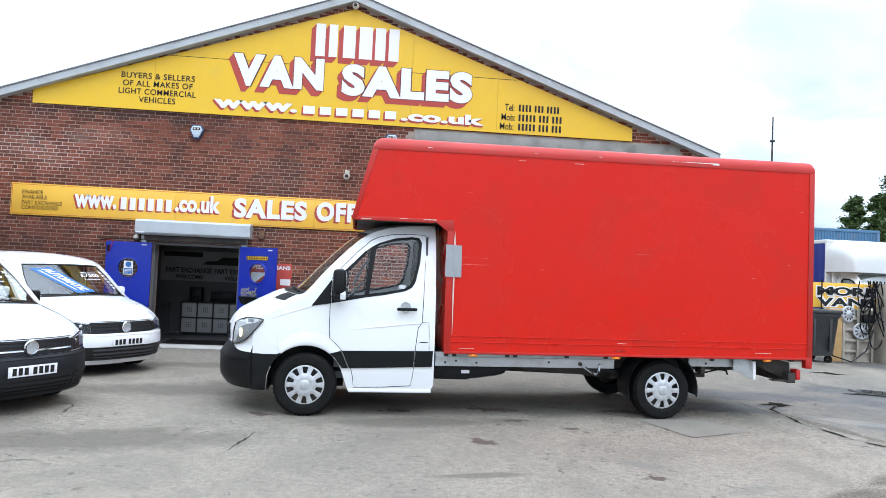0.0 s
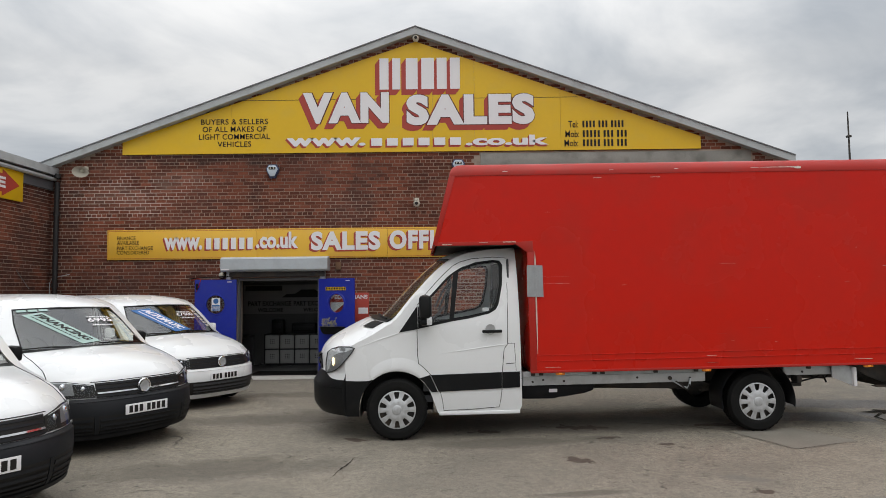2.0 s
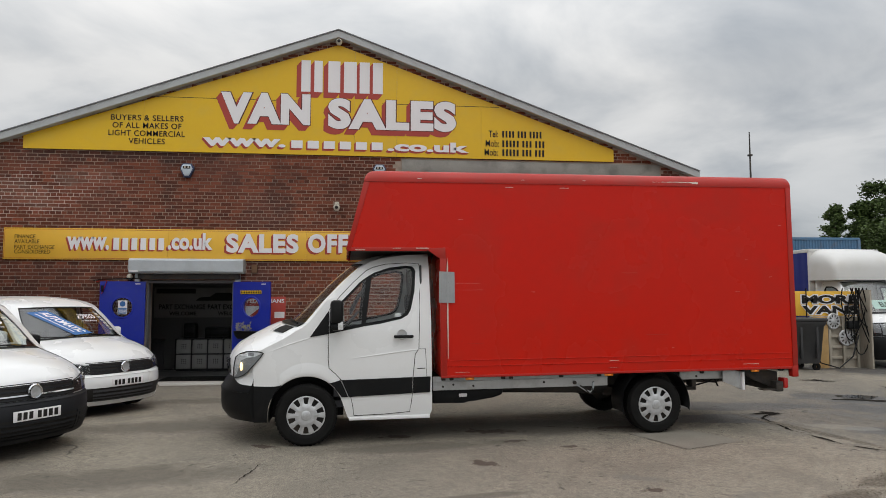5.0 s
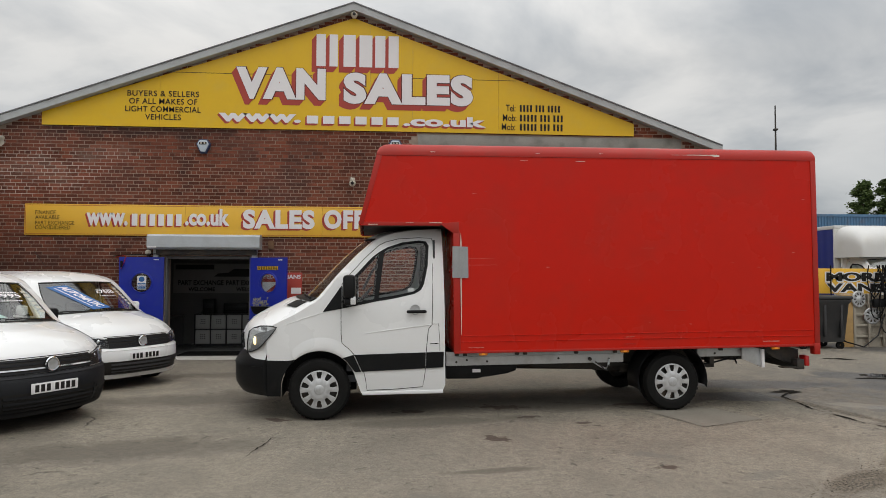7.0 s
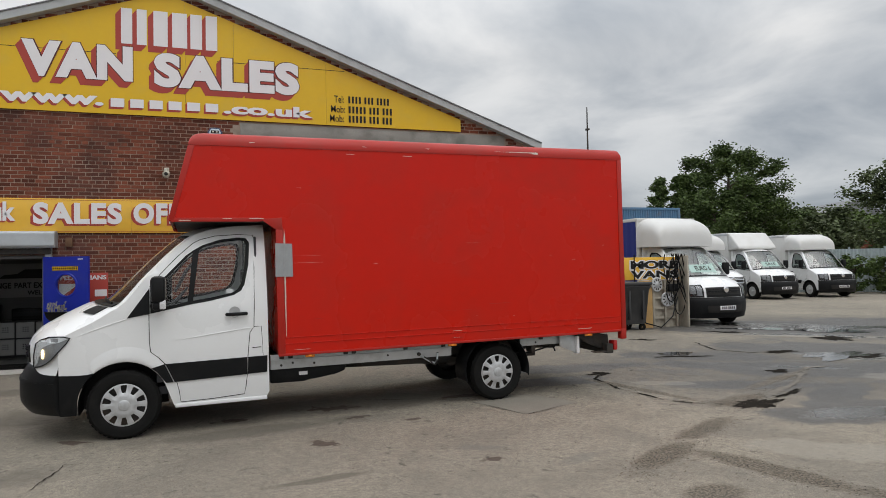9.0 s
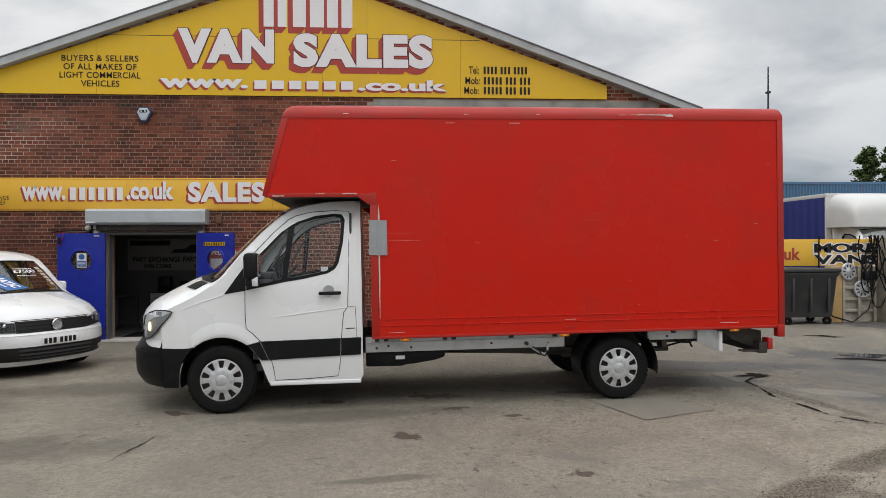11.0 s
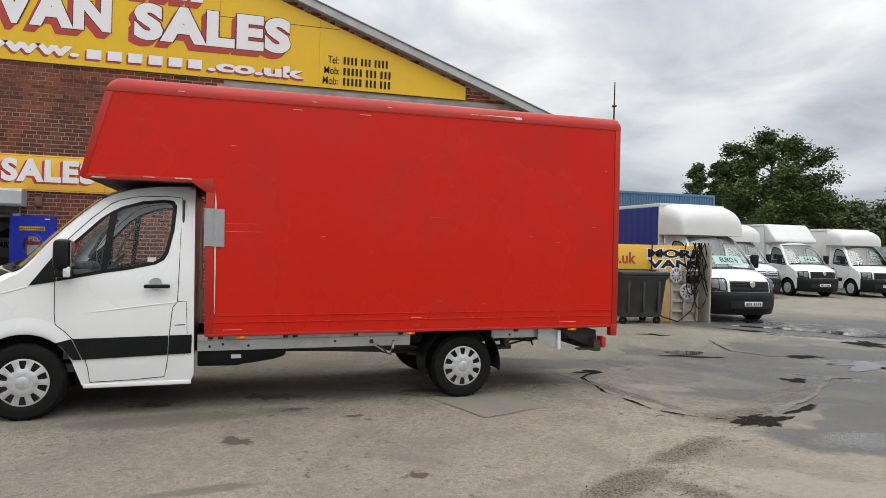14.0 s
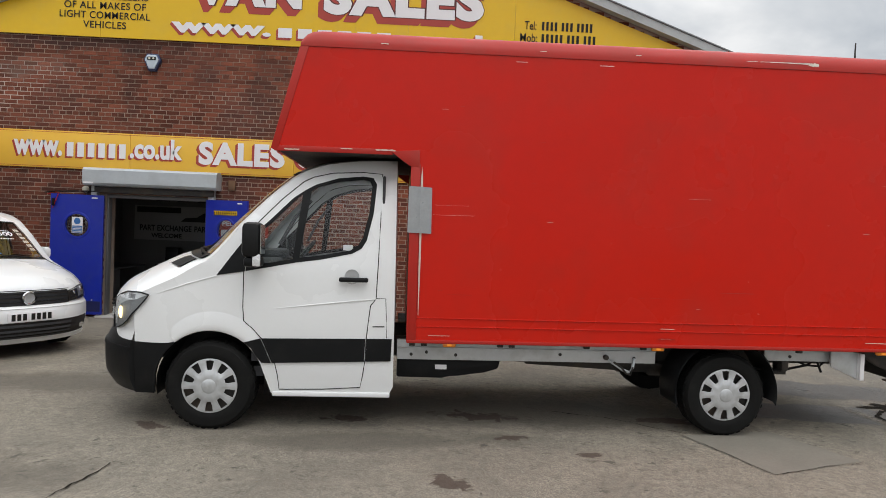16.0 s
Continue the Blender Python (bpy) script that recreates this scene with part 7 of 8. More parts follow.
    for sgn in (-1, 1):
        lamp = new("headlamp")
        lamp.parent = t

        def wedge(s_, q):
            """Lower towards the grille, taller and swept up at the wing."""
            tall = 0.62 + 0.38 * min(1, q * 1.6)
            return (0.06 + s_ * tall + (0.10 * q if not black_bumper else 0.14 * q * s_), q + (0.05 * (s_ - 0.5) * (1 - q) if black_bumper else 0))
        span = (sgn * 0.565, sgn * 0.955)
        part("lamp_bowl", sh.patch(bmesh.new(), 4.05, 5.45, *span, 8, 12, 0.014, 0.012, wedge), SIGN_BLACK, lamp)

        def inside(lo_s, hi_s, lo_q, hi_q):
            return lambda s_, q: wedge(lo_s + (hi_s - lo_s) * s_, lo_q + (hi_q - lo_q) * q)
        part("reflector", sh.patch(bmesh.new(), 4.05, 5.45, *span, 5, 5, 0.018, 0, inside(.16, .86, .50, .90)), LAMP_BOWL, lamp)
        part("reflector", sh.patch(bmesh.new(), 4.05, 5.45, *span, 5, 5, 0.018, 0, inside(.25, .75, .12, .42)), GREY_PLASTIC, lamp)
        part("lamp_brow", sh.patch(bmesh.new(), 4.05, 5.45, *span, 2, 8, 0.02, 0, inside(.84, .92, .08, .92)), LAMP_SILVER, lamp)
        for q_, rad in ((.28, 0.032), (.70, 0.042)):
            uv = wedge(.5, q_)
            bl = sh.at(4.05 + 1.4 * uv[0], sgn * (0.565 + 0.39 * uv[1]), 0.004)
            bm = bmesh.new()
            bmesh.ops.create_uvsphere(bm, u_segments=14, v_segments=8, radius=rad, matrix=Matrix.Translation(bl) @ Matrix.Diagonal((0.6, 1, 1, 1)))
            part("bulb_shroud", bm, CHROME, lamp)
        part("lens_cover", sh.patch(bmesh.new(), 4.05, 5.45, *span, 8, 12, 0.030, 0, wedge), LAMP_GLASS, lamp).visible_shadow = False
        fg = sh.at(1.2, sgn * 0.8, 0.024)
        if not black_bumper:
            part("fog_lamp", lathe(bmesh.new(), [(0.0, -0.012), (0.028, -0.01), (0.036, 0.01)], (fg.x, fg.y, fg.z), 18, "x"), CHROME, t)
        q = [(1.43, 1.105), (1.75, 1.36), (1.94, 1.49), (2.05, 1.53), (2.25, 1.55), (2.27, 1.53), (2.29, 1.105)]
        part("window_frame", ring_patch(sh, dlo, [q], sgn, 0.003), BLACK_PLASTIC, t)
        part("side_window", sh.side(q, [], sgn, -0.005), GLASS, t).visible_shadow = False
        seam(t, sh, [(1.32, 1.06), (1.28, .8), (1.30, .45), (1.36, .33), (2.3, .33), (2.36, .8), (2.36, 1.64)], sgn)
        part("door_handle", boxes(((2.1, sgn * 0.91 - 0.015, .93), (2.28, sgn * 0.91 + 0.015, .965)), bev=0.01), BLACK_PLASTIC, t)
        part("mirror_housing", boxes(((1.46, sgn * 0.945 - 0.045, 1.09), (1.66, sgn * 0.945 + 0.045, 1.24)), bev=0.035), BLACK_PLASTIC if black_bumper else WHITE, t)
        part("mirror_arm", boxes(((1.46, sgn * 0.9 - 0.04, 1.07), (1.54, sgn * 0.9 + 0.04, 1.11)), bev=0.01), BLACK_PLASTIC, t)
        part("rub_strip", thicken(sh.side([(1.32, .48), (3.2, .48), (3.2, .56), (1.32, .56)], [], sgn, 0.012), (0, -sgn * 0.015, 0)), GREY_PLASTIC, t)
        part("sill", boxes(((1.25, sgn * 0.86 - 0.03, .24), (3.2, sgn * 0.86 + 0.03, .31)), bev=0.01), GREY_PLASTIC, t)
        for ax, ar in ((.90, front_arch), (3.56, rear_arch)):
            liner = bmesh.new()
            for (xa, za), (xb, zb) in zip(ar, ar[1:]):
                liner.faces.new([liner.verts.new(p) for p in ((xa, sgn * 0.885, za), (xb, sgn * 0.885, zb), (xb, sgn * 0.55, zb), (xa, sgn * 0.55, za))])
            part("arch_liner", liner, BLACK_PLASTIC, t)
            wheel(t, ax, sgn * 0.86, sgn, 0.318, 0.2, False, 0.2)
    part("floor_pan", boxes(((.55, -0.8, .2), (4.35, 0.8, .27))), STEEL_DARK, t)
    part("engine_bay", boxes(((.6, -0.5, .27), (1.25, 0.5, .78))), STEEL_DARK, t)
    part("dashboard", boxes(((1.05, -0.78, .75), (1.55, 0.78, 1.03)), bev=0.05), INTERIOR, t)
    part("bulkhead", boxes(((2.42, -0.8, .3), (2.46, 0.8, 1.7))), INTERIOR, t)
    part("door_trim", boxes(((1.3, -0.845, .35), (2.4, -0.82, 1.05)), ((1.3, 0.82, .35), (2.4, 0.845, 1.05))), INTERIOR, t)
    for y in (-0.4, 0.4):
        seat(t, 1.98, y, .55)
    steering_wheel(t, 1.62, 0.4, 1.06, -65)
    for v in (-0.55, 0.35):
        part("wiper_arm", tube(bmesh.new(), [sh.at(9.45, v, 0.02), sh.at(9.7, v + 0.25, 0.03), sh.at(9.8, v + 0.5, 0.02)], 0.009, 6), BLACK_PLASTIC, t)
    part("aerial", tube(bmesh.new(), [(2.6, 0, 1.83), (2.95, 0, 2.1)], 0.004, 5), SIGN_BLACK, t)
    # sale stickers across the screen
    words, field, ink = sticker
    ps = [9.8 + 0.04 * k for k in range(47)]
    run = np.cumsum([0.0] + [(sh.at(b_, 0) - sh.at(a_, 0)).length for a_, b_ in zip(ps, ps[1:])])

    def screen_p(f):
        """The skin's row at a share of the windscreen's height."""
        return float(np.interp(f * run[-1], run, ps))

    def on_screen(u, w):
        """u along a slanting strip, w across it, both 0..1, to the screen."""
        v = 0.70 - 0.55 * u - (0.27 if black_bumper else 0.36) * w
        f = 0.86 - 0.80 * u + 0.045 * w
        return sh.at(screen_p(f), max(-0.8, min(0.8, v)), 0.003 if not on_ink[0] else 0.006)

    on_ink = [False]
    bm = bmesh.new()
    g = [[bm.verts.new(on_screen(i / 24, j / 4)) for j in range(5)] for i in range(25)]
    for i in range(24):
        for j in range(4):
            bm.faces.new((g[i][j], g[i][j + 1], g[i + 1][j + 1], g[i + 1][j]))
    part("sale_sticker", bm, field, t, "diagonal sale sticker on the windscreen")
    on_ink[0] = True
    part("sticker_lettering", write(bmesh.new(), words, 0.05, 0.42, 0.88, 0.42, 0, 0.045, place=on_screen), ink, t, smooth=0)
    part("sticker_line", write(bmesh.new(), "-" * 12, 0.08, 0.2, 0.8, 0.07, 0, 0.02, place=on_screen), ink, t, smooth=0)
    if price:
        pl = lambda u, w: sh.at(screen_p(0.54 + 0.17 * w), -0.14 - 0.42 * u, 0.010)
        part("price_lettering", write(bmesh.new(), price, 0, 0.3, 1, 0.62, 0, 0.02, place=pl), SIGN_WHITE, t, smooth=0)
        bm = bmesh.new()
        for k in range(2):
            bars(bm, 0.05, -0.25 + 1.3 * k, 0.9, 0.12, 0, 10, rng, place=pl)
        part("price_small_print", bm, SIGN_WHITE, t, smooth=0)
        # column of pale bars down one side of the screen
        pv = lambda u, w: sh.at(screen_p(0.12 + 0.75 * w), -0.70 - 0.12 * u + 0.1 * w, 0.008)
        bm = bmesh.new()
        for k in range(6):
            bars(bm, 0.1, 0.1 + 0.14 * k, 0.8, 0.09, 0, 3, rng, place=pv)
        part("sale_print", bm, HORN, t, smooth=0)
    if black_bumper and price:
        for k in range(3):
            part("permit_sticker", sh.patch(bmesh.new(), 11.5, 11.62, 0.74 - 0.14 * k, 0.62 - 0.14 * k, 1, 3, 0.005), SIGN_TEAL, t)
    return t


def van_pose(x, y, heading):
    """Front centre at x, y, facing the heading (degrees from +x)."""
    return pose(x, y, ground_z(x, y) + 0.0, 0, 0, heading + 180)


small_van(van_pose(-3.41, 9.66, -33), "white small panel van with white bumper and automatic sticker", False, ("AUTOMATIC", SIGN_BLUE, SIGN_WHITE), "£7500")
small_van(van_pose(-3.35, 6.87, -31.1), "white small panel van with dark bumper and financing sticker", True, ("FINANCING", SIGN_TEAL, SIGN_BLACK), "6995")
small_van(van_pose(-3.28, 4.12, -31), "white small panel van with dark bumper beside its twin", True, ("FINANCING", SIGN_TEAL, SIGN_BLACK), "")


# ---- large vans across the yard ----
BIG_ROWS = [(.42, .24, .34, 3, 0), (.40, .40, .38, 3, 0), (.40, .62, .38, 3, 0), (.42, .72, .38, 3, 0), (.45, .78, .38, 3, 0), (.48, .98, .38, 3, 0.0), (.54, 1.06, .38, 3, .03), (.72, 1.16, .38, 3, .06), (.92, 1.25, .34, 3, .06), (1.05, 1.33, .28, 2.5, .03),
            (1.30, 1.66, .24, 2.5, .01), (1.56, 1.98, .2, 2.5, .02), (1.72, 2.12, .16, 2.5, .04), (1.95, 2.22, .08, 2, .06), (2.35, 2.25, .0, 2, .06)]
BIG_HALF = halves((0.2, 0.93), (0.5, 0.98), (1.0, 0.99), (1.4, 0.96), (1.8, 0.88), (2.15, 0.77), (2.3, 0.7))


def luton_van(m, label, peak, curtain, banner_text, length=6.2, grille_chrome=False, height=2.95, lamp_tall=False):
    t = thing("box_van", m, label, "van", "large vans across the yard")
    sh = Shell(BIG_ROWS, BIG_HALF)
    last = len(BIG_ROWS) - 1
    top = sh.edge([3 + 0.5 * k for k in range(2 * (last - 3) + 1)])
    dlo = [(1.12, 1.28), (1.2, 1.42), (1.40, 1.68), (1.60, 1.9), (1.72, 1.98), (1.9, 2.03), (2.12, 2.04), (2.17, 1.98), (2.15, 1.45), (2.1, 1.36)]
    arch = arc(1.0, .36, .43, -6, 186, 16)
    flank = top + [(2.38, .35)] + arch + [(.45, .35)]
    bm = bmesh.new()
    for sgn in (-1, 1):
        merge(bm, sh.side(flank, [dlo], sgn))
    sh.patch(bm, 4.0, 9.0, -1, 1, 18, 20)
    sh.patch(bm, 12.0, last, -1, 1, 8, 18)
    for v0, v1 in ((-1, -0.94), (0.94, 1)):
        sh.patch(bm, 9.0, 12.0, v0, v1, 12, 2)
    bmesh.ops.remove_doubles(bm, verts=bm.verts[:], dist=0.004)
    part("cab", bm, WHITE, t, "white painted steel cab", smooth=38)
    part("cab_back", boxes(((2.33, -0.95, .4), (2.38, 0.95, 2.2)), bev=0.02), WHITE, t)
    part("windscreen", sh.patch(bmesh.new(), 9.0, 12.0, -0.935, 0.935, 12, 16, -0.003), SCREEN, t).visible_shadow = False
    part("screen_surround", merge(sh.patch(bmesh.new(), 8.7, 9.1, -0.94, 0.94, 3, 16, 0.005), sh.patch(bmesh.new(), 11.9, 12.1, -0.94, 0.94, 2, 16, 0.004)), BLACK_PLASTIC, t)
    part("bumper", sh.patch(bmesh.new(), 0, 4.02, -1, 1, 12, 24, 0.008, 0.05), BLACK_PLASTIC, t, "black plastic bumper")
    part("lower_intake", sh.patch(bmesh.new(), 0.9, 1.7, -0.6, 0.6, 4, 12, 0.016, 0.01), SIGN_BLACK, t)
    part("grille", sh.patch(bmesh.new(), 4.1, 5.6, -0.58, 0.58, 5, 14, 0.012, 0.01), SIGN_BLACK, t)
    for k in range(3):
        part("grille_slat", sh.patch(bmesh.new(), 4.25 + 0.45 * k, 4.4 + 0.45 * k, -0.55, 0.55, 2, 14, 0.026, 0.012), CHROME if grille_chrome else BLACK_PLASTIC, t)
    c = sh.at(4.95, 0, 0.02)
    part("emblem", lathe(bmesh.new(), [(0.0, -0.01), (0.06, -0.014), (0.075, -0.012), (0.082, 0.01)], (c.x - 0.02, 0, c.z), 24, "x"), CHROME, t, "plain round chrome emblem")
    number_plate(t, sh.at(1.9, 0).x - 0.014, 0.5)
    for sgn in (-1, 1):
        lamp = new("headlamp")
        lamp.parent = t
        hi = 6.4 if lamp_tall else 5.9
        part("lamp_bowl", sh.patch(bmesh.new(), 4.1, hi, sgn * 0.64, sgn * 0.97, 7, 8, 0.010, 0.01), SIGN_BLACK, lamp)
        part("reflector", sh.patch(bmesh.new(), 4.3, hi - 0.3, sgn * 0.68, sgn * 0.79, 4, 4, 0.014), LAMP_BOWL, lamp)
        part("reflector", sh.patch(bmesh.new(), 4.5, hi - 0.25, sgn * 0.81, sgn * 0.93, 4, 4, 0.014), LAMP_BOWL, lamp)
        part("lens_cover", sh.patch(bmesh.new(), 4.1, hi, sgn * 0.64, sgn * 0.97, 7, 8, 0.024), LAMP_GLASS, lamp).visible_shadow = False
        q = [(1.17, 1.31), (1.43, 1.665), (1.62, 1.87), (1.74, 1.945), (1.9, 1.995), (2.11, 2.0), (2.13, 1.97), (2.11, 1.47), (2.07, 1.385)]
        part("window_frame", ring_patch(sh, dlo, [q], sgn, 0.003), BLACK_PLASTIC, t)
        part("side_window", sh.side(q, [], sgn, -0.005), GLASS_DARK, t).visible_shadow = False
        seam(t, sh, [(1.1, 1.28), (1.12, .9), (1.36, .7), (1.45, .36), (2.25, .36), (2.25, 2.1)], sgn)
        part("door_handle", boxes(((2.0, sgn * 1.0 - 0.015, 1.15), (2.2, sgn * 1.0 + 0.015, 1.19)), bev=0.01), BLACK_PLASTIC, t)
        part("mirror_housing", boxes(((1.22, sgn * 1.14 - 0.1, 1.36), (1.36, sgn * 1.14 + 0.1, 1.72)), bev=0.04), BLACK_PLASTIC, t)
        part("mirror_arm", boxes(((1.22, sgn * 1.0 - 0.07, 1.36), (1.3, sgn * 1.0 + 0.07, 1.42)), bev=0.015), BLACK_PLASTIC, t)
        part("rub_strip", thicken(sh.side([(1.5, .62), (2.36, .62), (2.36, .78), (1.46, .78)], [], sgn, 0.012), (0, -sgn * 0.015, 0)), BLACK_PLASTIC, t)
        liner = bmesh.new()
        for (xa, za), (xb, zb) in zip(arch, arch[1:]):
            liner.faces.new([liner.verts.new(p) for p in ((xa, sgn * 0.97, za), (xb, sgn * 0.97, zb), (xb, sgn * 0.55, zb), (xa, sgn * 0.55, za))])
        part("arch_liner", liner, BLACK_PLASTIC, t)
        for ax in (1.0, length - 1.2):
            wheel(t, ax, sgn * 0.96, sgn, 0.35, 0.22, False, 0.215)
        part("chassis_beam", boxes(((1.2, sgn * 0.45 - 0.05, .5), (length - 0.1, sgn * 0.45 + 0.05, .7))), STEEL_DARK, t)
    part("dashboard", boxes(((1.0, -0.86, .95), (1.4, 0.86, 1.27)), bev=0.05), INTERIOR, t)
    part("cab_floor", boxes(((.6, -0.88, .4), (2.33, 0.88, .5))), INTERIOR, t)
    for y in (-0.5, 0.5):
        seat(t, 2.0, y, .8)
    if banner_text:
        bn = lambda u, w: sh.at(9.35 + 0.62 * w, -0.5 + 0.95 * (1 - u) - 0.0, 0.006 if not ink[0] else 0.011)
        ink = [False]
        bm = bmesh.new()
        g = [[bm.verts.new(bn(i / 12, j)) for j in (0, 1)] for i in range(13)]
        for i in range(12):
            bm.faces.new((g[i][0], g[i][1], g[i + 1][1], g[i + 1][0]))
        part("screen_banner", bm, SIGN_TEAL, t, "pale sale banner inside the windscreen")
        ink[0] = True
        part("banner_lettering", write(bmesh.new(), banner_text, 0.2, 0.2, 0.6, 0.55, 0, 0.02, place=bn), SIGN_BLACK, t, smooth=0)
    # load body
    W, xb = 1.06, 2.45
    if curtain:
        part("load_frame", boxes(((xb, -W, .78), (length, W, .9)), ((xb, -W, height - 0.1), (length, W, height)), ((length - 0.06, -W, .9), (length, W, height - 0.1)), ((xb, -W, .9), (xb + 0.06, W, height - 0.1)), bev=0.01), WHITE_GRP, t)
        for sgn in (-1, 1):
            bm = bmesh.new()
            n = 60
            lo = [bm.verts.new((xb + 0.06 + (length - xb - 0.12) * k / n, sgn * (W - 0.006 + 0.012 * math.sin(k * 1.3)), .9)) for k in range(n + 1)]
            hi_ = [bm.verts.new((v.co.x, sgn * (W + 0.002), height - 0.1)) for v in lo]
            for k in range(n):
                bm.faces.new((lo[k], lo[k + 1], hi_[k + 1], hi_[k]))
            part("side_curtain", bm, CURTAIN, t, "blue side curtain")
    else:
        part("load_body", boxes(((xb, -W, .78), (length, W, height)), bev=0.03), WHITE_GRP, t, "white load body")
        for sgn in (-1, 1):
            part("body_rail", boxes(((xb - 0.005, sgn * W - 0.012, height - 0.12), (length + 0.005, sgn * W + 0.012, height - 0.03)), bev=0.006), ALU, t)
    if peak == "dome":
        # smooth moulded over-cab peak
        bm = bmesh.new()
        rings = []
        for f in [k / 14 for k in range(15)]:
            a = f * math.pi / 2
            x = xb + 0.02 - 0.93 * math.sin(a)
            hh = (height - 2.2) * (0.12 + 0.88 * math.cos(a) ** 0.62)
            ww = W * (0.80 + 0.2 * math.cos(a) ** 0.6)
            ring = []
            for k in range(21):
                b = math.pi * k / 20
                cy = math.copysign(abs(math.cos(b)) ** 0.4, math.cos(b))
                ring.append(bm.verts.new((x, -ww * cy, 2.2 + hh * math.sin(b) ** 0.4)))
            rings.append(ring)
        for a, b in zip(rings, rings[1:]):
            for k in range(20):
                bm.faces.new((a[k], a[k + 1], b[k + 1], b[k]))
        bm.faces.new(rings[-1])
        under = [r_[0] for r_ in rings] + [r_[-1] for r_ in rings[::-1]]
        bm.faces.new(under)
        part("over_cab_peak", bm, WHITE_GRP, t, "smooth white moulded peak over the cab", smooth=50)
    elif peak == "deflector":
        bm = prism(bmesh.new(), [(xb + 0.02, 2.2), (xb + 0.02, height), (xb - 0.1, height - 0.02), (1.75, 2.4), (1.7, 2.26)], -W + 0.03, W - 0.03, 0.06)
        part("wind_deflector", bm, WHITE_GRP, t, "white wind deflector over the cab", smooth=50)
    return t


luton_van(pose(13.32, 13.85, -0.02, 0, 0, 91), "white curtain-sided van with moulded peak and blue curtains", "dome", True, "EURO 6", 6.6, lamp_tall=True, height=3.08)
luton_van(pose(20.51, 21.41, 0, 0, 0, 90), "white box van with moulded peak parked in a row", "dome", False, "EURO 6", 6.2, True)
luton_van(pose(23.94, 22.08, 0, 0, 0, 86), "white box van with square body parked in a row", "deflector", False, "SALE", 6.2, height=3.05)
luton_van(pose(27.10, 21.92, 0, 0, 0, 82), "white box van with moulded peak at the row's end", "dome", False, "", 6.4, height=2.95)


# ---- corner with the yard sign ----
def yard_sign():
    t = thing("yard_sign", pose(0.24, 14.42, -0.1), "yellow board reading more vans on a pale timber stand", "sign")
    part("board", boxes(((7.6, -0.03, 1.37), (11.95, 0.0, 1.97)), bev=0.004), YELLOW_BAND, t)
    bm = write(bmesh.new(), "MORE", 10.42, 1.665, 1.5, 0.21, -0.038, 0.04)
    write(bm, "VANS", 10.42, 1.405, 1.5, 0.21, -0.038, 0.04)
    part("lettering", bm, SIGN_BLACK, t, smooth=0)
    bm = write(bmesh.new(), "MORE", 10.385, 1.642, 1.57, 0.256, -0.034, 0.11)
    write(bm, "VANS", 10.385, 1.382, 1.57, 0.256, -0.034, 0.11)
    part("letter_outline", bm, SIGN_WHITE, t, smooth=0)
    bm = write(bmesh.new(), ".co.uk", 9.2, 1.5, 0.9, 0.28, -0.034, 0.03)
    bars(bm, 7.7, 1.5, 1.5, 0.24, -0.034, 7, rng)
    part("web_lettering", bm, SIGN_RED, t, smooth=0)
    part("back_sheet", boxes(((11.07, 0.04, 0.0), (11.9, 0.08, 1.35))), PALE_BOARD, t)
    for z in (0.05, 0.32, 0.58, 0.84, 1.1):
        part("rail", boxes(((11.08, -0.02, z), (11.88, 0.035, z + 0.06)), bev=0.006), PALE_BOARD, t)
    for x in (11.08, 11.45, 11.82):
        part("post", boxes(((x, -0.055, 0.0), (x + 0.06, -0.022, 1.35)), bev=0.006), PALE_BOARD, t)
    part("end_board", boxes(((11.955, -0.36, 0.0), (12.005, 0.1, 2.0)), bev=0.006), PALE_BOARD, t, "pale weathered timber end board")
    part("yellow_sheet", boxes(((10.66, -0.06, 0.0), (11.06, -0.03, 1.35)), bev=0.004), TAN_SHEET, t)


yard_sign()


def loose_hubcap(x, z, turn):
    t = thing("hubcap", pose(x + 0.12, 14.36, z, 0, 0, turn), "silver plastic wheel trim hung on the sign stand", "wheel trim", "hung wheel trims")
    bm = lathe(bmesh.new(), [(0.0, -0.05), (0.05, -0.048), (0.07, -0.03), (0.15, -0.02), (0.18, -0.025), (0.2, -0.01), (0.2, 0.0)], (0, 0, 0), 28)
    part("disc", bm, SILVER, t)
    bm = bmesh.new()
    for k in range(10):
        a = 2 * math.pi * k / 10
        c = Matrix.Rotation(a, 4, "Y") @ Matrix.Translation((0.125, -0.03, 0))
        b2 = box(bmesh.new(), (-0.03, -0.004, -0.014), (0.03, 0.006, 0.014), 0.003, 1)
        bmesh.ops.transform(b2, matrix=c, verts=b2.verts[:])
        merge(bm, b2)
    part("slot", bm, STEEL_DARK, t)


loose_hubcap(11.32, 1.14, 10)
loose_hubcap(11.66, 0.74, -8)


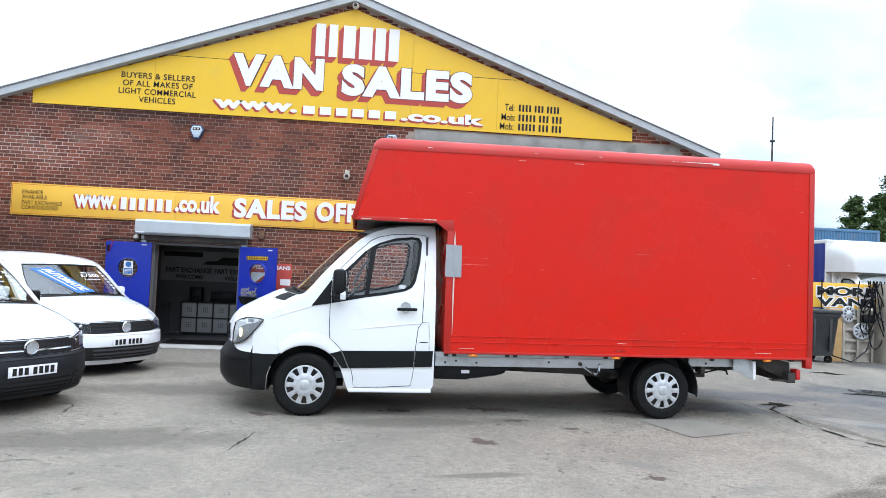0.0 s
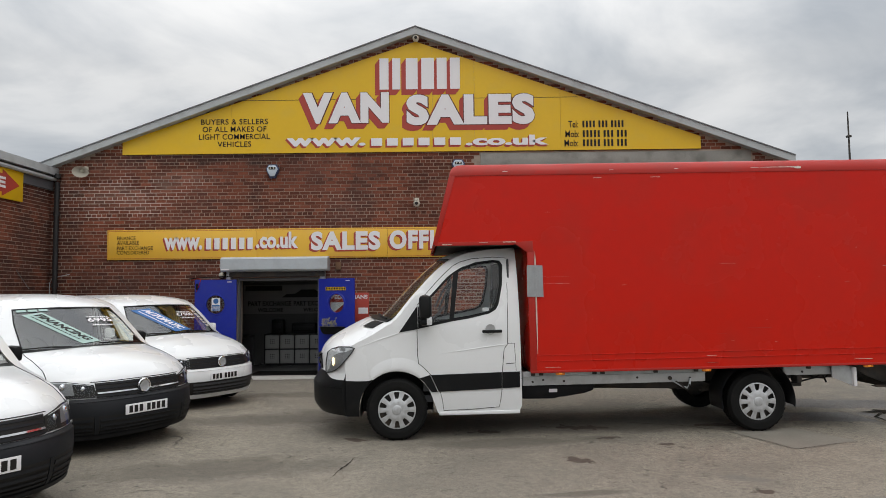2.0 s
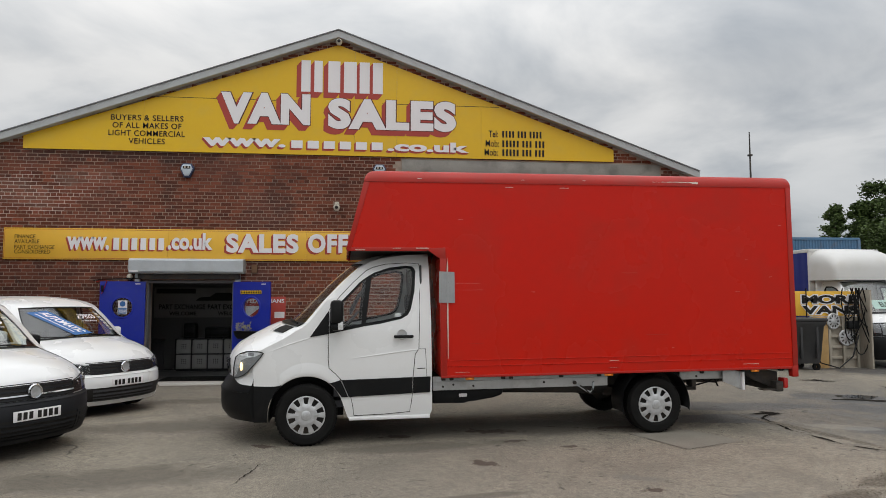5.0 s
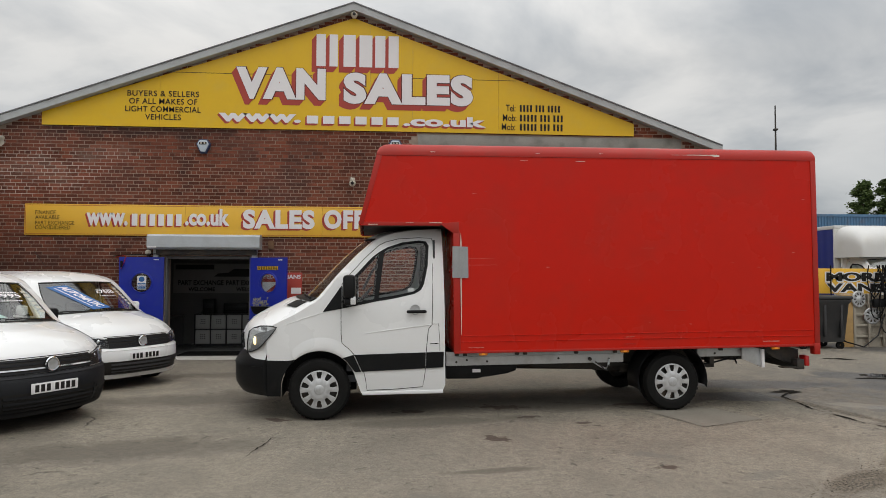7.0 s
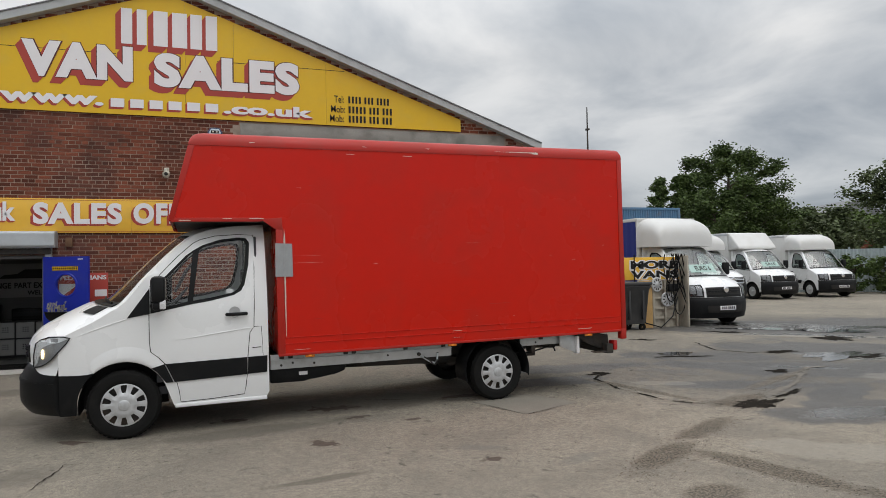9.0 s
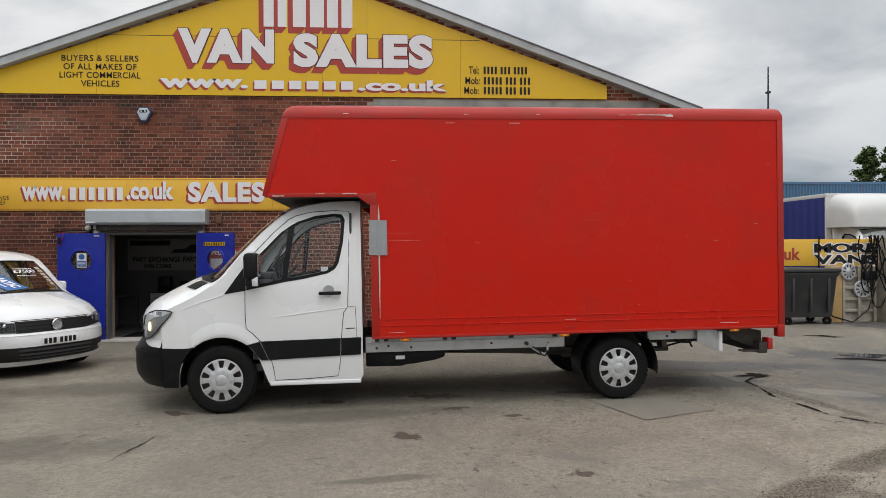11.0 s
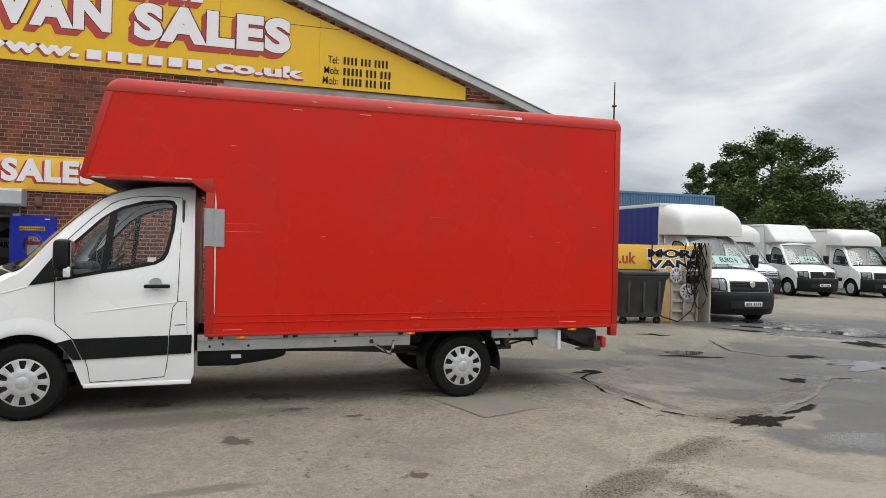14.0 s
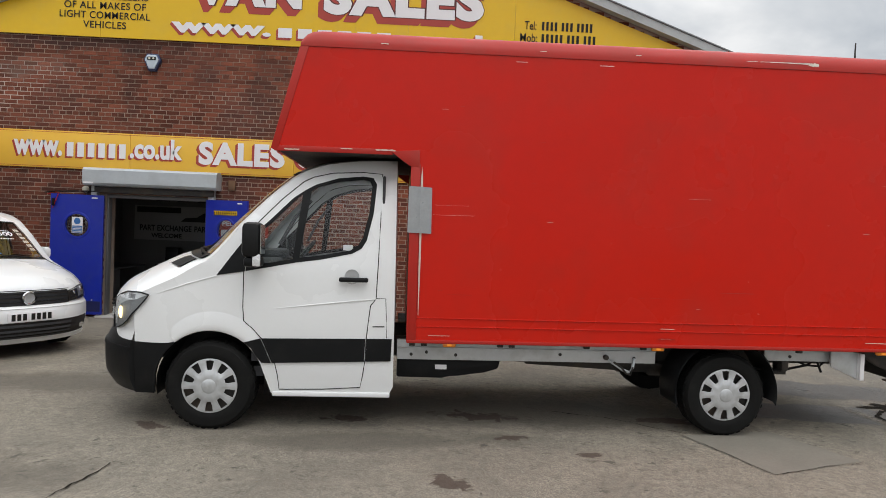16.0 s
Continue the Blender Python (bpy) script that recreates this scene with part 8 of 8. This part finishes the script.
def hose_tangle():
    t = thing("hose", pose(0.24, 0.37, 0), "black hoses looped over the sign stand", "hose")
    r = random.Random(5)
    for k in range(7):
        pts = []
        for j in range(15):
            u = j / 14
            x = 11.66 + 0.27 * math.sin(u * 5.4 + k * 0.9) * (0.5 + 0.5 * u) + 0.03 * k
            z = 1.95 - (1.2 + 0.12 * k) * math.sin(math.pi * u) * (0.75 + 0.25 * math.sin(k * 2.1))
            pts.append((x, 13.95 - 0.03 * k, max(z, 0.2)))
        part("loop", tube(bmesh.new(), pts, 0.014, 6), BLACK_PLASTIC, t)
    part("loop", tube(bmesh.new(), [(10.5, 13.96, 1.94), (10.48, 13.94, 1.3), (10.52, 13.9, 0.6), (10.7, 13.8, 0.15), (11.1, 13.7, 0.03), (11.5, 13.75, 0.3), (11.75, 13.85, 0.8)], 0.016, 6), BLACK_PLASTIC, t)
    part("reel", boxes(((11.5, 13.85, 0.95), (11.8, 13.96, 1.15)), bev=0.03), BLACK_PLASTIC, t)


hose_tangle()


def wheelie_bin():
    t = thing("wheeled_bin", pose(10.25, 14.3, -0.02, 0, 0, 0), "large dark plastic wheeled bin with lid", "bin")
    bm = bmesh.new()
    rings = []
    for z, a, b in ((0.18, 0.52, 0.36), (0.25, 0.54, 0.38), (1.05, 0.6, 0.46), (1.12, 0.64, 0.5), (1.16, 0.64, 0.5)):
        rings.append([bm.verts.new((sx * a, sy * b, z)) for sx, sy in ((-1, -0.9), (-0.9, -1), (0.9, -1), (1, -0.9), (1, 0.9), (0.9, 1), (-0.9, 1), (-1, 0.9))])
    for p, q in zip(rings, rings[1:]):
        for k in range(8):
            bm.faces.new((p[k], p[(k + 1) % 8], q[(k + 1) % 8], q[k]))
    bm.faces.new(rings[0])
    part("tub", bm, BIN, t)
    part("lid", boxes(((-0.65, -0.52, 1.165), (0.65, 0.52, 1.25)), bev=0.03), BIN, t)
    for x in (-0.4, 0, 0.4):
        part("rib", boxes(((x - 0.03, -0.46, 0.3), (x + 0.03, -0.4, 1.05)), bev=0.01), BIN, t)
    for x in (-0.45, 0.45):
        for y in (-0.3, 0.3):
            part("castor", lathe(bmesh.new(), [(0.03, -0.03), (0.09, -0.03), (0.1, 0), (0.09, 0.03), (0.03, 0.03)], (x, y, 0.1), 16), RUBBER, t)
    for x in (-0.66, 0.66):
        part("trunnion", tube(bmesh.new(), [(x, 0, 1.0), (x * 1.12, 0, 1.0)], 0.03, 8), BIN, t)


wheelie_bin()


# ---- beyond the yard ----
def shipping_container():
    t = thing("shipping_container", pose(10.25, 27.16, 1.95), "blue corrugated steel shipping container", "container")
    L, Wd, H = 12.2, 2.44, 2.5
    bm = bmesh.new()
    n = 88
    xs = []
    for k in range(n):
        x = 0.1 + (L - 0.2) * k / n
        xs += [(x, 0.0), (x + 0.03, 0.036), (x + 0.07, 0.036), (x + 0.1, 0.0)]
    lo = [bm.verts.new((x, d, 0.15)) for x, d in xs]
    hi = [bm.verts.new((x, d, H - 0.12)) for x, d in xs]
    for k in range(len(xs) - 1):
        bm.faces.new((lo[k], lo[k + 1], hi[k + 1], hi[k]))
    part("side_wall", bm, CONTAINER, t, smooth=0)
    part("frame", boxes(((0, -0.02, 0), (L, 0.08, 0.15)), ((0, -0.02, H - 0.12), (L, 0.08, H)), ((0, -0.03, 0.15), (0.12, 0.1, H - 0.12)), ((L - 0.12, -0.03, 0.15), (L, 0.1, H - 0.12)), bev=0.008), CONTAINER, t)
    part("shell", boxes(((0.02, 0.1, 0.02), (L - 0.02, Wd, H - 0.02))), CONTAINER, t)


shipping_container()
tagged(part("container_stand", boxes(((10.25, 27.16, -0.1), (22.45, 29.56, 1.945))), CONTAINER), "second container below, dull blue steel", "container")


def mast():
    t = thing("mast", pose(12.40, 19.23, 0), "thin dark steel mast behind the lorry", "mast")
    part("pole", tube(bmesh.new(), [(0, 0, -0.05), (0, 0, 5.0), (0, 0, 7.1)], [0.05, 0.035, 0.018], 8), STEEL_DARK, t)
    part("bracket", boxes(((-0.06, -0.06, 6.3), (0.06, 0.06, 6.36)), bev=0.01), STEEL_DARK, t)
    part("foot", boxes(((-0.15, -0.15, -0.05), (0.15, 0.15, 0.03)), bev=0.01), STEEL_DARK, t)


mast()


def fence():
    t = thing("fence", pose(0, 0, 0), "pale grey-green sheet metal fence behind the yard", "fence", kind="structure")
    a, b = Vector((27.39, 27.94, 0)), Vector((46.80, 15.51, 0))
    d = (b - a)
    n = 14
    for k in range(n):
        p, q = a + d * k / n, a + d * (k + 1) / n
        bm = bmesh.new()
        m = 40
        nn = Vector((-d.y, d.x, 0)).normalized()
        lo = [bm.verts.new(p + (q - p) * i / m + nn * (0.03 if i % 4 in (1, 2) else 0.0) + Vector((0, 0, 0))) for i in range(m + 1)]
        hi = [bm.verts.new(v.co + Vector((0, 0, 2.25))) for v in lo]
        for i in range(m):
            bm.faces.new((lo[i], lo[i + 1], hi[i + 1], hi[i]))
        part("panel", thicken(bm, tuple(nn * 0.02)), FENCE, t, smooth=0)
        part("post", tube(bmesh.new(), [p + nn * 0.09, p + nn * 0.09 + Vector((0, 0, 2.35))], 0.05, 8), FENCE, t)


fence()


def tree(name, x, y, height, spread_, base, mat, label, leaves, seed, trunk_r=0.2, conifer=False, leaf=0.16, category="tree"):
    """A tapered trunk, limbs and a crown of many small leaves in clumps along the limbs."""
    r = random.Random(seed)
    t = thing(name, pose(x, y, -0.05), label, category)
    trunk = bmesh.new()
    h = height
    bend = [(r.uniform(-0.03, 0.03) * h, r.uniform(-0.03, 0.03) * h) for _ in range(4)]
    spine = [(0, 0, 0), (bend[0][0], bend[0][1], h * 0.3), (bend[1][0], bend[1][1], h * 0.6), (bend[2][0], bend[2][1], h * 0.97)]
    tube(trunk, spine, [trunk_r, trunk_r * 0.75, trunk_r * 0.45, 0.02], 8)
    tips = []
    for k in range(26 if not conifer else 40):
        f = base + (0.96 - base) * (k + 0.5) / (26 if not conifer else 40)
        z = h * f
        a = k * 2.4 + r.uniform(-0.4, 0.4)
        wide = spread_ * ((1.08 - f) if conifer else (0.35 + 0.9 * math.sin(math.pi * min(1, max(0.03, (f - base) / (1.02 - base)) ** 0.8)))) * r.uniform(0.55, 1.1)
        i = 0 if f < 0.3 else (1 if f < 0.6 else 2)
        g = (f - (0, 0.3, 0.6)[i]) / (0.3, 0.3, 0.37)[i]
        root = Vector(spine[i]).lerp(Vector(spine[i + 1]), min(1, g))
        tip = root + Vector((math.cos(a) * wide, math.sin(a) * wide, (0.05 if conifer else 0.3) * wide + r.uniform(-0.1, 0.3)))
        mid = root.lerp(tip, 0.5) + Vector((0, 0, 0.12 * wide))
        tube(trunk, [root, mid, tip], [0.05, 0.03, 0.008], 5)
        for q in range(5):
            tips.append(root.lerp(tip, 0.35 + 0.65 * (q + 1) / 5))
            tips.append(root.lerp(tip, 0.5 + 0.5 * r.random()) + Vector((r.uniform(-0.3, 0.3), r.uniform(-0.3, 0.3), r.uniform(-0.25, 0.35))) * wide * 0.55)
    part("trunk", trunk, BARK, t)
    verts, faces = [], []
    per = leaves // len(tips)
    for c in tips:
        size = r.uniform(0.25, 0.6) * (0.6 if conifer else 1.0) * spread_ * 0.36
        for _ in range(per):
            u = Vector((r.gauss(0, 1), r.gauss(0, 1), r.gauss(0, 0.7)))
            p = c + u * size * 0.55
            nrm = Vector((r.gauss(0, 1), r.gauss(0, 1), r.gauss(0.6, 1))).normalized()
            side = nrm.cross(Vector((r.random(), r.random(), 1.3))).normalized()
            over = nrm.cross(side)
            s1, s2 = leaf * r.uniform(0.7, 1.3), leaf * r.uniform(0.4, 0.7)
            b = len(verts)
            verts += [tuple(p + side * s1), tuple(p + over * s2), tuple(p - side * s1), tuple(p - over * s2)]
            faces.append((b, b + 1, b + 2, b + 3))
    me = bpy.data.meshes.new("crown")
    me.from_pydata(verts, [], faces)
    me.materials.append(mat)
    ob = new("crown", me)
    ob.parent = t
    return t


tree("tree", 34.89, 37.43, 9.8, 3.3, 0.12, LEAF_DARK, "tall broadleaf tree in full dark green leaf", 41600, 2, 0.3, leaf=0.1)
tree("tree", 37.90, 38.59, 7.4, 3.0, 0.1, LEAF_DARK, "broadleaf tree in dark green leaf", 28800, 3, 0.25, leaf=0.1)
tree("tree", 31.51, 38.29, 8.1, 2.5, 0.08, LEAF_DARK, "narrow evergreen tree behind the yard", 19200, 4, 0.2, True, leaf=0.1)
tree("tree", 29.98, 38.72, 7.9, 2.3, 0.08, LEAF_DARK, "narrow evergreen tree behind the yard", 16000, 5, 0.2, True, leaf=0.1)
tree("tree", 32.69, 36.31, 6.2, 2.8, 0.05, LEAF_DARK, "bushy tree in green leaf", 24000, 6, 0.2, leaf=0.1)
tree("tree", 43.20, 40.87, 5.4, 3.4, 0.05, LEAF_GREY, "bushy tree in grey-green leaf", 12000, 7, 0.2)
tree("tree", 48.25, 42.12, 5.6, 3.6, 0.05, LEAF_GREY, "bushy tree in grey-green leaf", 12000, 8, 0.2)
tree("tree", 53.33, 42.36, 5.2, 3.6, 0.05, LEAF, "bushy tree in light green leaf", 12000, 18, 0.2)
tree("tree", 36.97, 25.12, 7.6, 3.0, 0.12, LEAF_GREY, "tall broadleaf tree overhanging the fence", 32000, 9, 0.25, leaf=0.1)
tree("tree", 40.33, 22.92, 8.6, 3.8, 0.1, LEAF_GREY, "tall broadleaf tree overhanging the fence", 28800, 10, 0.25, leaf=0.1)
for i, (bx, by) in enumerate(((30.27, 24.31), (31.74, 23.36), (32.99, 22.50), (34.46, 21.65))):
    tree("bush", bx, by, 1.7, 0.95, 0.02, LEAF_DARK, "low dark green bush along the fence", 2600, 20 + i, 0.05, leaf=0.09, category="bush")


def far_house():
    t = thing("house", pose(53.63, 47.97, 0, 0, 0, -23), "brick house far behind the trees", "house")
    part("wall", boxes(((0, 0, 0), (9, 7, 4.8))), BRICK, t)
    part("roof", prism(bmesh.new(), [(-0.4, 4.8), (9.4, 4.8), (4.5, 7.4)], -0.3, 7.3), ROOF, t)
    for x in (1.6, 5.8):
        part("window", boxes(((x, -0.05, 2.9), (x + 1.4, 0.02, 4.1)), bev=0.02), GLASS_DARK, t)


far_house()

# ---- single bricks nearest the camera's path ----
for x, z, w in near:
    b = new("brick", brick_me)
    b.parent = wall_north
    b.location = (x, WY, z)
    b.scale = (w / 0.211, 1, 1)
